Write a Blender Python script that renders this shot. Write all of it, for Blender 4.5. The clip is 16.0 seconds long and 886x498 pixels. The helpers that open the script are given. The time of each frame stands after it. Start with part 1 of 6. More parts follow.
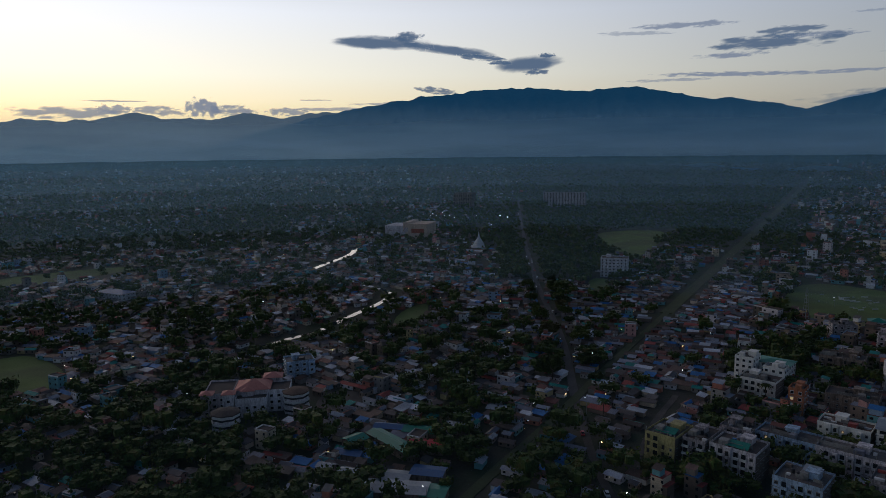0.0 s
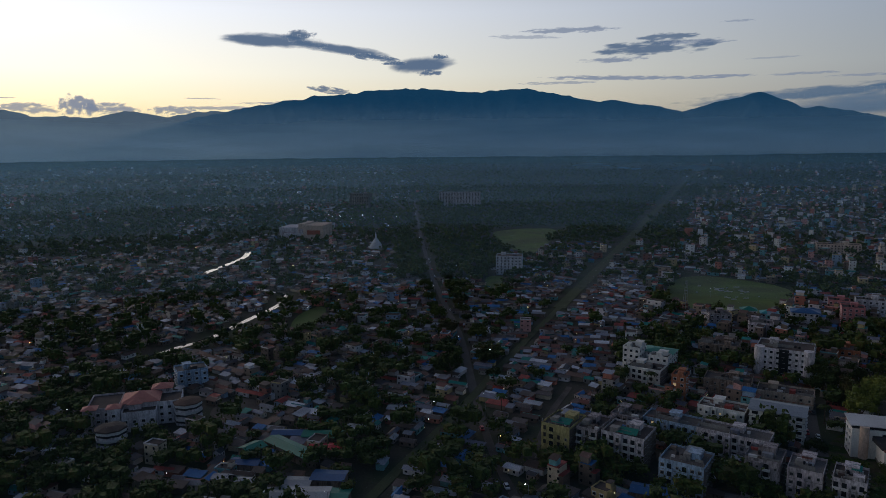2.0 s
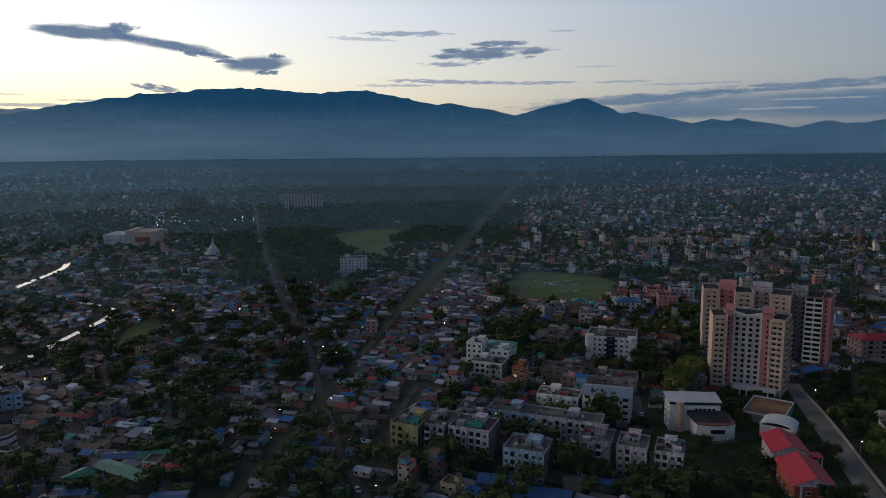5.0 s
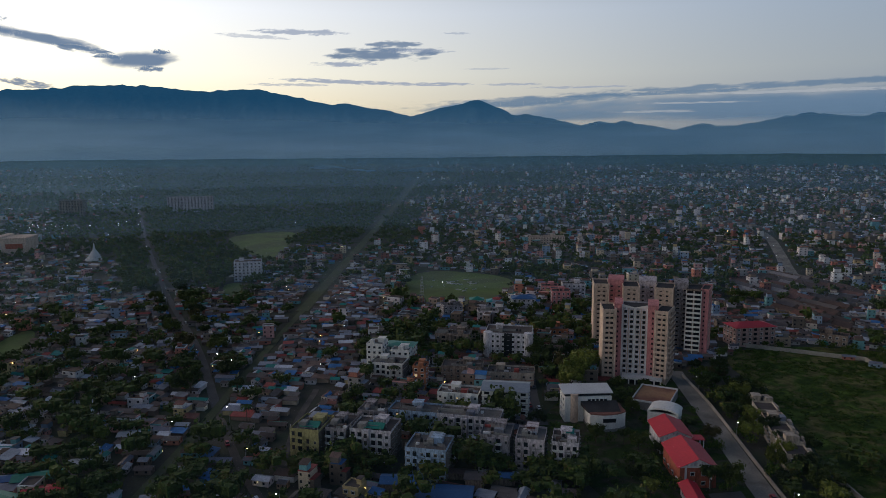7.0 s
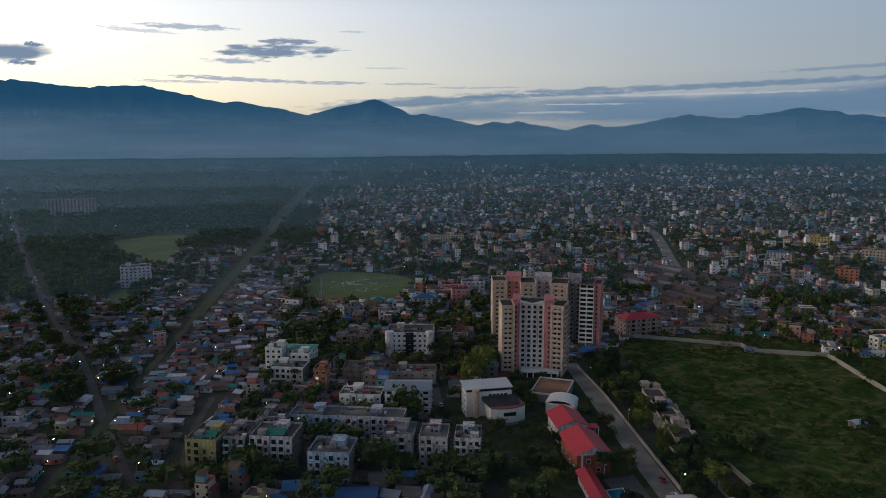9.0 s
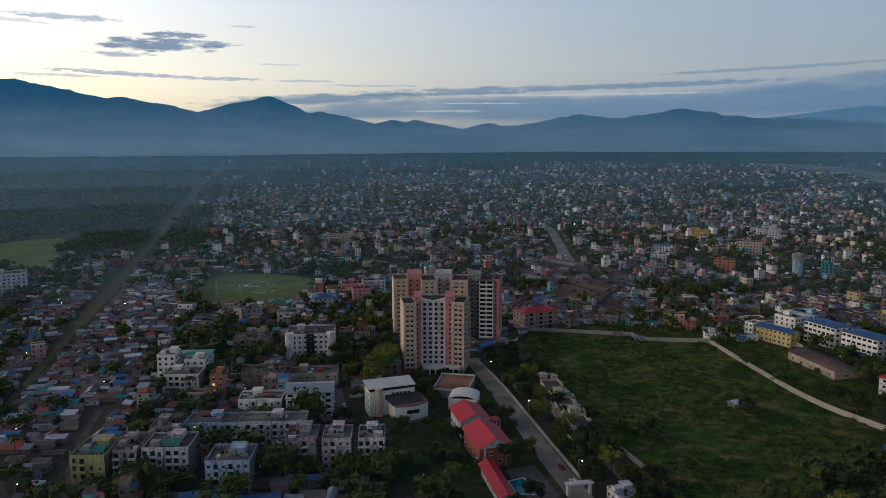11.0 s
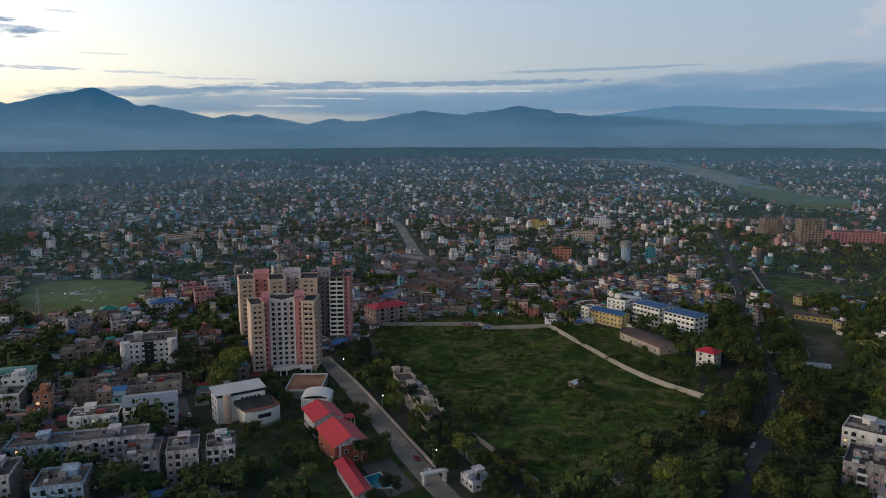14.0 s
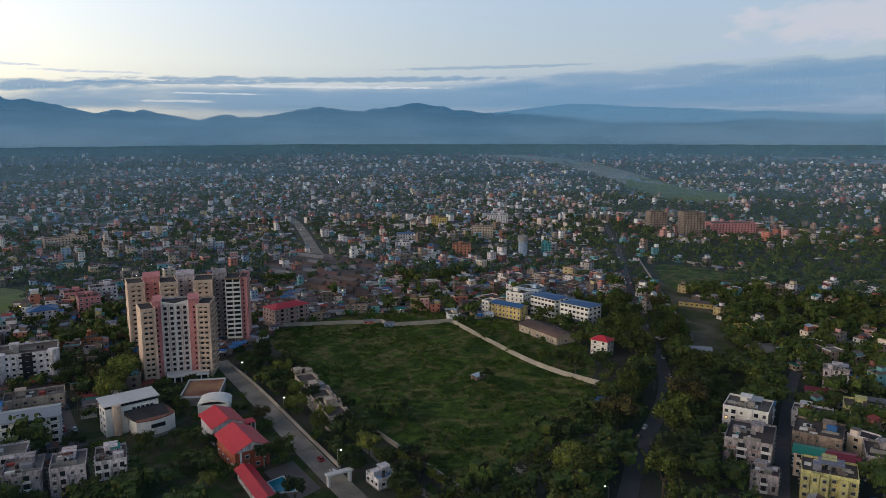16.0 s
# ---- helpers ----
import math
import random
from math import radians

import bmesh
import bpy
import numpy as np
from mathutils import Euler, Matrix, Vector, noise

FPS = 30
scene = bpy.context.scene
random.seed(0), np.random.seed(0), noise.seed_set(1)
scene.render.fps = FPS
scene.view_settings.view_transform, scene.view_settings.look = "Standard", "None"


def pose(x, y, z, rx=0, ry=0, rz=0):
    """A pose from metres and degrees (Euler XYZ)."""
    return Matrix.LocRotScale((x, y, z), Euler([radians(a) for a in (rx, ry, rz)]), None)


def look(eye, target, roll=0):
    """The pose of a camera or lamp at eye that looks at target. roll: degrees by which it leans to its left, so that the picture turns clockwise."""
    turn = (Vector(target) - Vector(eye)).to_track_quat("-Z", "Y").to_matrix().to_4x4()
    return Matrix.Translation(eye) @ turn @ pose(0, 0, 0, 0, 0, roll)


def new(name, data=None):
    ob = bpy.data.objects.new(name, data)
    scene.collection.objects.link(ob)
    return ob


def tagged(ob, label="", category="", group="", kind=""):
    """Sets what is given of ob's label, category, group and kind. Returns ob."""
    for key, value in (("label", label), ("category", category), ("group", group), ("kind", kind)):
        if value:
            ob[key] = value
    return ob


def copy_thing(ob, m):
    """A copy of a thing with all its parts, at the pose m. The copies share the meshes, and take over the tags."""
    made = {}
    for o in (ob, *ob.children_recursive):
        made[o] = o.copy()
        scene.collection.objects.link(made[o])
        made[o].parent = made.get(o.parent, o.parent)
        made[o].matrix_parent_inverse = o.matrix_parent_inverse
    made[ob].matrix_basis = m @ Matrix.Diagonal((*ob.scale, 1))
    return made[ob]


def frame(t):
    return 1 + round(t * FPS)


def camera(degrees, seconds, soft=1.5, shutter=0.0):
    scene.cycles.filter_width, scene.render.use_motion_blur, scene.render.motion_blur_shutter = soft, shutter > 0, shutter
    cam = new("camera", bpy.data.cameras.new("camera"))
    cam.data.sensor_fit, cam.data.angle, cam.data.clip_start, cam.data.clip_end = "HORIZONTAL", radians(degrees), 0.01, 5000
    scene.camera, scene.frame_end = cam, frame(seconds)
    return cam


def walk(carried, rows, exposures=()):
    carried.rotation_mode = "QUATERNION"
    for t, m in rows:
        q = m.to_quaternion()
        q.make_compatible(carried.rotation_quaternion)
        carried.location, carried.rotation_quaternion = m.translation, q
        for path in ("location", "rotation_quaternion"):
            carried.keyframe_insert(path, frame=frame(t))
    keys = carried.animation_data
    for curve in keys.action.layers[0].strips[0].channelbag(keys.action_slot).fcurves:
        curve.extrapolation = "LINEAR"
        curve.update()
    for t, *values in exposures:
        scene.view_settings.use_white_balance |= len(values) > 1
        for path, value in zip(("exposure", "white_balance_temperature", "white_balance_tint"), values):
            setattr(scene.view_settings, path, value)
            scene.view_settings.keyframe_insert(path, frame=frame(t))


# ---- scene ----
ROWS = [
    (0.0, 81.909, 0.577, -0.001), (0.5, 81.881, 0.568, -2.064), (1.0, 81.864, 0.554, -4.156), (1.5, 81.854, 0.537, -6.269),
    (2.0, 81.852, 0.517, -8.393), (2.5, 81.854, 0.494, -10.524), (3.0, 81.860, 0.469, -12.655), (3.5, 81.869, 0.443, -14.784),
    (4.0, 81.879, 0.415, -16.906), (4.5, 81.889, 0.386, -19.019), (5.0, 81.898, 0.357, -21.122), (5.5, 81.905, 0.328, -23.214),
    (6.0, 81.910, 0.299, -25.295), (6.5, 81.911, 0.270, -27.366), (7.0, 81.908, 0.243, -29.427), (7.5, 81.901, 0.216, -31.480),
    (8.0, 81.889, 0.190, -33.526), (8.5, 81.871, 0.166, -35.567), (9.0, 81.848, 0.144, -37.605), (9.5, 81.819, 0.123, -39.641),
    (10.0, 81.785, 0.103, -41.677), (10.5, 81.745, 0.086, -43.715), (11.0, 81.700, 0.070, -45.755), (11.5, 81.650, 0.057, -47.800),
    (12.0, 81.595, 0.045, -49.849), (12.5, 81.537, 0.034, -51.902), (13.0, 81.475, 0.026, -53.959), (13.5, 81.411, 0.019, -56.017),
    (14.0, 81.345, 0.013, -58.076), (14.5, 81.278, 0.009, -60.132), (15.0, 81.212, 0.006, -62.180), (15.5, 81.148, 0.005, -64.215),
    (16.0, 81.086, 0.004, -66.232)]
EYE = 120.0                      # the drone hovers 120 m over the town and turns to its right
cam = camera(64.25, 16.0, soft=0.8)
walk(cam, [(t, pose(0, 0, EYE, rx, ry, rz)) for t, rx, ry, rz in ROWS],
     exposures=[(0.0, -0.42, 5600, 12), (4.0, -0.04, 5750, 12), (9.0, 0.47, 6120, 11), (12.5, 0.74, 6200, 10), (16.0, 1.08, 6300, 10)])

# ---- light: dusk, the sun just under the western hills ----
SUNSET = -42.0                   # compass angle of the afterglow, clockwise from +y
world = bpy.data.worlds.new("dusk_sky")
scene.world = world
world.use_nodes = True
wn, wl = world.node_tree.nodes, world.node_tree.links
wn.clear()
sky = wn.new("ShaderNodeTexSky")
sky.sky_type = "NISHITA"
sky.sun_disc = False
sky.sun_elevation = radians(1.0)
sky.sun_rotation = radians(SUNSET)
sky.altitude = 150
sky.air_density, sky.dust_density, sky.ozone_density = 1.0, 2.0, 2.5
# the Nishita sky is lifted by a smooth dusk gradient: cream over the afterglow, blue-grey away from it
tcw, nrm_v = wn.new("ShaderNodeTexCoord"), wn.new("ShaderNodeVectorMath")
nrm_v.operation = "NORMALIZE"
wl.new(tcw.outputs["Generated"], nrm_v.inputs[0])
sep_w, flat, unit, dot = wn.new("ShaderNodeSeparateXYZ"), wn.new("ShaderNodeVectorMath"), wn.new("ShaderNodeVectorMath"), wn.new("ShaderNodeVectorMath")
wl.new(nrm_v.outputs[0], sep_w.inputs[0])
flat.operation, unit.operation, dot.operation = "MULTIPLY", "NORMALIZE", "DOT_PRODUCT"
flat.inputs[1].default_value = (1, 1, 0)
dot.inputs[1].default_value = (math.sin(radians(SUNSET)), math.cos(radians(SUNSET)), 0)
wl.new(nrm_v.outputs[0], flat.inputs[0])
wl.new(flat.outputs[0], unit.inputs[0])
wl.new(unit.outputs[0], dot.inputs[0])
side, power = wn.new("ShaderNodeMapRange"), wn.new("ShaderNodeMath")
side.inputs["From Min"].default_value, side.inputs["From Max"].default_value = -1, 1
power.operation = "POWER"
power.inputs[1].default_value = 3.05
wl.new(dot.outputs["Value"], side.inputs["Value"])
wl.new(side.outputs[0], power.inputs[0])


def sky_ramp(stops):
    r = wn.new("ShaderNodeValToRGB")
    e = r.color_ramp.elements
    while len(e) < len(stops):
        e.new(0.5)
    for k, (p, c) in enumerate(stops):
        e[k].position, e[k].color = p, (*c, 1)
    wl.new(sep_w.outputs["Z"], r.inputs["Fac"])
    return r.outputs["Color"]


ZENITH = (0.016, 0.036, 0.08)
warm = sky_ramp([(0.0, (1.5, 1.08, 0.45)), (0.05, (1.62, 1.25, 0.61)), (0.1, (1.6, 1.4, 0.98)), (0.18, (1.42, 1.33, 1.18)), (0.4, (0.2, 0.22, 0.26)), (1.0, ZENITH)])
cool = sky_ramp([(0.0, (0.1, 0.15, 0.21)), (0.05, (0.13, 0.18, 0.25)), (0.1, (0.2, 0.235, 0.265)), (0.18, (0.19, 0.24, 0.295)), (0.4, (0.075, 0.1, 0.14)), (1.0, ZENITH)])
both_w = wn.new("ShaderNodeMix")
both_w.data_type = "RGBA"
wl.new(power.outputs[0], both_w.inputs["Factor"])
wl.new(cool, both_w.inputs["A"])
wl.new(warm, both_w.inputs["B"])
bg, bg_air, both_bg = wn.new("ShaderNodeBackground"), wn.new("ShaderNodeBackground"), wn.new("ShaderNodeAddShader")
bg.inputs["Strength"].default_value = 1.0
bg_air.inputs["Strength"].default_value = 0.03
wo = wn.new("ShaderNodeOutputWorld")
wl.new(both_w.outputs["Result"], bg.inputs["Color"])
wl.new(sky.outputs[0], bg_air.inputs["Color"])
wl.new(bg.outputs[0], both_bg.inputs[0])
wl.new(bg_air.outputs[0], both_bg.inputs[1])
wl.new(both_bg.outputs[0], wo.inputs["Surface"])

sun = bpy.data.lights.new("afterglow", "SUN")
sun.energy, sun.angle, sun.color = 0.95, radians(75), (1.0, 0.74, 0.52)
sun_ob = new("afterglow", sun)
az = radians(SUNSET)
sun_ob.matrix_world = look((-0.0 + 900 * math.sin(az), 900 * math.cos(az), 160), (0, 0, 0))


# ---- materials ----
def mat(name, colors, rough=0.8, scale=0.6, var=0.35, rand="", metal=0.0, bump=0.15, spec=0.3, streak=1.0, tone=0.07, relief=0.1, stain=0.0):
    """Principled surface: one colour, or a palette picked at random per object or per island, worn by two scales of noise."""
    m = bpy.data.materials.new(name)
    m.use_nodes = True
    n, l = m.node_tree.nodes, m.node_tree.links
    p = n["Principled BSDF"]
    tc = n.new("ShaderNodeTexCoord")
    big, fine = n.new("ShaderNodeTexNoise"), n.new("ShaderNodeTexNoise")
    big.inputs["Scale"].default_value, fine.inputs["Scale"].default_value = scale * 0.22, scale * 3.1
    big.inputs["Detail"].default_value, fine.inputs["Detail"].default_value = 4, 5
    stretch = n.new("ShaderNodeMapping")
    stretch.inputs["Scale"].default_value = (1, 1, streak)
    l.new(tc.outputs["Object"], stretch.inputs["Vector"])
    for x in (big, fine):
        l.new(stretch.outputs[0], x.inputs["Vector"])
    add = n.new("ShaderNodeMath")
    add.operation = "ADD"
    l.new(big.outputs["Fac"], add.inputs[0])
    l.new(fine.outputs["Fac"], add.inputs[1])
    rng = n.new("ShaderNodeMapRange")
    rng.inputs["From Min"].default_value, rng.inputs["From Max"].default_value = 0.65, 1.35
    rng.inputs["To Min"].default_value, rng.inputs["To Max"].default_value = 1 - var, 1 + var * 0.6
    l.new(add.outputs[0], rng.inputs["Value"])
    if isinstance(colors[0], (int, float)):
        colors = [colors]
    if len(colors) > 1:
        ramp = n.new("ShaderNodeValToRGB")
        ramp.color_ramp.interpolation = "CONSTANT"
        el = ramp.color_ramp.elements
        while len(el) < len(colors):
            el.new(0.5)
        for i, c in enumerate(colors):
            el[i].position, el[i].color = i / len(colors), (*c, 1)
        if rand == "object":
            src = n.new("ShaderNodeObjectInfo").outputs["Random"]
        elif rand == "island":
            src = n.new("ShaderNodeNewGeometry").outputs["Random Per Island"]
        else:
            vo = n.new("ShaderNodeTexNoise")
            vo.inputs["Scale"].default_value, vo.inputs["Detail"].default_value = scale * tone, 6
            l.new(tc.outputs["Object"], vo.inputs["Vector"])
            ramp.color_ramp.interpolation = "LINEAR"
            sp = n.new("ShaderNodeMapRange")
            sp.inputs["From Min"].default_value, sp.inputs["From Max"].default_value = 0.3, 0.7
            l.new(vo.outputs["Fac"], sp.inputs["Value"])
            src = sp.outputs[0]
        l.new(src, ramp.inputs["Fac"])
        col = ramp.outputs["Color"]
    else:
        rgb = n.new("ShaderNodeRGB")
        rgb.outputs[0].default_value = (*colors[0], 1)
        col = rgb.outputs[0]
    mul = n.new("ShaderNodeVectorMath")
    mul.operation = "SCALE"
    l.new(col, mul.inputs[0])
    l.new(rng.outputs[0], mul.inputs["Scale"])
    worn = mul.outputs[0]
    if stain:
        runs, blot, gate_, grime = n.new("ShaderNodeMapping"), n.new("ShaderNodeTexNoise"), n.new("ShaderNodeMapRange"), n.new("ShaderNodeVectorMath")
        runs.inputs["Scale"].default_value = (1, 1, 0.3)
        blot.inputs["Scale"].default_value, blot.inputs["Detail"].default_value, blot.inputs["Roughness"].default_value = 0.75, 7, 0.68
        gate_.inputs["From Min"].default_value, gate_.inputs["From Max"].default_value = 0.46, 0.62
        gate_.inputs["To Min"].default_value, gate_.inputs["To Max"].default_value = 1.0, 1.0 - stain
        grime.operation = "SCALE"
        l.new(tc.outputs["Object"], runs.inputs["Vector"])
        l.new(runs.outputs[0], blot.inputs["Vector"])
        l.new(blot.outputs["Fac"], gate_.inputs["Value"])
        l.new(worn, grime.inputs[0])
        l.new(gate_.outputs[0], grime.inputs["Scale"])
        worn = grime.outputs[0]
    l.new(worn, p.inputs["Base Color"])
    p.inputs["Roughness"].default_value, p.inputs["Metallic"].default_value = rough, metal
    p.inputs["Specular IOR Level"].default_value = spec
    if bump:
        b = n.new("ShaderNodeBump")
        b.inputs["Strength"].default_value, b.inputs["Distance"].default_value = bump, relief
        l.new(fine.outputs["Fac"], b.inputs["Height"])
        l.new(b.outputs[0], p.inputs["Normal"])
    return m


def glow(name, color, strength):
    m = bpy.data.materials.new(name)
    m.use_nodes = True
    n = m.node_tree.nodes
    p = n["Principled BSDF"]
    p.inputs["Base Color"].default_value = (*color, 1)
    p.inputs["Emission Color"].default_value = (*color, 1)
    p.inputs["Emission Strength"].default_value = strength
    return m


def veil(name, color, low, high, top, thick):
    """Tint for a haze sheet: lets most light through and scatters the rest, thinning out upwards."""
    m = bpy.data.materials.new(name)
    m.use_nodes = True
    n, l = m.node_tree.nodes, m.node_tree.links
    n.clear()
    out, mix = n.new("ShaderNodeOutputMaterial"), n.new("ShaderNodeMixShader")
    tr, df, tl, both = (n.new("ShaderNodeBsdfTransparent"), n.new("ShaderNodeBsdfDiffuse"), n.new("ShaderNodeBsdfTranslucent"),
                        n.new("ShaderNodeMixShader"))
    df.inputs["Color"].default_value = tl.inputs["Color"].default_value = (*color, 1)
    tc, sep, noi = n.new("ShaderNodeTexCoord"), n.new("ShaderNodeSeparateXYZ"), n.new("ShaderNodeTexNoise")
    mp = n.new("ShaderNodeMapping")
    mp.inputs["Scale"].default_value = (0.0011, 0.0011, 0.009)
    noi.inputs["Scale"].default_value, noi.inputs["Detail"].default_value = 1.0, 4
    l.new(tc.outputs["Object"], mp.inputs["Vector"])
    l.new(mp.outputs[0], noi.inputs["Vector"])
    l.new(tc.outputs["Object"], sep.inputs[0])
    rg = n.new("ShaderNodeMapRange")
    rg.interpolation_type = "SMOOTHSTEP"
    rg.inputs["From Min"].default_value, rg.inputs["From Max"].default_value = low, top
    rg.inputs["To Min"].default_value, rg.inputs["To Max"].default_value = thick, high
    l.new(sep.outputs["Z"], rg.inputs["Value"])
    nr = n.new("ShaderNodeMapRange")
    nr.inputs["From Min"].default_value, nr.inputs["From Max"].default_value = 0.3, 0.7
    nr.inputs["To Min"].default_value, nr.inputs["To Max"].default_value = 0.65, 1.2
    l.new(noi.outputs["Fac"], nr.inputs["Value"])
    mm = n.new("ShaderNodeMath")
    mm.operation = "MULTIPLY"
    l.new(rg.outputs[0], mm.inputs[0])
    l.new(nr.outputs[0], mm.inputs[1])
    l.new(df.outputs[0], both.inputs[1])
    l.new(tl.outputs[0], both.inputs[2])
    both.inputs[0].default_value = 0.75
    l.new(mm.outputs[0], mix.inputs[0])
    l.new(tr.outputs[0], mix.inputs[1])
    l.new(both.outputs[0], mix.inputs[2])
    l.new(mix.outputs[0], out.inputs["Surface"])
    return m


WALLS = [(0.78, 0.76, 0.72), (0.34, 0.26, 0.19), (0.22, 0.21, 0.2), (0.5, 0.2, 0.14), (0.8, 0.8, 0.8), (0.2, 0.17, 0.14), (0.5, 0.4, 0.2), (0.16, 0.36, 0.38), (0.74, 0.68, 0.66),
         (0.3, 0.12, 0.09), (0.17, 0.13, 0.1), (0.6, 0.5, 0.36), (0.3, 0.4, 0.52), (0.26, 0.19, 0.15), (0.62, 0.34, 0.31), (0.19, 0.15, 0.12), (0.38, 0.35, 0.32), (0.14, 0.12, 0.1), (0.68, 0.62, 0.62), (0.7, 0.6, 0.5)]
TIN = [(0.3, 0.32, 0.37), (0.12, 0.12, 0.14), (0.14, 0.085, 0.065), (0.4, 0.43, 0.48), (0.1, 0.07, 0.058), (0.05, 0.17, 0.4), (0.22, 0.23, 0.26), (0.17, 0.07, 0.055), (0.11, 0.09, 0.085),
       (0.03, 0.22, 0.19), (0.13, 0.11, 0.105), (0.58, 0.61, 0.67), (0.1, 0.085, 0.08), (0.085, 0.088, 0.1), (0.17, 0.11, 0.09), (0.12, 0.1, 0.095), (0.19, 0.2, 0.25), (0.09, 0.07, 0.064), (0.3, 0.065, 0.055), (0.15, 0.13, 0.12)]
SLAB = [(0.13, 0.115, 0.105), (0.09, 0.075, 0.068), (0.18, 0.165, 0.15), (0.075, 0.06, 0.055), (0.13, 0.085, 0.065), (0.1, 0.08, 0.07)]
LEAF = [(0.08, 0.1, 0.017), (0.045, 0.066, 0.014), (0.066, 0.086, 0.015), (0.075, 0.066, 0.02), (0.05, 0.088, 0.019), (0.037, 0.058, 0.014), (0.04, 0.06, 0.013), (0.03, 0.045, 0.014), (0.048, 0.068, 0.014), (0.036, 0.052, 0.016), (0.042, 0.058, 0.013)]
m_house = mat("house_plaster", WALLS, 0.85, 0.8, 0.35, "object")
m_house_far = mat("house_plaster_far", WALLS, 0.85, 0.8, 0.35, "island")
m_tin = mat("tin_sheet", TIN, 0.62, 0.7, 0.45, "object", 0.1, spec=0.2)
m_tin_far = mat("tin_sheet_far", TIN, 0.62, 0.7, 0.45, "island", 0.1, spec=0.2)
m_slab = mat("concrete_slab", SLAB, 0.9, 0.8, 0.45, "object")
m_slab_far = mat("concrete_slab_far", SLAB, 0.9, 0.8, 0.45, "island")
m_dark = mat("window_glass", (0.02, 0.025, 0.03), 0.15, 1.0, 0.2, spec=0.5, bump=0)
m_lit = glow("lit_window", (1.0, 0.66, 0.3), 0.4)
m_leaf = mat("leaves", LEAF, 0.75, 0.9, 0.6, "object", bump=0.5, relief=0.4, spec=0.12)
# same leaf palette, brightened 1.4 times in colour to lift the distant woods
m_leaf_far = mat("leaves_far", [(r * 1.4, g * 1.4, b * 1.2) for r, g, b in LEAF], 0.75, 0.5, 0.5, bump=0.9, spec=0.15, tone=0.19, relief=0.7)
m_leaf_light = mat("leaves_light", [(0.12, 0.15, 0.016), (0.15, 0.17, 0.018)], 0.7, 0.5, 0.5, "object", bump=0.9, relief=0.7)
m_bark = mat("bark", (0.09, 0.07, 0.05), 0.9, 2.0, 0.4)
m_ground = mat("earth_and_grass", [(0.05, 0.045, 0.035), (0.035, 0.05, 0.022), (0.06, 0.055, 0.045), (0.03, 0.045, 0.02)], 0.95, 0.25, 0.4)
m_field = mat("field_grass", [(0.09, 0.14, 0.03), (0.12, 0.17, 0.045), (0.1, 0.13, 0.045)], 0.95, 0.3, 0.25)
m_rough_grass = mat("rough_grass", [(0.032, 0.062, 0.009), (0.094, 0.142, 0.018), (0.043, 0.076, 0.01), (0.15, 0.135, 0.045), (0.064, 0.108, 0.014), (0.03, 0.06, 0.009)], 0.95, 0.9, 0.75, spec=0.1, tone=0.05, bump=0.6, relief=0.5)
m_bare = mat("bare_yard", [(0.13, 0.115, 0.08), (0.07, 0.085, 0.035), (0.16, 0.14, 0.1), (0.06, 0.075, 0.03)], 0.95, 0.35, 0.35, spec=0.1)
m_garden = mat("shady_garden", [(0.026, 0.045, 0.01), (0.05, 0.078, 0.016), (0.075, 0.066, 0.042), (0.03, 0.055, 0.012), (0.042, 0.068, 0.015)], 0.95, 0.7, 0.6, spec=0.1, tone=0.12)
m_pane = mat("dim_pane", (0.055, 0.06, 0.068), 0.2, 1.5, 0.5, spec=0.5, bump=0)
m_weeds = mat("weeds", [(0.042, 0.08, 0.011), (0.08, 0.13, 0.017), (0.115, 0.14, 0.025), (0.048, 0.086, 0.012), (0.066, 0.112, 0.015), (0.028, 0.058, 0.009)], 0.85, 0.8, 0.45, "island", bump=0, spec=0.1)
m_road = mat("asphalt", (0.095, 0.09, 0.086), 0.85, 0.6, 0.3)
m_lane = mat("concrete_lane", [(0.34, 0.31, 0.26), (0.2, 0.18, 0.15), (0.3, 0.27, 0.22)], 0.9, 0.5, 0.35)
m_dust = mat("dusty_street", [(0.13, 0.11, 0.09), (0.09, 0.08, 0.07)], 0.95, 0.6, 0.4)
m_rail_bed = mat("rail_bed", [(0.085, 0.085, 0.055), (0.07, 0.085, 0.04)], 0.95, 0.4, 0.3)
m_water = mat("water", (0.03, 0.04, 0.04), 0.05, 0.5, 0.1, spec=0.6, bump=0.02)
m_sand = mat("river_sand", [(0.34, 0.32, 0.28), (0.2, 0.22, 0.16)], 0.95, 0.1, 0.3)
m_white = mat("white_paint", (0.62, 0.62, 0.61), 0.75, 0.5, 0.2)
m_wallcomp = mat("compound_wall", (0.42, 0.38, 0.32), 0.9, 0.5, 0.35)
m_rust = mat("rusty_sheet", [(0.13, 0.075, 0.06), (0.08, 0.055, 0.048), (0.17, 0.1, 0.075)], .7, .5, .4)
m_red_roof = mat("red_metal_roof", (0.5, 0.03, 0.045), 0.5, 0.4, 0.2)
m_maroon = mat("maroon_metal_roof", (0.2, 0.02, 0.035), 0.5, 0.4, 0.25)
m_blue_roof = mat("blue_metal_roof", (0.03, 0.1, 0.25), 0.45, 0.4, 0.25)
m_green_roof = mat("green_metal_roof", (0.02, 0.2, 0.14), 0.45, 0.4, 0.25)
m_teal_roof = mat("teal_metal_roof", (0.05, 0.28, 0.3), 0.45, 0.4, 0.25)
m_grey_roof = mat("grey_metal_roof", (0.3, 0.33, 0.36), 0.45, 0.4, 0.25, metal=0.2)
m_concrete = mat("bare_concrete", (0.27, 0.26, 0.24), 0.9, 0.6, 0.45)
m_tank = mat("black_plastic_tank", (0.03, 0.03, 0.035), 0.5, 1, 0.2)
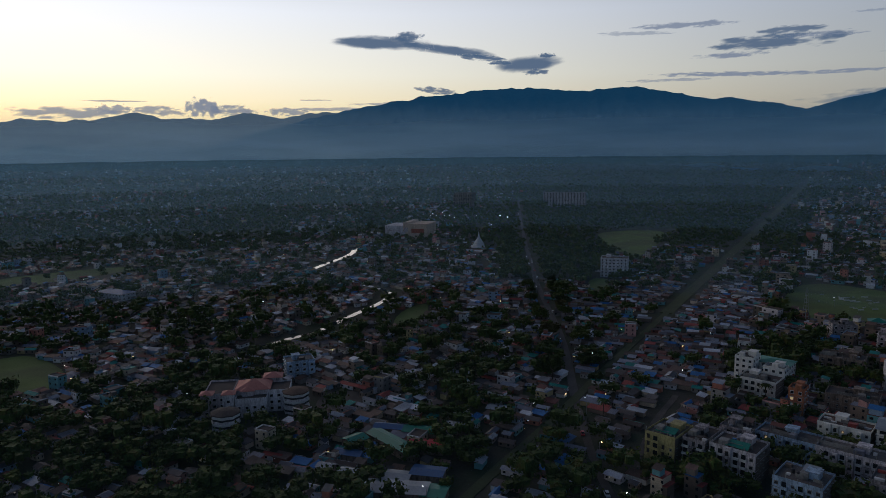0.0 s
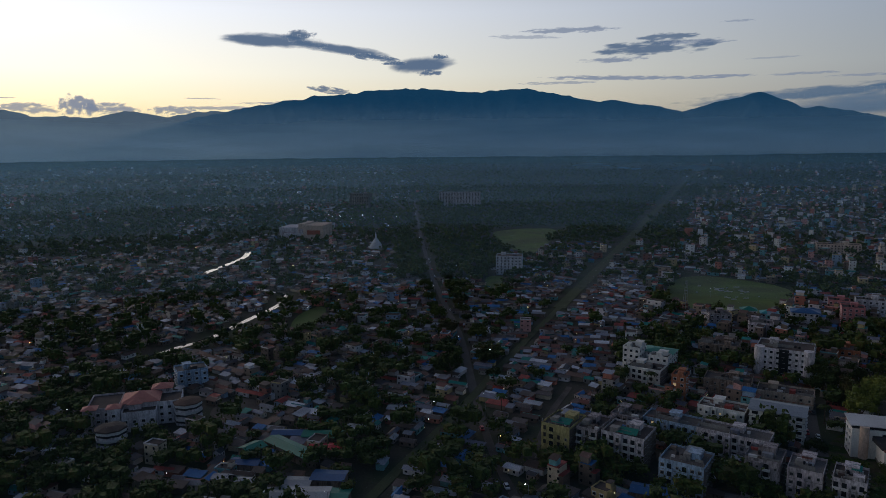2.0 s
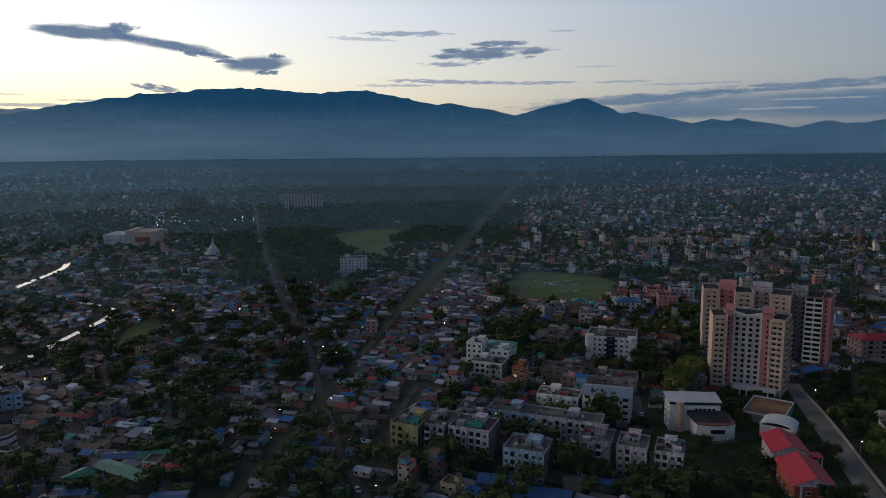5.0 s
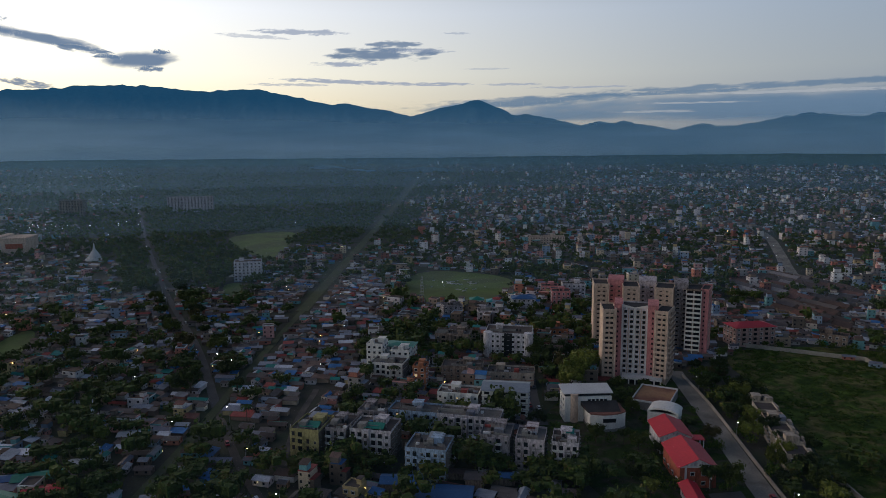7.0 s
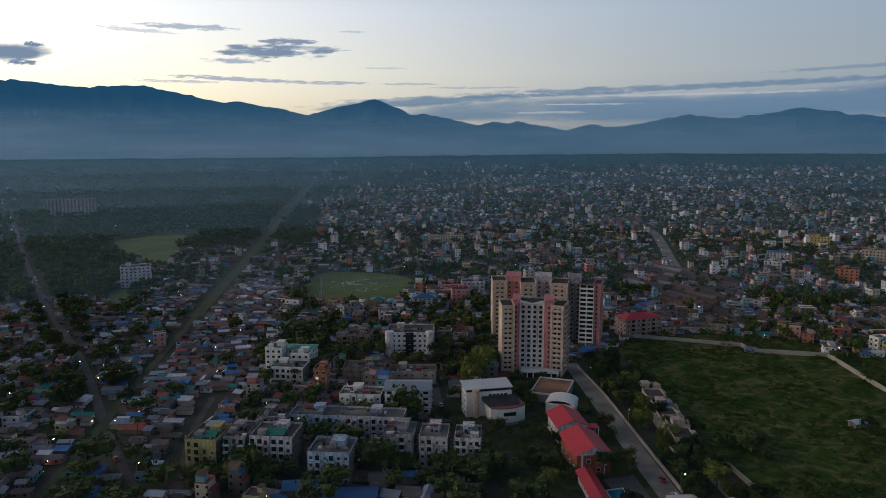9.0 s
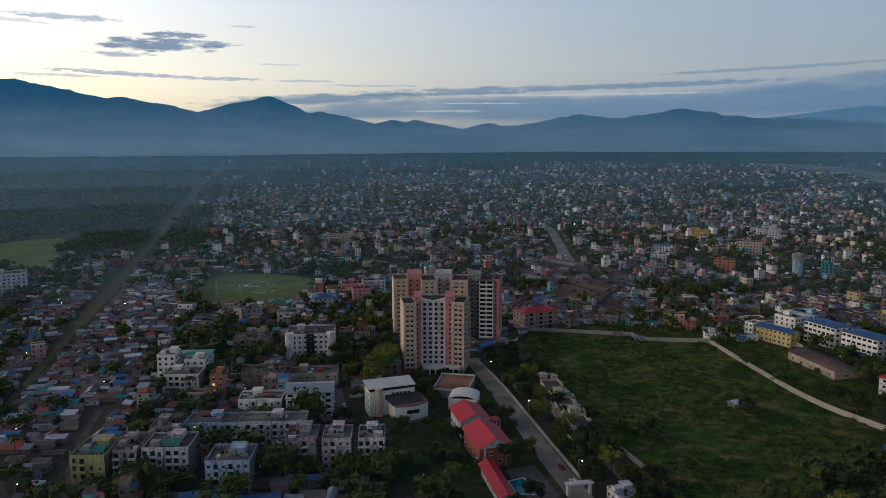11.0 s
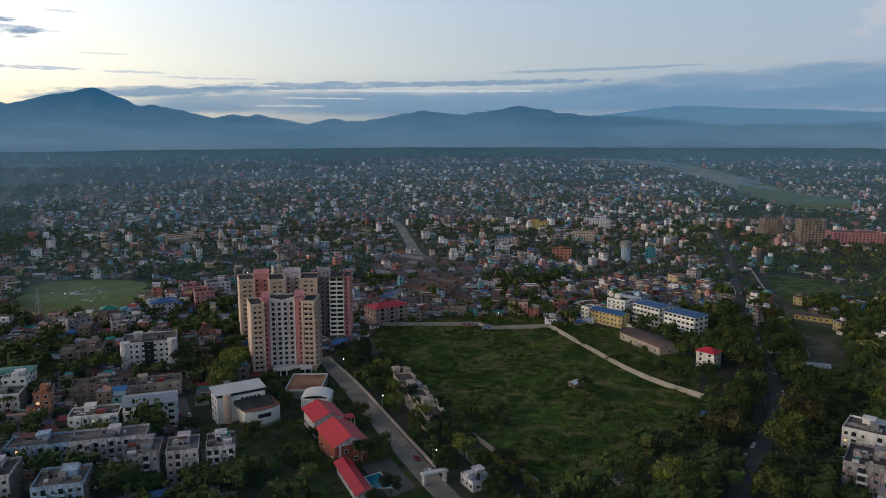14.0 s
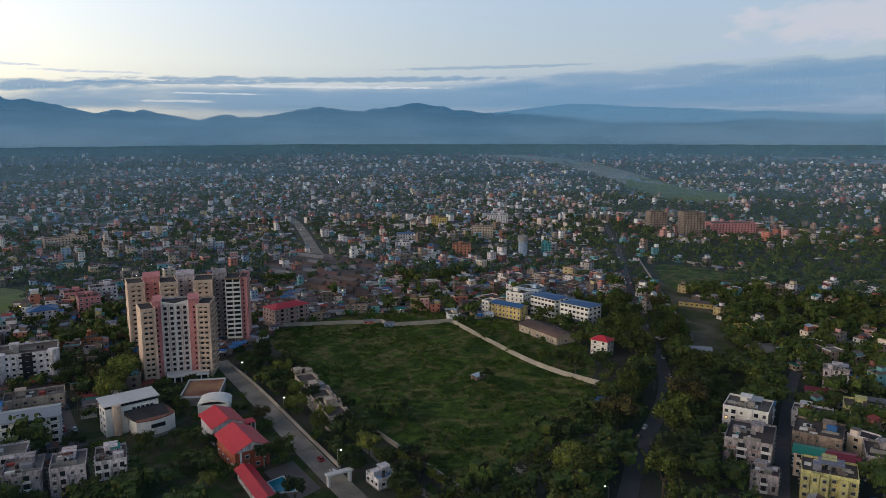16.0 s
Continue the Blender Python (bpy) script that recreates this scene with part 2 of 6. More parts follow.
m_dark_roof = mat("black_bitumen_roof", (0.045, 0.042, 0.042), 0.9, 0.8, 0.5)
m_steel = mat("galvanised_steel", (0.35, 0.36, 0.37), 0.45, 2, 0.2, metal=0.6)
m_lamp = glow("lamp_white", (1.0, 0.93, 0.8), 14)
m_lamp_orange = glow("lamp_orange", (1.0, 0.55, 0.16), 16)
m_lamp_red = glow("lamp_red", (1.0, 0.1, 0.06), 20)


# ---- mesh tools ----
class Shape:
    """Collects boxes, roofs and loops into one mesh with a material index per face."""

    def __init__(self):
        self.v, self.f, self.m = [], [], []

    def put(self, verts, faces, mi=0, at=(0, 0, 0), yaw=0.0):
        c, s, k = math.cos(radians(yaw)), math.sin(radians(yaw)), len(self.v)
        self.v += [(at[0] + x * c - y * s, at[1] + x * s + y * c, at[2] + z) for x, y, z in verts]
        self.f += [tuple(k + i for i in f) for f in faces]
        self.m += [mi] * len(faces)
        return self

    def box(self, x, y, z, w, d, h, yaw=0.0, mi=0, taper=1.0):
        a, b = w / 2, d / 2
        vs = [(-a, -b, 0), (a, -b, 0), (a, b, 0), (-a, b, 0)] + [(p * taper, q * taper, h) for p, q in ((-a, -b), (a, -b), (a, b), (-a, b))]
        return self.put(vs, [(0, 3, 2, 1), (4, 5, 6, 7), (0, 1, 5, 4), (1, 2, 6, 5), (2, 3, 7, 6), (3, 0, 4, 7)], mi, (x, y, z), yaw)

    def gable(self, x, y, z, w, d, rise, yaw=0.0, over=0.5, th=0.12, mi=0):
        a, b = w / 2 + over, d / 2 + over
        drop = rise * over / (d / 2)
        vs = [(-a, -b, -drop), (a, -b, -drop), (a, 0, rise), (-a, 0, rise), (a, b, -drop), (-a, b, -drop)]
        vs += [(p, q, r + th) for p, q, r in vs]
        return self.put(vs, [(6, 7, 8, 9), (9, 8, 10, 11), (0, 3, 2, 1), (3, 5, 4, 2), (0, 1, 7, 6), (4, 5, 11, 10), (1, 2, 8, 7), (2, 4, 10, 8),
                             (5, 3, 9, 11), (3, 0, 6, 9)], mi, (x, y, z), yaw)

    def gable_end(self, x, y, z, w, d, rise, sgn):
        a, b = sgn * w / 2, d / 2 * sgn
        return self.put([(a, -b, 0), (a, b, 0), (a, 0, rise)], [(0, 1, 2)], 0, (x, y, z))

    def gable_ends(self, x, y, z, w, d, rise, yaw=0.0, mi=0):
        a, b = w / 2, d / 2
        return self.put([(-a, -b, 0), (-a, b, 0), (-a, 0, rise), (a, -b, 0), (a, b, 0), (a, 0, rise)], [(1, 0, 2), (3, 4, 5)], mi, (x, y, z), yaw)

    def hip(self, x, y, z, w, d, rise, yaw=0.0, over=0.5, th=0.12, mi=0):
        a, b = w / 2 + over, d / 2 + over
        r = max(a - b, 0.05)
        vs = [(-a, -b, 0), (a, -b, 0), (a, b, 0), (-a, b, 0), (-a, -b, th), (a, -b, th), (a, b, th), (-a, b, th), (-r, 0, rise + th), (r, 0, rise + th)]
        return self.put(vs, [(0, 3, 2, 1), (0, 1, 5, 4), (1, 2, 6, 5), (2, 3, 7, 6), (3, 0, 4, 7), (4, 5, 9, 8), (5, 6, 9), (6, 7, 8, 9), (7, 4, 8)],
                        mi, (x, y, z), yaw)

    def ring(self, x, y, z, w, d, h, t=0.2, yaw=0.0, mi=0):
        for px, py, bw, bd in ((0, -d / 2 + t / 2, w, t), (0, d / 2 - t / 2, w, t), (-w / 2 + t / 2, 0, t, d - 2 * t), (w / 2 - t / 2, 0, t, d - 2 * t)):
            c, s = math.cos(radians(yaw)), math.sin(radians(yaw))
            self.box(x + px * c - py * s, y + px * s + py * c, z, bw, bd, h, yaw, mi)
        return self

    def tube(self, x, y, z, r0, r1, h, n=12, mi=0, arc=360.0, start=0.0):
        full = arc >= 360
        k = n if full else n + 1
        vs = []
        for rr, zz in ((r0, 0), (r1, h)):
            vs += [(rr * math.cos(radians(start + arc * i / n)), rr * math.sin(radians(start + arc * i / n)), zz) for i in range(k)]
        fs = [(i, (i + 1) % k, k + (i + 1) % k, k + i) for i in range(k if full else k - 1)]
        if not full:
            fs.append((k - 1, 0, k, 2 * k - 1))
        fs += [tuple(range(k, 2 * k)), tuple(reversed(range(k)))]
        return self.put(vs, fs, mi, (x, y, z))

    def mesh(self, name, *mats):
        me = bpy.data.meshes.new(name)
        me.from_pydata(self.v, [], self.f)
        for m in mats:
            me.materials.append(m)
        if len(mats) > 1:
            me.polygons.foreach_set("material_index", self.m)
        me.update()
        return me


def part(name, me, parent, label="", at=None):
    """Links one mesh as a part of a thing."""
    ob = new(name, me)
    ob.parent = parent
    if at is not None:
        ob.matrix_basis = at
    if label:
        ob["label"] = label
    return ob


def thing(name, x, y, z, yaw, label, category, group="", kind=""):
    ob = new(name)
    ob.matrix_basis = pose(x, y, z, 0, 0, yaw)
    return tagged(ob, label, category, group, kind)


def arrays_mesh(name, verts, quads, mats, mi=None, smooth=False):
    me = bpy.data.meshes.new(name)
    me.vertices.add(len(verts))
    me.vertices.foreach_set("co", np.asarray(verts, np.float32).ravel())
    me.loops.add(len(quads) * 4)
    me.loops.foreach_set("vertex_index", np.asarray(quads, np.int32).ravel())
    me.polygons.add(len(quads))
    me.polygons.foreach_set("loop_start", np.arange(len(quads), dtype=np.int32) * 4)
    for m in mats:
        me.materials.append(m)
    if mi is not None:
        me.polygons.foreach_set("material_index", np.asarray(mi, np.int32))
    me.update(calc_edges=True)
    if smooth:
        me.shade_smooth()
    else:
        me.shade_flat()
    return me


def scatter(name, tv, tq, tm, rows, mats, label, category, smooth=False):
    """One joined mesh of many copies of a template. rows: x, y, z, yaw, sx, sy, sz."""
    rows = np.asarray(rows, float)
    tv, tq = np.asarray(tv, float), np.asarray(tq, int)
    c, s = np.cos(rows[:, 3])[:, None], np.sin(rows[:, 3])[:, None]
    X, Y, Z = tv[None, :, 0] * rows[:, 4:5], tv[None, :, 1] * rows[:, 5:6], tv[None, :, 2] * rows[:, 6:7]
    V = np.stack([X * c - Y * s + rows[:, 0:1], X * s + Y * c + rows[:, 1:2], Z + rows[:, 2:3]], -1).reshape(-1, 3)
    Q = (tq[None] + (np.arange(len(rows)) * len(tv))[:, None, None]).reshape(-1, 4)
    mi = np.tile(np.asarray(tm, int), len(rows)) if tm is not None else None
    return tagged(new(name, arrays_mesh(name, V, Q, mats, mi, smooth)), label, category, "", "stuff")


# ---- the plan ----
def ground_z(r):
    """The plain is flat round the drone and rises gently towards the hills."""
    return 99 * (max(r - 1800, 0) / 3100) ** 1.6


def polar(x, y):
    return math.degrees(math.atan2(x, y)), math.hypot(x, y)


def inside(x, y, poly):
    hit, j = False, len(poly) - 1
    for i in range(len(poly)):
        (xi, yi), (xj, yj) = poly[i], poly[j]
        if (yi > y) != (yj > y) and x < (xj - xi) * (y - yi) / (yj - yi) + xi:
            hit = not hit
        j = i
    return hit


def near_line(x, y, pts, d):
    for (ax, ay), (bx, by) in zip(pts, pts[1:]):
        ux, uy = bx - ax, by - ay
        t = max(0, min(1, ((x - ax) * ux + (y - ay) * uy) / (ux * ux + uy * uy)))
        if math.hypot(x - ax - t * ux, y - ay - t * uy) < d:
            return True
    return False


RAIL = [(-20, 180), (12, 240), (38, 283), (61, 324), (91, 379), (161, 501), (348, 828), (978, 1939), (1475, 2745)]
ROAD_MAIN = [(63, 330), (75, 434), (78, 524), (85, 661), (110, 968), (136, 1255), (170, 1600)]
ROAD_SIDE = [(63, 330), (57, 262), (57, 225), (60, 150)]
ROAD_EAST = [(160, 30), (229, 32.5), (267, 35.5), (305, 32), (353, 33), (407, 46), (483, 67), (597, 93), (783, 133), (1000, 190)]
LANE_EAST = [(200, -14), (252, -15), (302, -17), (367, -22), (397, -26)]
LANE_TOWER = [(290, 260), (262, 219), (228, 171), (203, 135), (150, 55)]
LANE_SOUTH = [(222, 300), (196, 262), (182, 236)]
BAZAAR = [(583,384),(630,428),(727,506),(871,626),(972,754)]
LANE_WEST = [(112, 330), (109.5, 325), (92.4, 298), (84, 280), (76, 262)]
MAIDAN = [(246, 512), (321, 629), (385, 539), (328, 476), (293, 449), (250, 469)]
MEADOW = [(220, 1006), (341, 1031), (211, 751), (191, 758), (203, 918)]
MEADOW_SMALL = [(134, 644), (154, 638), (134, 575), (120, 580)]
LOT = [(362, 274), (397, 219), (390, 209), (416, 177), (380, 136), (347, 96), (334, 62), (290, 62), (208, 82), (244, 142), (273, 174), (307, 224), (330, 262)]
FIELD_WEST = [(-263, 404), (-246, 410), (-208, 376), (-197, 348), (-224, 341), (-280, 370)]
FIELD_STRIP = [(-420, 590), (-440, 667), (-336, 744), (-314, 707)]
FIELD_MID = [(-37, 469), (-33, 519), (-12, 548), (-13, 500), (-26, 467)]
FIELD_EAST = [(689, 87), (703, 68), (676, 7), (601, 26), (567, 53)]
SCHOOL_YARD = [(-63, 318), (-50, 313), (-38, 326), (-44, 342), (-60, 340)]
RIVER = [(3484, 1304), (3271, 940), (3116, 743), (2613, 458), (2160, 281), (1790, 160), (1600, 200), (2110, 401), (2734, 695), (3069, 986), (3259, 1219)]
RIVER_FLAT = [(2240, 300), (1771, 146), (1684, 40), (1429, 40), (1350, 116), (1560, 215), (1960, 350)]
STREAM = [(-118, 411), (-105, 436), (-85, 456), (-69, 501), (-44, 560), (-47, 594), (-74, 622)]
POND_LINE = [(-138, 692), (-120, 760), (-106, 811), (-109, 857)]
CAMPUS = [(178, 235), (215, 262), (262, 262), (288, 258), (225, 165), (192, 115), (150, 120), (165, 195)]
VERGE = [(362, 276), (398, 221), (392, 210), (417, 179), (440, 190), (420, 235), (385, 262)]
SLOPE = [(417, 177), (381, 136), (348, 96), (336, 66), (378, 74), (416, 104), (440, 142), (432, 168)]
ROW_STRIP = [(300, 262), (332, 266), (308, 224), (274, 174), (245, 142), (226, 142), (232, 158), (268, 202)]
LANE_GARDEN = [(290, 255), (305, 228), (273, 178), (243, 146), (208, 86), (192, 92), (203, 130), (236, 172), (264, 215), (286, 250)]
YARD_EAST = [(648, 86), (521, 22), (472, 8), (412, 8), (398, 20), (433, 30), (520, 52)]
OPEN = [YARD_EAST, LANE_GARDEN, ROW_STRIP, VERGE, SLOPE, MAIDAN, MEADOW, MEADOW_SMALL, LOT, FIELD_WEST, FIELD_STRIP, FIELD_MID, FIELD_EAST, RIVER, RIVER_FLAT, CAMPUS, SCHOOL_YARD]
LINES = [(RAIL[:6], 3.6), (RAIL[5:], 9), (ROAD_MAIN, 3.0), (ROAD_SIDE, 2.0), (ROAD_EAST, 4.3), (LANE_EAST, 4), (LANE_TOWER, 6), (BAZAAR, 8), (STREAM, 7), (POND_LINE, 8), (LANE_WEST, 5),
         (LANE_SOUTH, 5), ([(229, 137), (217, 116), (207, 99.6), (200, 88)], 4.5), ([(717, 102), (565, 62), (435, 28)], 4), ([(3250, 1050), (2700, 580), (2090, 330), (1720, 195), (1500, 80)], 50)]
taken = []                       # footprints of the buildings that are placed by hand


def built(x, y, pad=0.0):
    """Whether a point lies on, or within pad metres of, a building placed by hand (a circle, or a turned rectangle)."""
    for q in taken:
        if len(q) == 3:
            if (x - q[0]) ** 2 + (y - q[1]) ** 2 < (q[2] + pad) ** 2:
                return True
        elif abs(x - q[0]) < 60 and abs(y - q[1]) < 60:
            c, s_ = math.cos(radians(q[2])), math.sin(radians(q[2]))
            u, v = (x - q[0]) * c + (y - q[1]) * s_, (y - q[1]) * c - (x - q[0]) * s_
            if abs(u) < q[3] + pad and abs(v) < q[4] + pad:
                return True
    return False


def free(x, y, pad):
    if any(inside(x, y, p) for p in OPEN) or any(near_line(x, y, l, d + pad) for l, d in LINES):
        return False
    return not built(x, y, pad)


# ---- ground, roads and water ----
def sheet(name, pts, z, me_mat, label, category, rounds=2):
    """A flat patch of ground with a rounded-off outline."""
    P = [Vector(p) for p in pts]
    for _ in range(rounds):
        P = [q for a, b in zip(P, P[1:] + P[:1]) for q in (a * 0.75 + b * 0.25, a * 0.25 + b * 0.75)]
    s = Shape()
    n = len(P)
    vs = [(p.x, p.y, ground_z(p.length) + z) for p in P] + [(p.x, p.y, ground_z(p.length) - 0.3) for p in P]
    s.put(vs, [tuple(range(n))] + [(i, n + i, n + (i + 1) % n, (i + 1) % n) for i in range(n)])
    return tagged(new(name, s.mesh(name, me_mat)), label, category, "", "structure")


def strip(name, pts, half, z, me_mat, label, category, th=0.3):
    """A road, wall or stream along a line, with a real edge."""
    P = [Vector(p) for p in pts]
    for _ in range(2):
        P = [P[0]] + [q for a, b in zip(P, P[1:]) for q in (a * 0.75 + b * 0.25, a * 0.25 + b * 0.75)] + [P[-1]]
    vs, fs = [], []
    for i, p in enumerate(P):
        d = (P[min(i + 1, len(P) - 1)] - P[max(i - 1, 0)]).normalized()
        nrm = Vector((-d.y, d.x)) * half
        g = ground_z(p.length)
        for q, zz in ((p + nrm, g + z - th), (p + nrm, g + z), (p - nrm, g + z), (p - nrm, g + z - th)):
            vs.append((q.x, q.y, zz))
    for i in range(len(P) - 1):
        a, b = 4 * i, 4 * i + 4
        fs += [(a, a + 1, b + 1, b), (a + 1, a + 2, b + 2, b + 1), (a + 2, a + 3, b + 3, b + 2)]
    fs += [(0, 3, 2, 1), (4 * len(P) - 4, 4 * len(P) - 3, 4 * len(P) - 2, 4 * len(P) - 1)]
    s = Shape()
    s.put(vs, fs)
    return tagged(new(name, s.mesh(name, me_mat)), label, category, "", "structure")


rings = [0, 60, 120, 180, 230, 300, 400, 550, 750, 1000, 1300, 1600, 1800] + [1800 + 110 * i for i in range(1, 29)]
gv, gf, NA = [], [], 144
for r in rings:
    gv += [(r * math.sin(2 * math.pi * i / NA), r * math.cos(2 * math.pi * i / NA), ground_z(r)) for i in range(NA)]
for k in range(len(rings) - 1):
    gf += [(k * NA + i, (k + 1) * NA + i, (k + 1) * NA + (i + 1) % NA, k * NA + (i + 1) % NA) for i in range(NA)]
s = Shape()
s.put(gv, gf)
tagged(new("ground", s.mesh("ground", m_ground)), "dark earth and grass plain of a spread-out town", "ground", "", "structure")
sheet("ground_maidan", MAIDAN, 0.06, m_field, "open green playing field with trodden patches", "field")
sheet("ground_meadow", MEADOW, 0.06, m_field, "large green meadow beside dark woods", "field")
sheet("ground_small_meadow", MEADOW_SMALL, 0.06, m_field, "small green lawn beside a white block", "field")
sheet("ground_lot", LOT, 0.06, m_rough_grass, "walled empty lot overgrown with rough grass and weeds", "field")
sheet("ground_west_field", FIELD_WEST, 0.06, m_field, "green field among houses and trees", "field")
sheet("ground_field_strip", FIELD_STRIP, 0.06, m_field, "long strip of green fields", "field")
sheet("ground_mid_field", FIELD_MID, 0.06, m_field, "small green plot by a stream", "field")
sheet("ground_east_field", FIELD_EAST, 0.06, m_rough_grass, "walled green ground beside a road", "field")
sheet("ground_bare_yard", YARD_EAST, 0.05, m_bare, "bare sandy yard with thin grass inside a wall", "yard")
sheet("ground_school_yard", SCHOOL_YARD, 0.06, m_dust, "bare sandy school yard", "yard")
sheet("ground_verge", VERGE, 0.06, m_rough_grass, "grassy verge outside a compound wall", "field")
sheet("ground_slope", SLOPE, 0.06, m_rough_grass, "grassy ground below a school", "field")
sheet("ground_campus", CAMPUS, 0.04, m_garden, "weedy garden ground round halls and flats", "ground")
sheet("ground_river_flat", RIVER_FLAT, 0.6, m_field, "green flats beside a sandy river", "field")
sheet("ground_river_bed", RIVER, 0.3, m_sand, "pale sandy river bed with shallow channels", "river bed")
strip("water_river", [(2925, 740), (2372, 450), (2060, 300), (1920, 250), (1800, 230), (1700, 160)], 11, 1.0, m_water, "shallow river channel", "river")
strip("water_stream", STREAM, 2.4, 0.1, m_water, "narrow winding stream that mirrors the sky", "stream")
strip("water_pond", POND_LINE, 3.2, 0.1, m_water, "pond and ditch that mirror the sky", "pond")
strip("road_rail_bed", RAIL[:6], 2.2, 0.25, m_rail_bed, "straight railway line on a grassy gravel bed", "railway")
strip("road_rail_clearing", RAIL[5:], 4.6, 0.25, m_rail_bed, "straight railway clearing through woods", "railway")
strip("road_main", ROAD_MAIN, 2.2, 0.12, m_road, "straight asphalt road between trees", "road")
strip("road_side", ROAD_SIDE, 1.7, 0.12, m_dust, "dusty narrow street of stalls", "road")
strip("road_east", ROAD_EAST, 3.3, 0.12, m_road, "curving asphalt road through trees", "road")
strip("road_east_lane", LANE_EAST, 2.6, 0.12, m_road, "dark lane between apartment houses", "road")
strip("road_tower_lane", LANE_TOWER, 4.2, 0.12, m_lane, "pale concrete lane along a wall", "road")
strip("road_bazaar", BAZAAR, 6, 0.12, m_lane, "wide pale bazaar street", "road")
strip("road_west_lane", LANE_WEST, 1.5, 0.12, m_dust, "pale lane along a garden", "road")
strip("road_south_lane", LANE_SOUTH, 3.2, 0.12, m_road, "lane with parked cars", "road")
strip("road_garden_path", [(229, 137), (216, 117), (206, 100.5), (199, 88)], 1.5, 0.12, m_lane, "narrow concrete path along a compound wall", "path")
for nm, pts, h in (("wall_lot_north", LOT[0:2], 2.4), ("wall_lot_corner", LOT[1:3], 2.4), ("wall_lot_east", LOT[2:4], 2.6), ("wall_lot_south", LOT[3:7], 2.6),
                   ("wall_lot_west", [(208, 82), (244, 142)], 2.0), ("wall_tower_lane", [(287, 252), (267, 218), (234, 171), (208, 133)], 1.5),
                   ("wall_east_field", [(717, 102), (565, 62), (435, 28)], 2.2), ("wall_east_field_back", [(723, 70), (688, 2)], 2.2)):
    strip(nm, pts, 0.25, h, m_wallcomp, "weathered plastered compound wall", "wall", h + 0.3)

# ---- hills, mist and clouds: the distance ----
# crest line: compass angle, height in degrees, fall to either side
PEAKS_WEST = [(-50, 2.2, .02, .02), (-36, 2.25, .03, .05), (-30, 2.3, .05, .05), (-26.5, 2.35, .1, .1), (-23, 2.83, .15, .25), (-19.5, 2.5, .1, .1), (-15.5, 2.85, .2, .1), (-9, 2.95, .1, .03), (-4, 3.15, .05, .1)]
PEAKS = [(-4, 3.25, .18, .06), (2.3, 4.57, .33, .03), (6.6, 4.67, .03, .06),
         (14.8, 4.57, .03, .16), (21.7, 3.57, .1, .16), (32.3, 3.86, .21, .42), (36, 2.75, .3, .19), (43.5, 2.05, .05, .15), (49.3, 1.79, .25, .1),
         (56.5, 2.46, .16, .11), (64.3, 2.76, .12, .13), (70, 2.0, .1, .03), (90, 1.4, .03, .03)]


def ridge(a, peaks=PEAKS):
    h = max(e - (fl if a < c else fr) * abs(a - c) - 0.006 * (a - c) ** 2 for c, e, fl, fr in peaks)
    return max(h, 1.2 if a > 55 else 0.2 if a < -10 else 1.0) + 0.13 * noise.fractal(Vector((a * 0.9, 3.1, 0)), 0.65, 2.1, 6)


def hills(name, r0, r1, top, a0, a1, step, me_mat, label, rough):
    cols, rows_n = int((a1 - a0) / step) + 1, 22
    vs, fs = [], []
    for j in range(rows_n):
        t = j / (rows_n - 1)
        r = r0 + (r1 - r0) * t
        for i in range(cols):
            a = a0 + i * step
            crest = EYE + r1 * math.tan(radians(top(a)))
            base = ground_z(r0) - 4
            spur = noise.fractal(Vector((a * 0.9, t * 2.2, 7.7)), 0.9, 2.1, 5)
            k = t ** 1.15 + rough * spur * math.sin(math.pi * min(t, 0.97)) * 0.55
            z = base + (crest - base) * max(0, k if t < 1 else 1.0)
            if t < 1:
                z = min(z, EYE + r * math.tan(radians(top(a) - 0.12 - 0.5 * (1 - t))))
            vs.append((r * math.sin(radians(a)), r * math.cos(radians(a)), z))
    for j in range(rows_n - 1):
        fs += [(j * cols + i, j * cols + i + 1, (j + 1) * cols + i + 1, (j + 1) * cols + i) for i in range(cols - 1)]
    sh = Shape()
    sh.put(vs, fs)
    me = sh.mesh(name, me_mat)
    me.polygons.foreach_set("use_smooth", [True] * len(me.polygons))
    return tagged(new(name, me), label, "mountains", "", "structure")


# Base colour plus an even emission that stands in for the haze's airlight.
def haze_glow_mat(name, base, air):
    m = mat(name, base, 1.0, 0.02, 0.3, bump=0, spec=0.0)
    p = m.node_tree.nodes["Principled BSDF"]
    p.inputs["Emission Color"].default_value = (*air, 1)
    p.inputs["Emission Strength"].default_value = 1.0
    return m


hills("backdrop_hills", 4250, 4760, ridge, -80, 150, 0.3, haze_glow_mat("blue_hills", (0.03, 0.05, 0.06), (0.008, 0.04, 0.08)),
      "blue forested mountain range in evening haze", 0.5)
# stronger emission here: the haze under the sunset put in as glow
hills("backdrop_west_hills", 4775, 4825, lambda a: ridge(a, PEAKS_WEST), -80, 6, 0.3, haze_glow_mat("west_hills", (0.05, 0.06, 0.07), (0.06, 0.085, 0.11)),
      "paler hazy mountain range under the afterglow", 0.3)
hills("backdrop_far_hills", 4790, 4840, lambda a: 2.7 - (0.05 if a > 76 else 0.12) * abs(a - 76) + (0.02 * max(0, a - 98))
      + 0.1 * noise.fractal(Vector((a * 0.3, 9, 0)), 1, 2, 4), 50, 150, 0.5, haze_glow_mat("far_hills", (0.05, 0.08, 0.1), (0.03, 0.085, 0.15)),
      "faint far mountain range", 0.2)


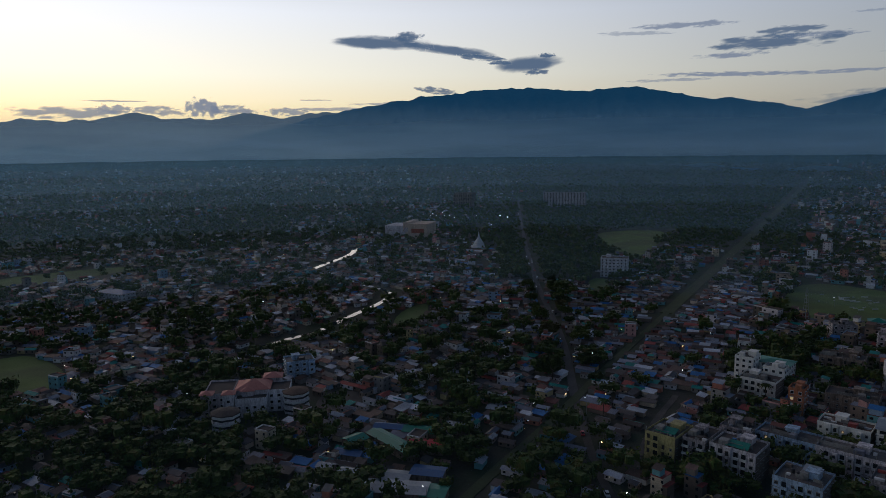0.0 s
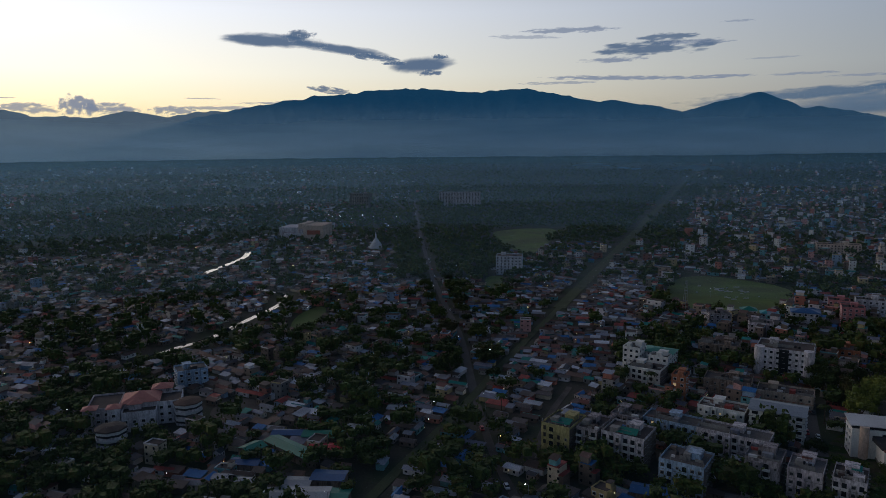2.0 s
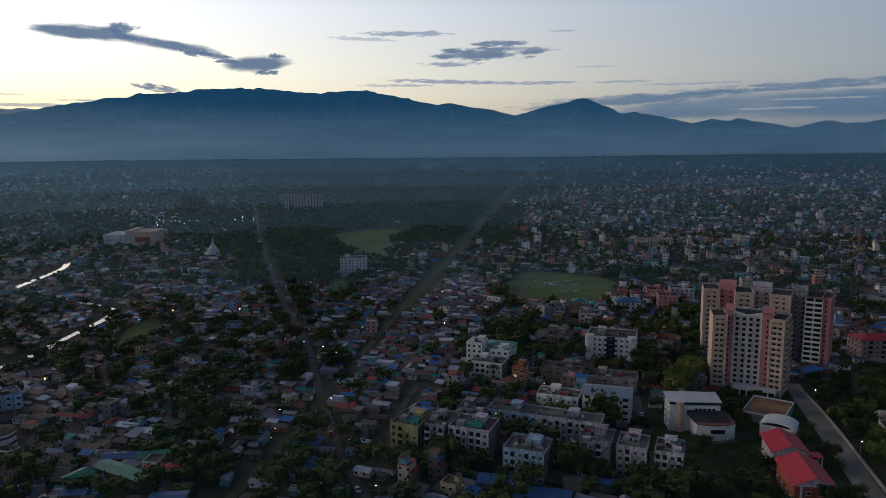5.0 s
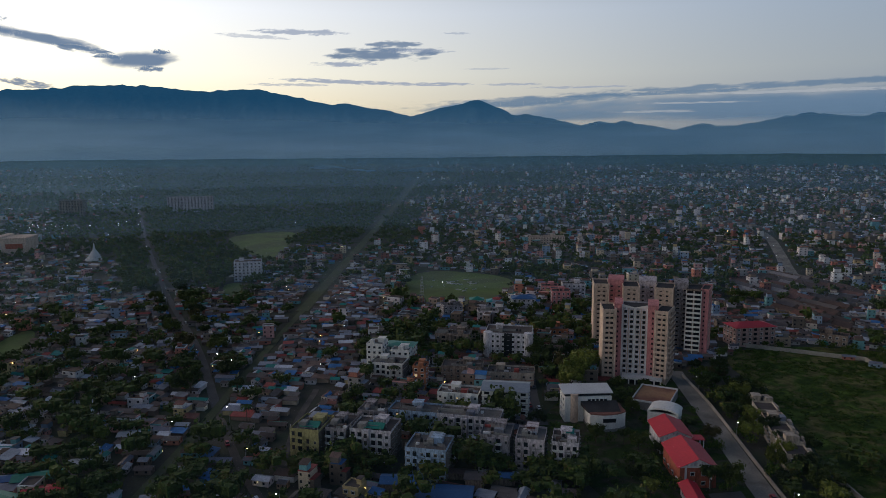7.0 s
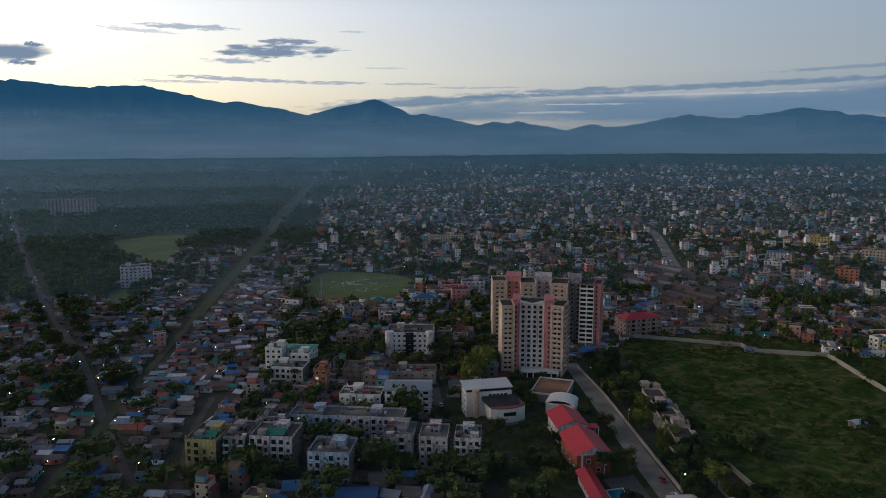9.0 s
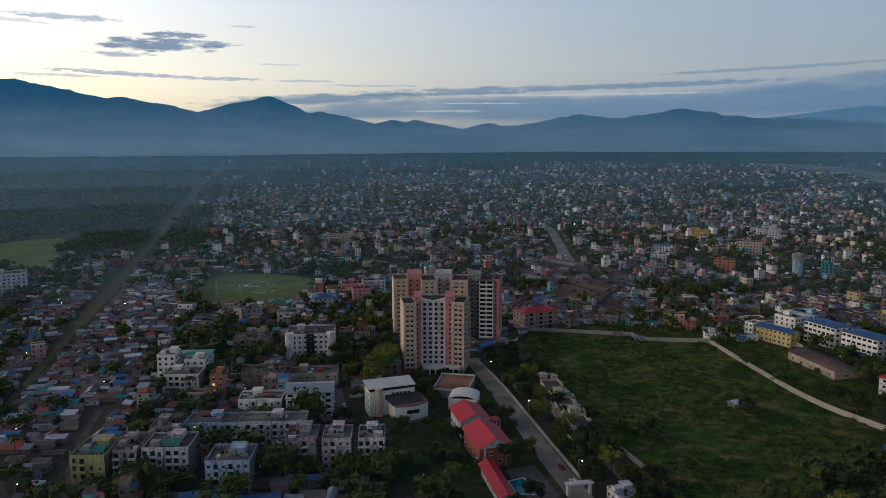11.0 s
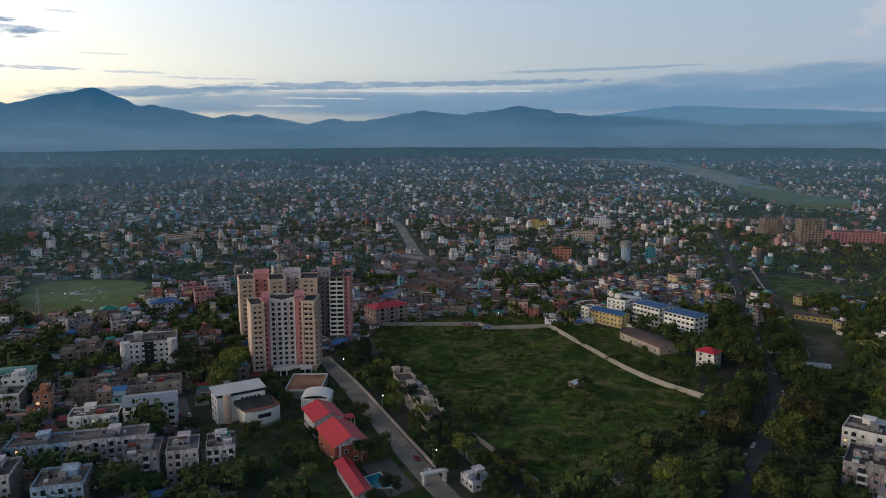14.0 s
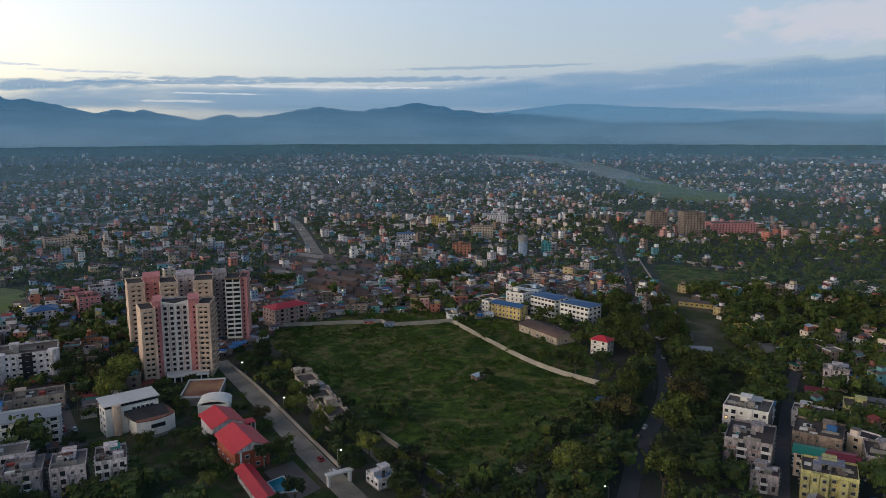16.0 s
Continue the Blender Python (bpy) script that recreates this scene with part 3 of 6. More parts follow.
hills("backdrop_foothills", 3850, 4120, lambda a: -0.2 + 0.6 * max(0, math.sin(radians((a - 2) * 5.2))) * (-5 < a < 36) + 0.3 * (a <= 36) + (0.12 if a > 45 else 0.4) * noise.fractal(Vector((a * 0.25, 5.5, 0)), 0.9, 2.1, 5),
      -80, 150, 0.4, haze_glow_mat("hazy_foothills", (0.03, 0.05, 0.05), (0.012, 0.04, 0.075)), "low hazy wooded foothills", 0.4)


# faint emission lifts these woods as distance haze would
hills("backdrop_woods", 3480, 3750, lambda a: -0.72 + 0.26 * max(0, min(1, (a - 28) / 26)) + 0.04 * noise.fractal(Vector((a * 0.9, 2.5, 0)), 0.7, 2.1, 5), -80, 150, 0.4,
      haze_glow_mat("far_woods", [(0.03, 0.05, 0.025), (0.05, 0.075, 0.035), (0.035, 0.05, 0.03)], (0.004, 0.014, 0.022)), "dark woods at the far edge of the plain", 0.15)


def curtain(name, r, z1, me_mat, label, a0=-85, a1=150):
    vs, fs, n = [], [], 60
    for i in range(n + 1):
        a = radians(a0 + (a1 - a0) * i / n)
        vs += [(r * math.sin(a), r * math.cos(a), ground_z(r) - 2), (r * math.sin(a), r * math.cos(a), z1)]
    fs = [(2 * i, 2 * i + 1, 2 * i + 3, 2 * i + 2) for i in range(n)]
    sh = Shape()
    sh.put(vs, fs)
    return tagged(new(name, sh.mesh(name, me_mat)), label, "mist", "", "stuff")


# Haze of the air is added as rings of tinted see-through sheets.
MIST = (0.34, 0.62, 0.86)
# the sheet at 205 m only lifts and blues the near darks
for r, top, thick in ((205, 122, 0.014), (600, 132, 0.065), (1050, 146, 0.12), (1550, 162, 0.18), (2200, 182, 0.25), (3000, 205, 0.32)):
    curtain("mist_bank", r, top, veil("mist", MIST, ground_z(r), 0.0, top - 2, thick), "tinted sheet standing in for bluish evening haze over the plain")


# one more added sheet, paler, for the mist band below the hills
curtain("mist_bank", 3790, 390, veil("pale_mist", (0.6, 0.86, 1.0), 60, 0.0, 388, 0.9), "pale sheet standing in for evening mist along the foot of the mountains")


def cloud_mat(name, color):
    m = bpy.data.materials.new(name)
    m.use_nodes = True
    n, l = m.node_tree.nodes, m.node_tree.links
    n.clear()
    out, mix, tr, em, at = (n.new("ShaderNodeOutputMaterial"), n.new("ShaderNodeMixShader"), n.new("ShaderNodeBsdfTransparent"),
                            n.new("ShaderNodeEmission"), n.new("ShaderNodeAttribute"))
    at.attribute_name = "cover"
    em.inputs["Color"].default_value = (*color, 1)
    l.new(at.outputs["Fac"], mix.inputs[0])
    l.new(tr.outputs[0], mix.inputs[1])
    l.new(em.outputs[0], mix.inputs[2])
    l.new(mix.outputs[0], out.inputs["Surface"])
    return m


def soft_step(u):
    u = max(0.0, min(1.0, u))
    return u * u * (3 - 2 * u)


def cloud(a, e, w, h, tilt, seed, me_mat, label, thick=1.0, ragged=1.0, grain=3.0, r=4860.0):
    """A bank of cloud: w and h are its half width and half height in degrees; its outline and density come from noise."""
    nx, ny = int(max(48, min(220, w * 16))), int(max(14, min(60, h * 34)))
    vs, dens, fs = [], [], []
    for j in range(ny + 1):
        for i in range(nx + 1):
            u, v = 2 * i / nx - 1, 2 * j / ny - 1
            q = Vector((u * grain * max(1, w / 3 / max(h, 0.3) * 0.35), v * grain * 0.7, seed * 7.13))
            f = noise.fractal(q, 0.8, 2.2, 6)
            d = (1 - (u * u) ** 1.3 - (v * v) ** 0.9) * 1.1 - 0.25 + f * 0.75 * ragged
            if v < 0:
                d -= 0.5 * v * v
            dens.append(soft_step(d * 1.5) * thick)
            aa, ee = radians(a + u * w), radians(e + v * h + tilt * u * w)
            vs.append((r * math.sin(aa) * math.cos(ee), r * math.cos(aa) * math.cos(ee), EYE + r * math.sin(ee)))
    for j in range(ny):
        for i in range(nx):
            q = (j * (nx + 1) + i, j * (nx + 1) + i + 1, (j + 1) * (nx + 1) + i + 1, (j + 1) * (nx + 1) + i)
            if max(dens[k] for k in q) > 0.004:
                fs.append(q)
    used = sorted({k for q in fs for k in q})
    back = {k: i for i, k in enumerate(used)}
    sh = Shape()
    sh.put([vs[k] for k in used], [tuple(back[k] for k in q) for q in fs])
    me = sh.mesh("cloud", me_mat)
    at = me.attributes.new("cover", "FLOAT", "POINT")
    at.data.foreach_set("value", [dens[k] for k in used])
    return tagged(new("backdrop_cloud", me), label, "cloud", "", "structure")


mc_dark, mc_grey = cloud_mat("cloud_slate", (0.1, 0.155, 0.235)), cloud_mat("cloud_grey", (0.21, 0.25, 0.33))
mc_bank, mc_pink, mc_bright = cloud_mat("cloud_blue", (0.085, 0.15, 0.225)), cloud_mat("cloud_pink", (0.36, 0.31, 0.32)), cloud_mat("cloud_pale", (0.34, 0.35, 0.35))
# a long cloud of three lobes that thins out to a tail, and an oval one beside it
for k, (a, e, w, h, tilt, rag) in enumerate(((-4.6, 8.15, 4.8, .74, -.03, .4), (-2.8, 8.6, 1.5, .5, .05, .7), (.6, 7.6, 4.4, .55, -.12, .4), (3.2, 7.0, 2.2, .3, -.1, .9),
                                             (6.8, 6.45, 3.1, .85, .07, .22), (7.4, 5.85, 1.2, .3, .02, .8), (4.6, 6.6, 1.2, .2, -.05, .9), (8.2, 7.1, .8, .25, .0, 1.0))):
    cloud(a, e, w, h, tilt, 21 + k, mc_dark, "slate-blue cloud drifting over the mountains", .95, rag, 2.6)
cloud(-.6, 4.55, 1.9, .34, -.13, 3, mc_dark, "small dark cloud scrap on a mountain crest", 0.9)
for k, (a, e, w, h, tilt, thick) in enumerate(((24.6, 7.3, 5.2, .62, .01, .9), (25.6, 8.05, 2.8, .34, .0, .85), (21.6, 6.55, 2.8, .3, .03, .8), (27.6, 7.6, 3.2, .26, .0, .7),
                                               (18.4, 8.85, 4.2, .3, .0, .75), (14.8, 8.45, 3.2, .22, -.03, .5), (22, 5.2, 6.2, .24, -.03, .8), (17.5, 4.95, 3.6, .16, .0, .6), (28.6, 5.05, 3.4, .18, .0, .75),
                                               (35, 5.0, 2.6, .13, .0, .6), (30.5, 8.9, 1.4, .12, .0, .5), (40, 4.7, 4.5, .14, .0, .55), (33, 6.2, 2.4, .1, .0, .4))):
    cloud(a, e, w, h, tilt, 41 + k, mc_dark if thick > .8 else mc_grey, "flat grey-blue streak of ragged cloud", thick, 1.0, 3.2)
# cumulus heads and low banks along the western horizon
for k, (a, e, w, h, thick) in enumerate(((-27.5, 2.75, 4.6, .55, .8), (-18.4, 3.2, 1.6, .95, .9), (-16.4, 3.0, 2.2, .55, .85), (-21.5, 2.95, 2.2, .5, .8), (-12.2, 2.95, 1.8, .4, .8), (-24.6, 3.05, 1.3, .5, .8),
                                         (-9, 3.15, 3.2, .2, .7), (-3.2, 3.55, 5.2, .14, .75), (-24.5, 3.65, 2.4, .1, .7), (-10, 3.85, 1.6, .08, .6))):
    cloud(a, e, w, h, .0, 61 + k, mc_grey, "grey cumulus cloud low on the horizon", thick, 1.0, 3.4)
cloud(62, 3.0, 40, 1.5, 0.014, 10, mc_bank, "long low blue stratus bank", 0.85, 0.4, 1.8)
cloud(36, 3.6, 11, 0.6, 0.05, 13, mc_bank, "long low blue stratus bank", 0.85, 0.6)
for k, (a, e, w, h, tilt, thick) in enumerate(((57, 4.5, 18, .34, .012, .75), (46, 4.1, 9, .22, .015, .8), (86, 4.6, 22, 1.1, .03, .7), (97, 3.9, 16, 1.8, .02, .8), (84, 3.0, 18, 1.2, .0, .8), (70, 5.5, 10, .2, .02, .5))):
    cloud(a, e, w, h, tilt, 81 + k, mc_bank, "long low blue stratus bank", thick, .6, 2.2)
for k, (a, e, w, h) in enumerate(((57.5, 3.95, 11, .16), (49, 3.35, 5, .1), (46, 2.75, 4, .16))):
    cloud(a, e, w, h, .0, 101 + k, mc_bright, "pale lit streak between cloud banks", .7, .9, 3.0, r=4850.0)
cloud(96, 8.2, 9.5, 2.6, 0.05, 14, mc_pink, "soft pinkish cumulus cloud", 0.4, 0.9)
cloud(91, 6.4, 8, 1.1, 0.04, 15, mc_grey, "soft grey cloud veil", 0.4, 0.9)


# ---- kinds of things ----
p_raw = mat("stained_cement", (0.15, 0.125, 0.105), 0.9, 0.7, 0.5, streak=0.25)


def window_mesh(name, w, h, frame_mat, glass, shade=True):
    """One piece: a raised frame with a sunk pane, and a sun hood that grows out of the lintel."""
    a, b, p, t = w / 2, w / 2 + 0.12, -0.1, 0.12
    vs = [(-b, 0, -t), (b, 0, -t), (b, 0, h + t), (-b, 0, h + t), (-b, p, -t), (b, p, -t), (b, p, h + t), (-b, p, h + t),
          (-a, p, 0), (a, p, 0), (a, p, h), (-a, p, h), (-a, -0.02, 0), (a, -0.02, 0), (a, -0.02, h), (-a, -0.02, h)]
    fs = [(0, 1, 5, 4), (1, 2, 6, 5), (3, 0, 4, 7), (4, 5, 9, 8), (5, 6, 10, 9), (7, 4, 8, 11), (8, 9, 13, 12), (9, 10, 14, 13), (10, 11, 15, 14), (11, 8, 12, 15)]
    if shade:
        vs += [(b, -0.6, h + t), (-b, -0.6, h + t), (a, -0.6, h + 0.03), (-a, -0.6, h + 0.03)]
        fs += [(3, 7, 17, 16, 6, 2), (16, 17, 19, 18), (18, 19, 11, 10), (6, 16, 18, 10), (17, 7, 11, 19)]
    else:
        fs += [(2, 3, 7, 6), (6, 7, 11, 10)]
    s = Shape()
    s.put(vs, fs, 0)
    s.put([], [])
    s.f.append((12, 13, 14, 15))
    s.m.append(1)
    return s.mesh(name, frame_mat, glass)


W_MESH = {}


def window_of(kind, lit=False):
    key = (kind, lit)
    if key not in W_MESH:
        w, h, fr, shade = {"plain": (1.3, 1.3, m_white, True), "wide": (2.2, 1.4, m_white, True), "tower": (1.45, 1.45, p_cream, False), "slit": (0.8, 1.1, p_pink, False),
                           "strip": (3.2, 1.1, m_white, False), "brown": (1.2, 1.3, m_concrete, True), "flat": (1.05, 1.1, m_concrete, True), "small": (0.7, 0.9, m_concrete, True), "tall": (0.9, 1.5, m_bark, True), "loggia": (2.9, 1.95, m_bark, False)}[kind]
        W_MESH[key] = window_mesh("window", w, h, fr, m_lit if lit else m_pane if kind in ("flat", "small", "tall") else m_dark, shade)
    return W_MESH[key]


def balcony_mesh(w, me_wall):
    s = Shape()
    s.box(0, -0.6, 0, w, 1.2, 0.15, 0, 0)
    s.box(0, -1.15, 0.15, w, 0.1, 0.85, 0, 0)
    for x in (-w / 2 + 0.05, w / 2 - 0.05):
        s.box(x, -0.6, 0.15, 0.1, 1.1, 0.85, 0, 0)
    # flat dark panel on the wall stands in for the shaded door opening
    s.box(-w * 0.08, -0.03, 0.15, w * 0.66, 0.06, 2.1, 0, 1)
    return s.mesh("balcony", me_wall, m_dark)


def tank(parent, x, y, z):
    s = Shape()
    s.tube(0, 0, 0, 0.65, 0.65, 1.2, 10).tube(0, 0, 1.2, 0.65, 0.2, 0.25, 10)
    part("water_tank", s.mesh("water_tank", m_tank), parent, "black plastic water tank", pose(x, y, z))


def block(name, label, x, y, yaw, w, d, n, wall, sh=2.85, roof="flat", roof_mat=None, cols=4, side=3, kind="plain", balconies=(), band=None, base=0.4,
          lit=0.0, head=True, seed=0, rise=2.0, category="building", juts=True, sides=(0, 1, 3)):
    """A building of n storeys; its front looks along local -y."""
    rnd = random.Random(seed + int(abs(x) * 7 + abs(y) * 3))
    ob = thing(name, x, y, 0, yaw, label, category)
    taken.append((x, y, yaw, w / 2 + 0.6, d / 2 + 0.6))
    h = base + n * sh
    s = Shape()
    s.box(0, 0, -0.3, w, d, h + 0.3)
    part("wall", s.mesh("wall", wall), ob)
    bays = {}
    if juts and roof == "flat" and w > 10 and math.hypot(x, y) < 480:
        for i in range(cols):
            if i not in balconies and rnd.random() < 0.4:
                out = rnd.choice((0.7, 1.1, 1.5))
                bays[i] = out
                s = Shape()
                s.box((i + 0.5) / cols * w - w / 2, -d / 2 - out / 2, -0.3, w / cols * 0.92, out, h + 0.3 + rnd.choice((0, 0.9)))
                part("bay", s.mesh("bay", wall), ob)
    s = Shape()
    for k in range(1, n):
        s.box(0, 0, base + k * sh - 0.12, w + 0.12, d + 0.12, 0.16)
    s.box(0, 0, -0.3, w + 0.1, d + 0.1, 0.3 + base)
    part("floor_band", s.mesh("floor_band", band or m_concrete), ob)
    if roof == "flat":
        s = Shape()
        s.box(0, 0, h, w - 0.3, d - 0.3, 0.12)
        part("roof_slab", s.mesh("roof_slab", roof_mat or m_slab), ob)
        s = Shape()
        s.ring(0, 0, h, w + 0.1, d + 0.1, 0.9, 0.18)
        part("parapet", s.mesh("parapet", wall), ob)
        if head:
            hx, hy = rnd.uniform(-0.25, 0.25) * w, rnd.uniform(0.1, 0.3) * d
            s = Shape()
            s.box(hx, hy, h + 0.12, min(4.0, w * 0.4), min(4.5, d * 0.4), 2.4).box(hx, hy, h + 2.52, min(4.0, w * 0.4) + 0.6, min(4.5, d * 0.4) + 0.6, 0.15)
            part("stair_head", s.mesh("stair_head", wall), ob)
            tank(ob, -hx * 0.9 + 1, -hy * 0.5, h + 0.12)
            if math.hypot(x, y) < 480:
                for _ in range(2):
                    s = Shape()
                    qx, qy = rnd.uniform(-0.35, 0.35) * w, rnd.uniform(-0.4, 0.0) * d
                    s.box(qx, qy, h + 0.12, rnd.uniform(0.15, 0.5) * w, 0.2, rnd.uniform(0.8, 1.6))
                    part("terrace_wall", s.mesh("terrace_wall", m_concrete), ob)
                s = Shape()
                s.box(rnd.uniform(-0.3, 0.3) * w, rnd.uniform(-0.35, -0.05) * d, h + 0.12, rnd.uniform(2.2, 3.6), rnd.uniform(2.0, 3.2), rnd.uniform(1.8, 2.5))
                part("roof_room", s.mesh("roof_room", rnd.choice((wall, m_concrete, m_tin))), ob)
            tank(ob, -hx * 0.9 - 1, -hy * 0.5 + 1.2, h + 0.12)
    else:
        s = Shape()
        if roof == "hip":
            s.hip(0, 0, h, w, d, rise, 0, 0.7)
        else:
            s.gable(0, 0, h, w, d, rise, 0, 0.7)
            for sgn in (-1, 1):
                g = Shape()
                g.gable_end(0, 0, h, w, d, rise, sgn)
                part("gable", g.mesh("gable", wall), ob)
        part("roof", s.mesh("roof", roof_mat or m_tin), ob)
    far = math.hypot(x, y) > 700
    joined = Shape()
    styles = [[rnd.choice(("flat", "flat", "small", "small", "tall")) for _ in range(5)] for _ in range(4)]
    if kind == "flat" and roof == "flat":
        for sgn in (-1, 1):
            s = Shape()
            s.box(sgn * (w / 2 + 0.025), 0.05, -0.3, 0.07, d - 0.1, h + 0.2)
            part("end_wall", s.mesh("end_wall", p_raw), ob, "unpainted stained cement end wall")
        for i in range(rnd.choice((0, 4, 5))):
            s = Shape()
            s.box((i / 4 - .5) * (w - .6), -d / 2 + .35, h + 0.12, .3, .3, rnd.uniform(1.2, 2.4))
            part("bare_column", s.mesh("bare_column", m_concrete), ob, "bare concrete column left to build on")
        if rnd.random() < .6:
            qx, qy, a, b = rnd.uniform(-.2, .2) * w, rnd.uniform(.05, .25) * d, w * rnd.uniform(.15, .28), d * rnd.uniform(.12, .2)
            s = Shape()
            s.put([(-a, -b, 1.9), (a, -b, 1.9), (a, b, 2.5), (-a, b, 2.5), (-a, -b, 1.98), (a, -b, 1.98), (a, b, 2.58), (-a, b, 2.58)],
                  [(0, 3, 2, 1), (4, 5, 6, 7), (0, 1, 5, 4), (1, 2, 6, 5), (2, 3, 7, 6), (3, 0, 4, 7)], 0, (qx, qy, h + .12))
            part("roof_canopy", s.mesh("roof_canopy", rnd.choice((m_rust, m_grey_roof, m_tin))), ob, "tin canopy over the roof terrace")
            for sx in (-.9, .9):
                for sy in (-.9, .9):
                    s = Shape()
                    s.box(qx + sx * a, qy + sy * b, h + .1, .12, .12, 2.1 + .3 * sy)
                    part("canopy_post", s.mesh("canopy_post", m_steel), ob)
        for _ in range(6):
            s = Shape()
            s.box(rnd.uniform(-0.4, 0.4) * w, rnd.uniform(-0.4, 0.3) * d, h + 0.12, rnd.uniform(0.6, 3.0), rnd.uniform(0.5, 2.0), rnd.uniform(0.5, 1.2))
            part("roof_clutter", s.mesh("roof_clutter", rnd.choice((m_concrete, m_tin, m_white, p_raw))), ob)
    ww = {"plain": 1.3, "wide": 2.2, "tower": 1.7, "strip": 3.2, "brown": 1.2, "flat": 1.8}[kind]
    for face, length, depth, num in ((0, w, d, cols), (1, d, w, side), (2, w, d, cols), (3, d, w, side)):
        if face not in sides or num == 0:
            continue
        turn = pose(0, 0, 0, 0, 0, 90 * face)
        for k in range(n):
            for i in range(num):
                px = (i + 0.5) / num * length - length / 2
                z = base + k * sh + 0.95
                if face == 0 and i in balconies:
                    bw = min(length / num * 0.85, 3.4)
                    rail = m_white if kind == "flat" and wall.name[:5] in ("weath", "white", "grey_") else wall
                    key = ("balcony", round(bw, 1), rail.name)
                    if key not in W_MESH:
                        W_MESH[key] = balcony_mesh(bw, rail)
                    part("balcony", W_MESH[key], ob, "", turn @ pose(px, -depth / 2, z - 0.9))
                elif far:
                    c, q = math.cos(radians(90 * face)), math.sin(radians(90 * face))
                    joined.box(px * c + (depth / 2) * q, px * q - (depth / 2) * c, z, ww, 0.12, 1.4, 90 * face)
                elif kind == "flat" and rnd.random() < 0.1:
                    continue
                elif ww < length / num:
                    part("window", window_of(styles[face][i % 5] if kind == "flat" else kind, rnd.random() < lit), ob, "", turn @ pose(px, -depth / 2 - (bays.get(i, 0) if face == 0 else 0), z))
    if joined.v:
        part("windows", joined.mesh("windows", m_dark), ob)["kind"] = "stuff"
    return ob


def plaster(name, c, var=0.3):
    return mat(name, c, 0.85, 0.7, var + 0.1, streak=0.45, stain=min(0.75, var * 1.3))


p_cream, p_pink, p_white = plaster("cream_plaster", (0.68, 0.52, 0.4), .2), plaster("pink_plaster", (0.62, 0.26, 0.25), .2), plaster("white_plaster", (0.7, 0.67, 0.69), 0.35)
p_bright = plaster("fresh_white_plaster", (0.8, 0.78, 0.72), 0.1)
p_dirty = plaster("weathered_white_plaster", (0.68, 0.63, 0.64), 0.45)
p_olive, p_grey, p_blue = plaster("olive_plaster", (0.44, 0.39, 0.17)), plaster("grey_plaster", (0.37, 0.335, 0.34), 0.5), plaster("pale_blue_plaster", (0.4, 0.52, 0.66), 0.4)
p_brown, p_orange, p_yellow = plaster("brown_plaster", (0.3, 0.23, 0.18), 0.45), plaster("orange_plaster", (0.5, 0.2, 0.1)), plaster("yellow_plaster", (0.65, 0.5, 0.16))
p_buff, p_lilac = plaster("buff_plaster", (0.5, 0.42, 0.33)), plaster("lilac_white_plaster", (0.6, 0.53, 0.54), 0.4)
p_trim = plaster("dark_brick_trim", (0.24, 0.1, 0.07))
p_lime = plaster("yellow_green_plaster", (0.55, 0.52, 0.22))
p_brick = plaster("brick_red_plaster", (0.42, 0.12, 0.07))

# ---- flats in front ----
flats = [
    ("olive yellow four-storey apartment block with concrete roof", 86.2, 259.7, -43, 12, 16, 4, p_olive, 4, 5, (1,), p_olive),
    ("narrow grey and white apartment block", 97.2, 254.7, -43, 8.4, 16, 4, p_grey, 3, 5, (0, 2), p_white),
    ("white apartment block with rows of balconies", 107.5, 245.6, -43, 16.6, 14, 4, p_dirty, 6, 5, (0, 1, 3, 4), p_white),
    ("pale blue-grey apartment block with dark roof", 117.8, 219.6, -43, 15.2, 14, 4, p_blue, 6, 5, (1, 3), m_concrete),
    ("stained grey apartment block with roof rooms", 118.1, 269.6, -43, 12.5, 11, 3, p_grey, 5, 4, (1, 3), p_white),
    ("long white and grey apartment row", 133, 260.5, -43, 21.5, 11, 3, p_blue, 8, 4, (0, 2, 4, 6), p_white),
    ("long white and grey apartment row with stair tower", 150.5, 244.1, -43, 26.6, 11, 3, p_dirty, 10, 4, (1, 3, 5, 7, 9), m_concrete),
    ("low white building with weathered roof", 161, 270.5, -42, 19, 11, 3, p_bright, 7, 3, (), p_white),
    ("white stepped apartment house", 152.7, 329.0, -42, 17.5, 13, 3, p_bright, 6, 4, (1, 2, 4), m_white),
    ("brown low apartment block under stained roof", 182.9, 304.1, -37, 21, 12, 3, p_brown, 6, 3, (), m_concrete),
    ("brown apartment block with red-edged roof", 203.7, 290.5, -38, 24, 12, 2, p_buff, 7, 3, (), p_brick),
    ("brown weathered three-storey block", 211.6, 362.6, -37, 21, 14, 3, p_brown, 6, 4, (1, 4), m_concrete),
    ("pinkish white house with open roof terrace", 155.2, 207.2, -42, 10.8, 13, 4, p_lilac, 4, 4, (1,), m_concrete),
    ("weathered white block with many balconies", 164.6, 198.3, -42, 9.8, 13, 4, p_dirty, 4, 4, (0, 1, 3), m_concrete),
    ("dark grey unplastered block", 146.0, 217.0, -42, 11.6, 13, 4, p_grey, 4, 4, (2,), m_concrete),
]
for i, (lab, x, y, yaw, w, d, n, wl_, cols, sd, bal, bnd) in enumerate(flats):
    block("apartment_block", lab, x, y, yaw, w, d, n, wl_, cols=cols, side=sd, balconies=bal, band=bnd, lit=0.015, kind="flat", seed=i, category="apartment block")
tarp_mesh = Shape()
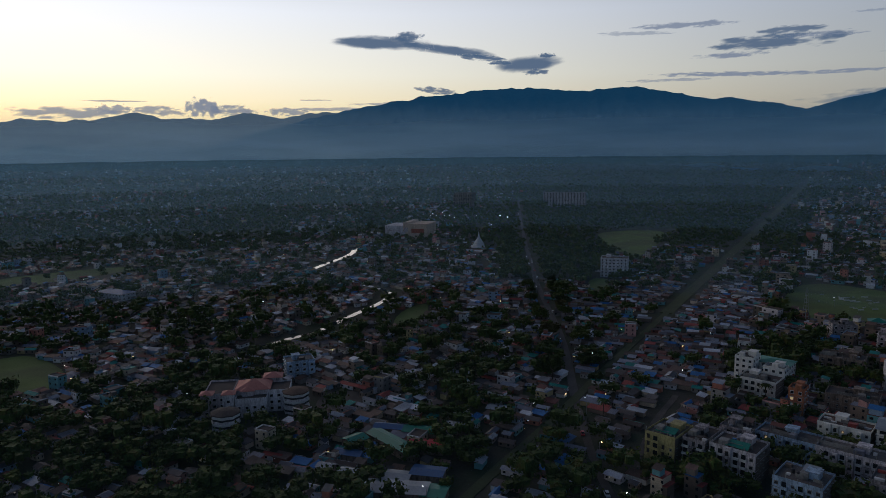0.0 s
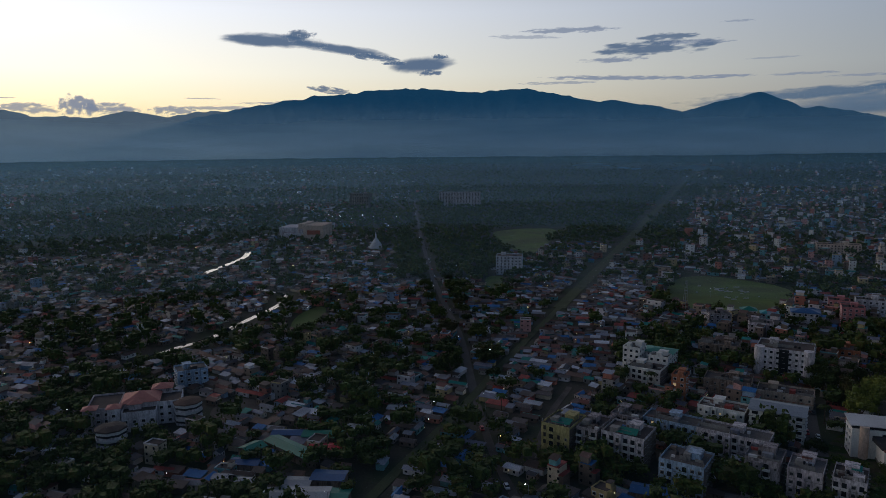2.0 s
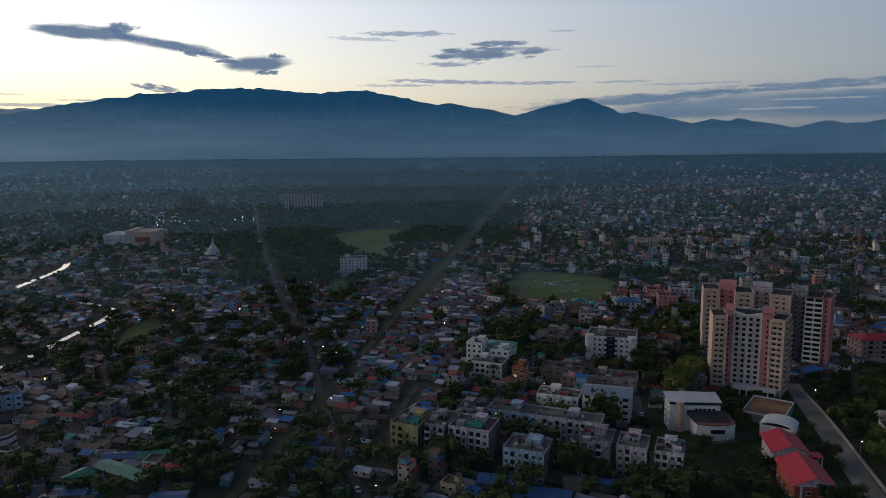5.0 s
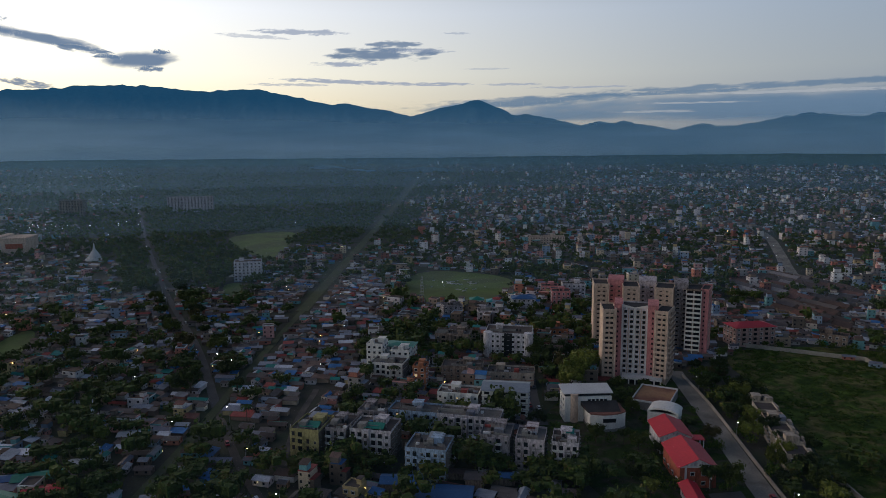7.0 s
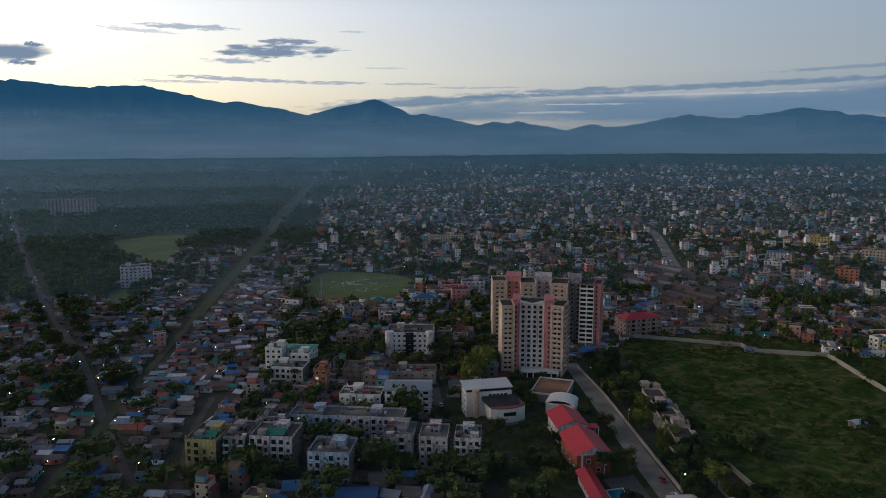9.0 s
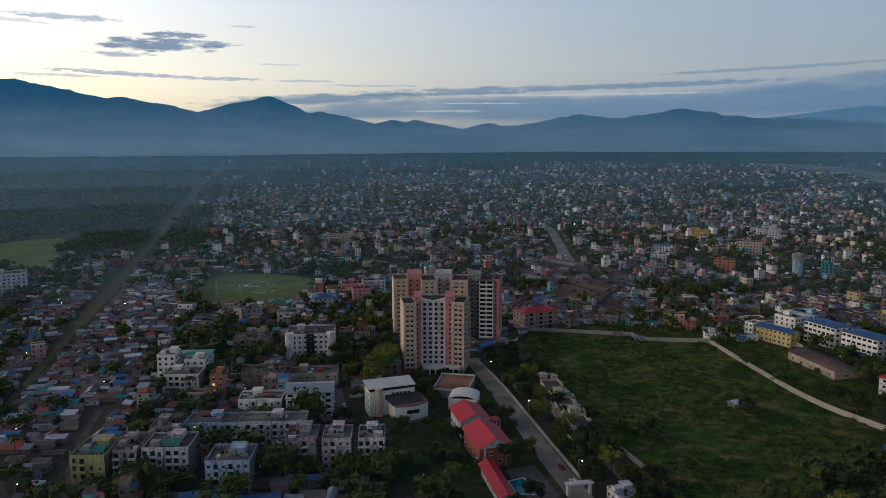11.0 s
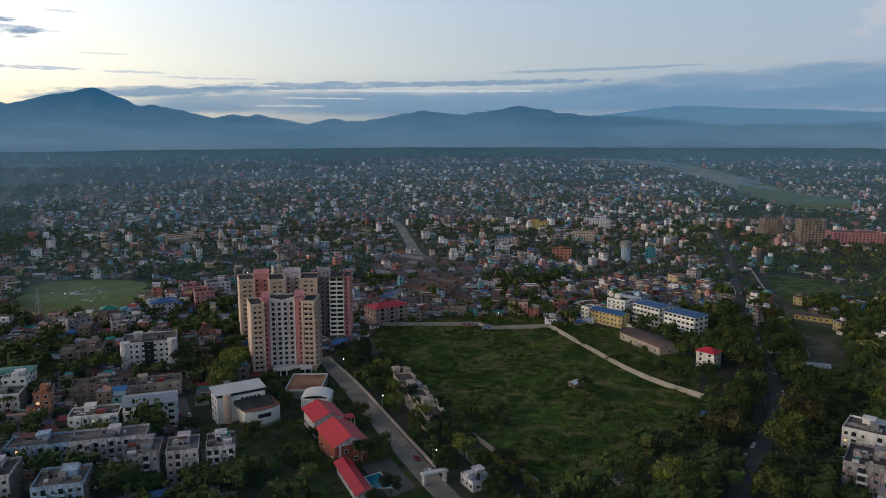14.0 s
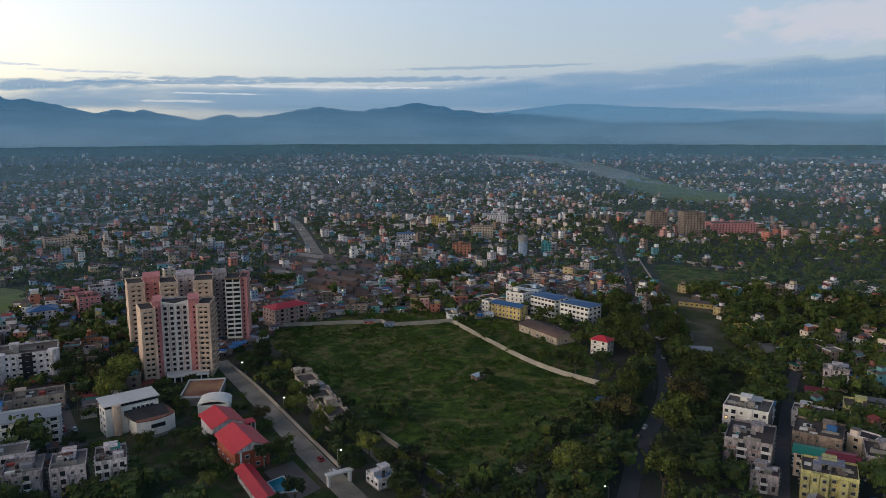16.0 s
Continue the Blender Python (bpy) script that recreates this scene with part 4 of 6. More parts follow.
tarp_mesh.put([(-4, -2.4, 1.1), (4, -2.4, 1.1), (3.6, 1.8, 2.2), (-3.4, 1.8, 2.0), (-4, -2.4, 1.16), (4, -2.4, 1.16), (3.6, 1.8, 2.26), (-3.4, 1.8, 2.06)], [(0, 3, 2, 1), (4, 5, 6, 7), (0, 1, 5, 4), (1, 2, 6, 5), (2, 3, 7, 6), (3, 0, 4, 7)])
for ob in [o for o in scene.objects if o.name in ("apartment_block", "apartment_block.002")]:
    part("tarpaulin", tarp_mesh.mesh("tarpaulin", m_green_roof), ob, "sagging green tarpaulin over the roof", pose(1, -3.5, .4 + 4 * 2.85 - .2))
block("school_building", "white building with long grey metal roof", 178.4, 258.1, -39, 20.6, 14, 4, p_bright, roof="gable", roof_mat=m_grey_roof, cols=5, side=3, kind="wide", rise=1.6)
block("apartment_block", "white apartment house with green roof", 167.5, 346, -42, 16, 11, 4, p_bright, roof="hip", roof_mat=m_green_roof, cols=6, side=3, rise=0.9)
block("apartment_block", "tall white stair block of a stepped house", 153.5, 346.5, -42, 9, 11, 5, p_bright, cols=3, side=3, band=m_white)
block("apartment_block", "white upper terrace block of a stepped house", 163, 336, -42, 10, 7, 4, p_bright, cols=3, side=2, band=m_white)
block("apartment_house", "slim orange-red house with lit ground floor", 159.1, 305.9, -40, 6.6, 8, 4, p_orange, cols=2, side=2, lit=0.15)
block("office_building", "white five-storey building with dark glass strip", 230.9, 331.2, -39, 26.7, 20, 5, p_white, cols=9, side=6, band=m_white, juts=False)

glass = Shape()
glass.box(0, -10.25, 1.5, 4.6, .5, 14)
hotel = [o for o in scene.objects if o.name == "office_building"][0]
part("glass_strip", glass.mesh("glass_strip", m_dark), hotel, "tall dark glass strip")
for sx in (-11.6, 11.6):
    s = Shape()
    s.tube(sx, -9.2, -.3, 2.6, 2.6, 16.2, 16)
    part("corner_bay", s.mesh("corner_bay", p_white), hotel, "rounded white corner bay")

# ---- right side: blocks along the lane ----
for i, (lab, x, y, yaw, w, d, n, wl_, cols, sd, bal, bnd) in enumerate([
        ("cream white apartment house with blue roof sheet", 304, -3.4, -98, 17, 15, 4, p_bright, 6, 4, (1, 4), m_white),
        ("half-finished brick and concrete block", 273.5, -4.6, -95, 16, 19, 4, p_grey, 4, 5, (1, 3), p_brick),
        ("low unplastered concrete house", 254.5, -9.6, -93, 9, 8, 2, p_grey, 3, 3, (1,), m_concrete),
        ("yellow-green apartment house with red bands", 259.2, -29.4, -94, 17, 13, 3, p_lime, 6, 4, (), p_orange),
        ("brown weathered house with white roof tanks", 295, -28.8, -98, 17, 17, 3, p_brown, 5, 4, (), m_concrete),
        ("white low house with roof tanks", 323, -28.5, -98, 15, 10, 2, p_white, 4, 3, (), m_concrete),
        ("yellowish house with green edge", 339, -50, -95, 17, 12, 2, p_lime, 5, 3, (), m_green_roof),
        ("grey apartment house under a flat tin roof", 282, -50, -93, 15, 16, 3, p_grey, 5, 3, (), m_white),
        ("dusty pink house among trees", 379, -42, -95, 11, 10, 3, p_lilac, 4, 3, (), p_brick)]):
    block("apartment_house", lab, x, y, yaw, w, d, n, wl_, cols=cols, side=sd, balconies=bal, band=bnd, lit=0.01, kind="flat", seed=30 + i, category="apartment house")

for lab, x, y, yaw, w, d, n, wl_, rm in (("cream house with green metal roof", 273, -24.2, -94, 9.6, 8, 3, p_cream, m_green_roof), ("yellow house with maroon metal roof", 272, -34.6, -94, 9.6, 8, 3, p_yellow, m_maroon),
                                         ("pale shed with blue roof sheet", 318, -9, -98, 9, 7, 3, p_bright, m_blue_roof), ("pale house with maroon roof among trees", 362, -33, -98, 9, 6, 1, p_lilac, m_maroon),
                                         ("small brick shack with rusty roof beside a road", 230.5, 57, -70, 6, 4, 1, p_brick, m_rust), ("shack with blue sheet roof beside a lot", 301, 55, -60, 5, 3.5, 1, p_brown, m_blue_roof),
                                         ("roadside shack with orange tin roof", 262, 49.5, -75, 6, 4, 1, p_orange, m_rust), ("roadside shack with pale tin roof", 255, 51, -80, 5, 4, 1, p_brown, m_grey_roof)):
    block("town_house", lab, x, y, yaw, w, d, n, wl_, roof="gable", roof_mat=rm, cols=max(2, int(w / 3)), side=2, rise=0.8, kind="plain", band=m_white)

block("garden_house", "low white house with pale blue roof terrace beside a path", 204.5, 113.5, -120, 8.5, 8, 1, p_white, roof_mat=p_blue, cols=3, side=2)
rr = random.Random(3)
rubble = Shape()
for _ in range(60):
    a, q = rr.uniform(0, 6.28), rr.gauss(0, 2.6)
    rubble.box(232 + q * math.cos(a) * 1.6, 72 + q * math.sin(a), 0, rr.uniform(.2, .9), rr.uniform(.2, .7), rr.uniform(.15, .5), rr.uniform(0, 90))
tagged(new("rubble", rubble.mesh("rubble", m_concrete)), "heap of pale rubble in rough grass", "rubble", "", "stuff")

# ---- school with blue roofs, yellow hall and far landmarks ----
for x, y, yaw, w in ((463.5, 124, -116, 22), (450.5, 99.5, -113.5, 22.5)):
    block("school_wing", "white school wing with blue roof and long window rows", x, y, yaw, w, 14, 4, p_bright, sh=3.15, roof="hip", roof_mat=m_blue_roof, cols=7, side=3, kind="wide", rise=1.0, band=m_white)
block("school_porch", "arched white school porch with blue roof", 441, 105, -114, 11, 6, 1, p_bright, sh=3.4, roof="hip", roof_mat=m_blue_roof, cols=3, side=1, kind="wide", rise=0.6, band=m_white)
block("school_block", "white school block with roof tanks behind the wings", 470, 148, -104, 14, 12, 4, p_bright, sh=3.0, cols=4, side=4)
block("school_block", "pale teal school block behind the wings", 487, 144, -104, 18, 12, 4, p_blue, sh=3.0, cols=5, side=3)
block("office_house", "white end of the yellow hall", 450.5, 163.5, -107, 6, 9, 3, p_bright, cols=2, side=2, head=False)
block("yellow_row", "low yellow building with weathered flat roof beside bare ground", 454, -2, -149, 19, 8, 2, p_yellow, cols=6, side=2, head=False)
block("yellow_row", "yellow building with dark roof beside bare ground", 422, -10, -136, 16, 11, 1, p_yellow, sh=3.6, roof="hip", roof_mat=m_slab, cols=5, side=2, rise=1.0)
block("market_row", "long low yellowish building with small blue lamps", 528, 30, -95, 29, 8, 1, p_yellow, sh=3.4, roof="gable", roof_mat=m_tin, cols=8, side=2, rise=0.9)
block("roadside_house", "low white house with grey roof among trees", 408, 22, -80, 11, 7, 1, p_white, sh=3.2, roof="gable", roof_mat=m_grey_roof, cols=3, side=2, rise=1.2)
block("roadside_house", "low cream house with rusty roof among trees", 356, 19, -96, 12, 7, 1, p_cream, sh=3.2, roof="gable", roof_mat=m_rust, cols=3, side=2, rise=1.2)
block("guard_hut", "small hut with blue sheet roof at the lot's corner", 308, 56, -110, 6, 4, 1, p_brown, roof="gable", roof_mat=m_blue_roof, cols=2, side=1, rise=0.5)
block("town_house", "low house with bright blue painted front", 742, 375, -68, 20, 12, 3, p_white, roof="hip", roof_mat=m_blue_roof, cols=6, side=3, rise=1.0)
block("town_house", "pale brown four-storey house in the town", 802, 301, -70, 26, 14, 4, p_buff, cols=8, side=3, sh=3.3)
block("yellow_hall", "yellow hall with blue metal roof", 445.8, 147, -107, 24, 9, 3, p_yellow, roof="gable", roof_mat=m_blue_roof, cols=8, side=2, rise=1.4)
block("gatehouse_tower", "small white house with bright red hip roof", 386, 72.5, -105, 10, 8, 3, p_bright, roof="hip", roof_mat=m_red_roof, cols=2, side=2, rise=2.2)
block("warehouse", "low brown warehouse with rusty roof", 409, 111, -126, 37, 14, 1, p_buff, sh=4.5, roof="gable", roof_mat=m_rust, cols=5, side=1, rise=1.8)
block("apartment_block", "pinkish block with red hip roof", 372.5, 276.8, -20, 26, 14, 4, plaster("dusty_pink_plaster", (0.42, 0.29, 0.26)), roof="hip", roof_mat=m_red_roof, cols=7, side=4, balconies=(1, 3, 5), rise=2.2)
block("apartment_tower", "brown high-rise block with grid of windows", 946, 114, -64, 22, 20, 9, p_brown, cols=6, side=5, head=False)
block("apartment_tower", "brown high-rise block with grid of windows", 899, 67, -66, 26, 20, 11, p_brown, cols=7, side=5, head=False)
block("hospital_building", "long low orange-brown building", 956, 25, -65, 55, 26, 5, p_pink, cols=14, side=6)
block("apartment_slab", "long white slab of flats far off", 247, 1440, -18, 85, 18, 10, p_lilac, cols=14, side=4, kind="wide", head=False)
block("unfinished_tower", "dark brown unfinished high-rise", 44, 1460, -20, 40, 25, 10, p_brown, cols=8, side=5, kind="wide", head=False)
block("office_block", "white and pale blue six-storey block", 159.5, 651.6, -18, 24.3, 16, 6, p_white, cols=7, side=4, band=p_blue)
block("hotel_house", "white house with blue and teal roofs", 308, 423.7, -32, 17, 12, 3, p_white, roof="hip", roof_mat=m_blue_roof, cols=5, side=3, rise=2.0)
block("apartment_house", "pink house with white window frames", 345, 440, -35, 13, 12, 4, p_pink, cols=4, side=3)
block("shop_house", "low orange-brown house with blue sheet on roof", 276, 352, -36, 24, 14, 2, p_orange, cols=7, side=3)
block("school_house", "white house with red upper floor and blue roof", -271, 571, -26, 30, 14, 2, p_white, roof="hip", roof_mat=m_blue_roof, cols=8, side=3)
block("house", "white and pale blue three-storey house", -78.4, 366.6, 20, 14.9, 12, 3, p_blue, cols=4, side=3)


# ---- the pair of residential towers ----
def once(key, build):
    if key not in W_MESH:
        W_MESH[key] = build()
    return W_MESH[key]


def rail_mesh(w, d, wall):
    """A balcony floor with a solid parapet on three sides; its back lies at y = 0."""
    s = Shape()
    s.box(0, -d / 2, 0, w, d, .18).box(0, -d + .07, .18, w, .14, .95)
    for x in (-w / 2 + .07, w / 2 - .07):
        s.box(x, -d / 2, .18, .14, d - .1, .95)
    return s.mesh("balcony", wall)


def wing(ob, x0, x1, front, depth, h, wall, face, n, turn=0.0, right="", top=0.0):
    """One wing of a tower: x0 to x1 along the front, its face at local y = front. face: loggia, grid, slits, bands or open."""
    w = x1 - x0
    sh = (h - 3.2) / n
    sunk = {"loggia": 1.4, "open": 1.5}.get(face, 0.0)
    s = Shape()
    s.box(0, sunk / 2, -0.3, w, depth - sunk, h + top + 0.3)
    body = part("wing", s.mesh("wing", wall), ob, "", pose((x0 + x1) / 2, front + depth / 2, 0, 0, 0, turn))
    y0 = -depth / 2 + sunk
    s = Shape()
    s.ring(0, 0, h + top, w + .1, depth + .1, .9, .3)
    part("parapet", s.mesh("parapet", wall), body)
    s = Shape()
    s.box(0, 0, h + top - .05, w - .5, depth - .5, .2)
    part("roof_slab", s.mesh("roof_slab", m_dark_roof), body)
    if top:
        s = Shape()
        a, b = w / 2 + .2, depth * .22
        s.put([(-a, -b, 0), (a, -b, 0), (a, b, 0), (-a, b, 0), (-a, -b, 1.2), (a, -b, 1.2), (a, b, 3.0), (-a, b, 3.0)],
              [(0, 3, 2, 1), (4, 5, 6, 7), (0, 1, 5, 4), (1, 2, 6, 5), (2, 3, 7, 6), (3, 0, 4, 7)], 0, (0, -depth * .1, h + top))
        part("stair_turret", s.mesh("stair_turret", wall), body, "slanted stair turret")
    if face == "loggia":
        pw = .15 * w
        for sg in (-1, 1):
            s = Shape()
            s.box(sg * (w - pw) / 2, -depth / 2 + sunk / 2, -.3, pw, sunk, h + .3)
            part("pier", s.mesh("pier", wall), body)
        s = Shape()
        s.box(0, -depth / 2 + .5, h - 1.0, w - 2 * pw, 1.0, 1.0)
        part("lintel", s.mesh("lintel", wall), body)
        rail = once(("rail", round(w, 1), wall.name), lambda: rail_mesh(w - 2 * pw, sunk, wall))
        for k in range(n):
            part("balcony", rail, body, "", pose(0, y0, 3.2 + k * sh))
            for sg in (-1, 1):
                part("window", window_of("tower"), body, "", pose(sg * w * .17, y0, 3.2 + k * sh + .35))
    elif face == "open":
        rail = once(("rail", round(w, 1), "open"), lambda: rail_mesh(w, sunk, p_bright))
        for sg in (-1, 0, 1):
            s = Shape()
            s.box(sg * (w / 2 - .2), -depth / 2 + sunk / 2 + .1, -.3, .35, sunk - .2, h + .3)
            part("pier", s.mesh("pier", p_bright), body)
        for k in range(n):
            part("balcony", rail, body, "", pose(0, y0, 3.2 + k * sh))
            for sg in (-1, 1):
                part("window", window_of("loggia"), body, "", pose(sg * w * .25, y0, 3.2 + k * sh + .3))
    elif face == "bands":
        rail = once(("rail", round(w, 1), wall.name), lambda: rail_mesh(w - .3, .9, wall))
        for k in range(n):
            part("balcony", rail, body, "", pose(0, y0, 3.2 + k * sh))
            for sg in (-1, 1):
                part("window", window_of("tower"), body, "", pose(sg * w * .24, y0, 3.2 + k * sh + .4))
    elif face == "slits":
        for k in range(n):
            part("window", window_of("slit"), body, "", pose(0, y0, 3.2 + k * sh + .9))
    else:
        cols = 4
        for i in range(cols + 1):
            s = Shape()
            s.box((i / cols - .5) * (w - .7), y0 - .22, -.3, .7 if i % 2 == 0 else .45, .44, h + .9)
            part("pilaster", s.mesh("pilaster", p_bright if i % 2 == 0 else p_cream), body)
        for k in range(n):
            for i in range(cols):
                part("window", window_of("tower"), body, "", pose(((i + .5) / cols - .5) * (w - .7), y0, 3.2 + k * sh + .6))
        for sg in (-1, 1):
            s = Shape()
            s.put([(0, y0 - .2, h + .6), (sg * w / 2, y0 - .2, h + .8), (sg * w / 2, y0 - .2, h + 2.4), (0, y0 - .2, h + .9),
                   (0, y0 + .2, h + .6), (sg * w / 2, y0 + .2, h + .8), (sg * w / 2, y0 + .2, h + 2.4), (0, y0 + .2, h + .9)],
                  [(0, 1, 2, 3), (7, 6, 5, 4), (3, 2, 6, 7), (0, 4, 5, 1), (1, 5, 6, 2), (0, 3, 7, 4)])
            part("butterfly_parapet", s.mesh("butterfly_parapet", p_bright), body, "white parapet that dips to the middle")
    if right:
        rail = once(("rail", 4.6, right), lambda: rail_mesh(4.6, 1.3, p_cream))
        for k in range(n):
            for u in ((-.27, .2) if right == "balconies" else ()):
                part("balcony", rail, body, "", pose(w / 2, u * depth, 3.2 + k * sh, 0, 0, 90))
            for u in (-.27, 0, .2):
                part("window", window_of("tower"), body, "", pose(w / 2, u * depth, 3.2 + k * sh + .5, 0, 0, 90))
    return body


def tower(x, y, yaw, label, wings, h, n, podium, px):
    ob = thing("residential_tower", x, y, 0, yaw, label, "tower block", "pair of residential towers")
    taken.append((x + 6, y + 6, podium * .5))
    for x0, x1, front, depth, wall, face, turn, right, top in wings:
        wing(ob, x0, x1, front, depth, h, wall, face, n, turn, right, top)
    s = Shape()
    s.box(px, -2, 2.6, podium * .5, 9, .9)
    part("podium_roof", s.mesh("podium_roof", p_bright), ob, "white edge of the porch roof")
    s = Shape()
    s.box(px, -1.5, -.3, podium * .47, 7, 2.9)
    part("podium", s.mesh("podium", m_dark), ob, "dark glazed ground floor")
    for i in range(7):
        s = Shape()
        s.box(px - podium * .235 + i * podium * .078, -6.2, -.3, .7, .5, 2.9)
        part("column", s.mesh("column", p_bright), ob)
    return ob


tower(260, 260, -46, "cream, white and pink residential tower of thirteen storeys", [
    (-17.4, -10.6, -5.6, 16, p_cream, "loggia", 10, "", 0), (-10.8, -7.0, -.6, 15, p_pink, "slits", 0, "", 1.2), (-7.0, 6.0, 1.4, 16, p_white, "grid", 0, "", 0),
    (6.0, 11.0, -.4, 15, p_pink, "slits", 0, "", 1.2), (10.8, 17.6, -3.2, 16, p_cream, "loggia", -12, "balconies", 0)], 37.6, 13, 40, 4)
tower(308, 298, -46, "cream and pink residential tower of thirteen storeys", [
    (-33, -24, -3, 18, p_cream, "loggia", 8, "", 0), (-24, -15, 2, 16, p_pink, "bands", 0, "", 1.2), (-15.5, -6, -7, 19, p_cream, "loggia", 6, "", 0),
    (-6, 4, 4.5, 15, p_lilac, "bands", 0, "", 1.0), (4, 14.5, -7, 19, p_cream, "loggia", -6, "windows", 0), (14.5, 22, 0, 16, p_grey, "bands", 0, "", 1.2),
    (21.5, 30, -6.5, 18, p_brown, "open", -6, "", 0), (30, 34.6, -5.5, 18, p_pink, "slits", -10, "windows", 0)], 38.6, 13, 30, -4)

# ---- college with curved annex ----
college = thing("college_building", 204.6, 233.6, 0, -26, "white four-storey college with white shed roof and curved annex", "building")
taken.append((203, 228, 15))
s = Shape()
s.box(0, 0, -.3, 21, 9.5, 11.6)
part("wall", s.mesh("wall", p_bright), college)
s = Shape()
s.put([(-11.2, -4.6, 12.6), (11.2, -4.6, 12.6), (11.2, 5.6, 13.7), (-11.2, 5.6, 13.7), (-11.2, -4.6, 12.9), (11.2, -4.6, 12.9), (11.2, 5.6, 14.0), (-11.2, 5.6, 14.0)],
      [(0, 3, 2, 1), (4, 5, 6, 7), (0, 1, 5, 4), (1, 2, 6, 5), (2, 3, 7, 6), (3, 0, 4, 7)])
part("roof", s.mesh("roof", m_white), college, "white metal shed roof")
s = Shape()
s.box(0, 0.4, 11.3, 20.4, 8.2, 1.6)
part("clerestory", s.mesh("clerestory", m_dark), college)
s = Shape()
s.tube(-6.2, -4.6, -.3, 1.7, 1.7, 13.0, 18)
part("stair_turret", s.mesh("stair_turret", p_cream), college, "round cream stair turret")
for i in range(5):
    part("window", window_of("plain"), college, "", pose(0.5 + i * 1.8, -4.75, 9.0))
for k in range(4):
    for i in range(2):
        part("window", window_of("plain"), college, "", pose(-10.5, -2.2 + 4.2 * i, .9 + 2.7 * k, 0, 0, -90))
R, A0, A1 = 22.0, -112.0, -58.0
vs, ncol = [], 16
for i in range(ncol + 1):
    a = radians(A0 + (A1 - A0) * i / ncol)
    vs.append((4.6 + R * math.cos(a) * .8, 4.8 + R * math.sin(a)))
pts = vs + [(vs[-1][0], -4.7), (vs[0][0], -4.7)]
for nm, z0, z1, grow, m, lab in (("annex", -.3, 7.4, 0, p_bright, "curved white annex"), ("annex_trim", 7.4, 7.85, .2, p_trim, "brick red roof trim"),
                                 ("annex_base", -.3, 1.2, .3, m_concrete, "")):
    s = Shape()
    P = [(x * (1 + grow * .02), y - grow * (y < -10)) for x, y in pts]
    k = len(P)
    s.put([(x, y, z0) for x, y in P] + [(x, y, z1) for x, y in P], [tuple(range(k, 2 * k)), tuple(reversed(range(k)))] + [(i, (i + 1) % k, k + (i + 1) % k, k + i) for i in range(k)])
    part(nm, s.mesh(nm, m), college, lab)
s = Shape()
s.put([(-2.4, -14.5, 7.86), (11.6, -14.5, 7.86), (12.6, -4.8, 9.4), (-3.4, -4.8, 9.4), (-2.4, -14.5, 7.5), (11.6, -14.5, 7.5), (12.6, -4.8, 7.5), (-3.4, -4.8, 7.5)],
      [(0, 1, 2, 3), (4, 7, 6, 5), (0, 4, 5, 1), (1, 5, 6, 2), (2, 6, 7, 3), (3, 7, 4, 0)])
part("annex_roof", s.mesh("annex_roof", m_dark_roof), college, "dark sloping sheet roof")
s = Shape()
s.box(6.0, -17.15, 4.2, 5.6, .5, 1.6)
part("window_band", s.mesh("window_band", m_dark), college)

# ---- podium court, arch house, red halls, pool ----
court = thing("parking_deck", 245.2, 231, 0, -57, "flat parking deck with tan roof and white edge", "building")
taken.append((244, 229, 13))
s = Shape()
s.box(0, 0, -.3, 17, 24, 4.1)
part("wall", s.mesh("wall", m_concrete), court)
s = Shape()
s.box(0, 0, 3.8, 16.2, 23.2, .15)
part("roof_slab", s.mesh("roof_slab", mat("tan_roof", [(0.42, 0.24, 0.12), (0.36, 0.2, 0.11), (0.2, 0.09, 0.06)], .9, .7, .3)), court)
s = Shape()
s.ring(0, 0, 3.8, 17.2, 24.2, .8, .4)
part("parapet", s.mesh("parapet", m_white), court)

arch = thing("arched_hall", 231.5, 212, 0, -57, "white hall with curved arched roof edge", "hall")
taken.append((231, 212, 8))
s = Shape()
s.box(0, 0, -.3, 13, 10, 5.8)
part("wall", s.mesh("wall", p_bright), arch)
s = Shape()
vs, n = [], 14
for i in range(n + 1):
    a = math.pi * i / n
    vs += [(-6.8 * math.cos(a), -5.2, 5.4 + 2.4 * math.sin(a)), (-6.8 * math.cos(a), 5.2, 5.4 + 2.4 * math.sin(a)),
           (-5.8 * math.cos(a), -5.2, 5.3 + 1.7 * math.sin(a)), (-5.8 * math.cos(a), 5.2, 5.3 + 1.7 * math.sin(a))]
fs = []
for i in range(n):
    a, b = 4 * i, 4 * i + 4
    fs += [(a, b, b + 1, a + 1), (a, a + 2, b + 2, b), (a + 2, a + 3, b + 3, b + 2), (a + 1, b + 1, b + 3, a + 3)]
s.put(vs, fs)
part("arched_roof", s.mesh("arched_roof", p_bright), arch)
s = Shape()
s.box(0, 0, 5.2, 10.5, 8, .3)
part("roof_slab", s.mesh("roof_slab", m_slab), arch)


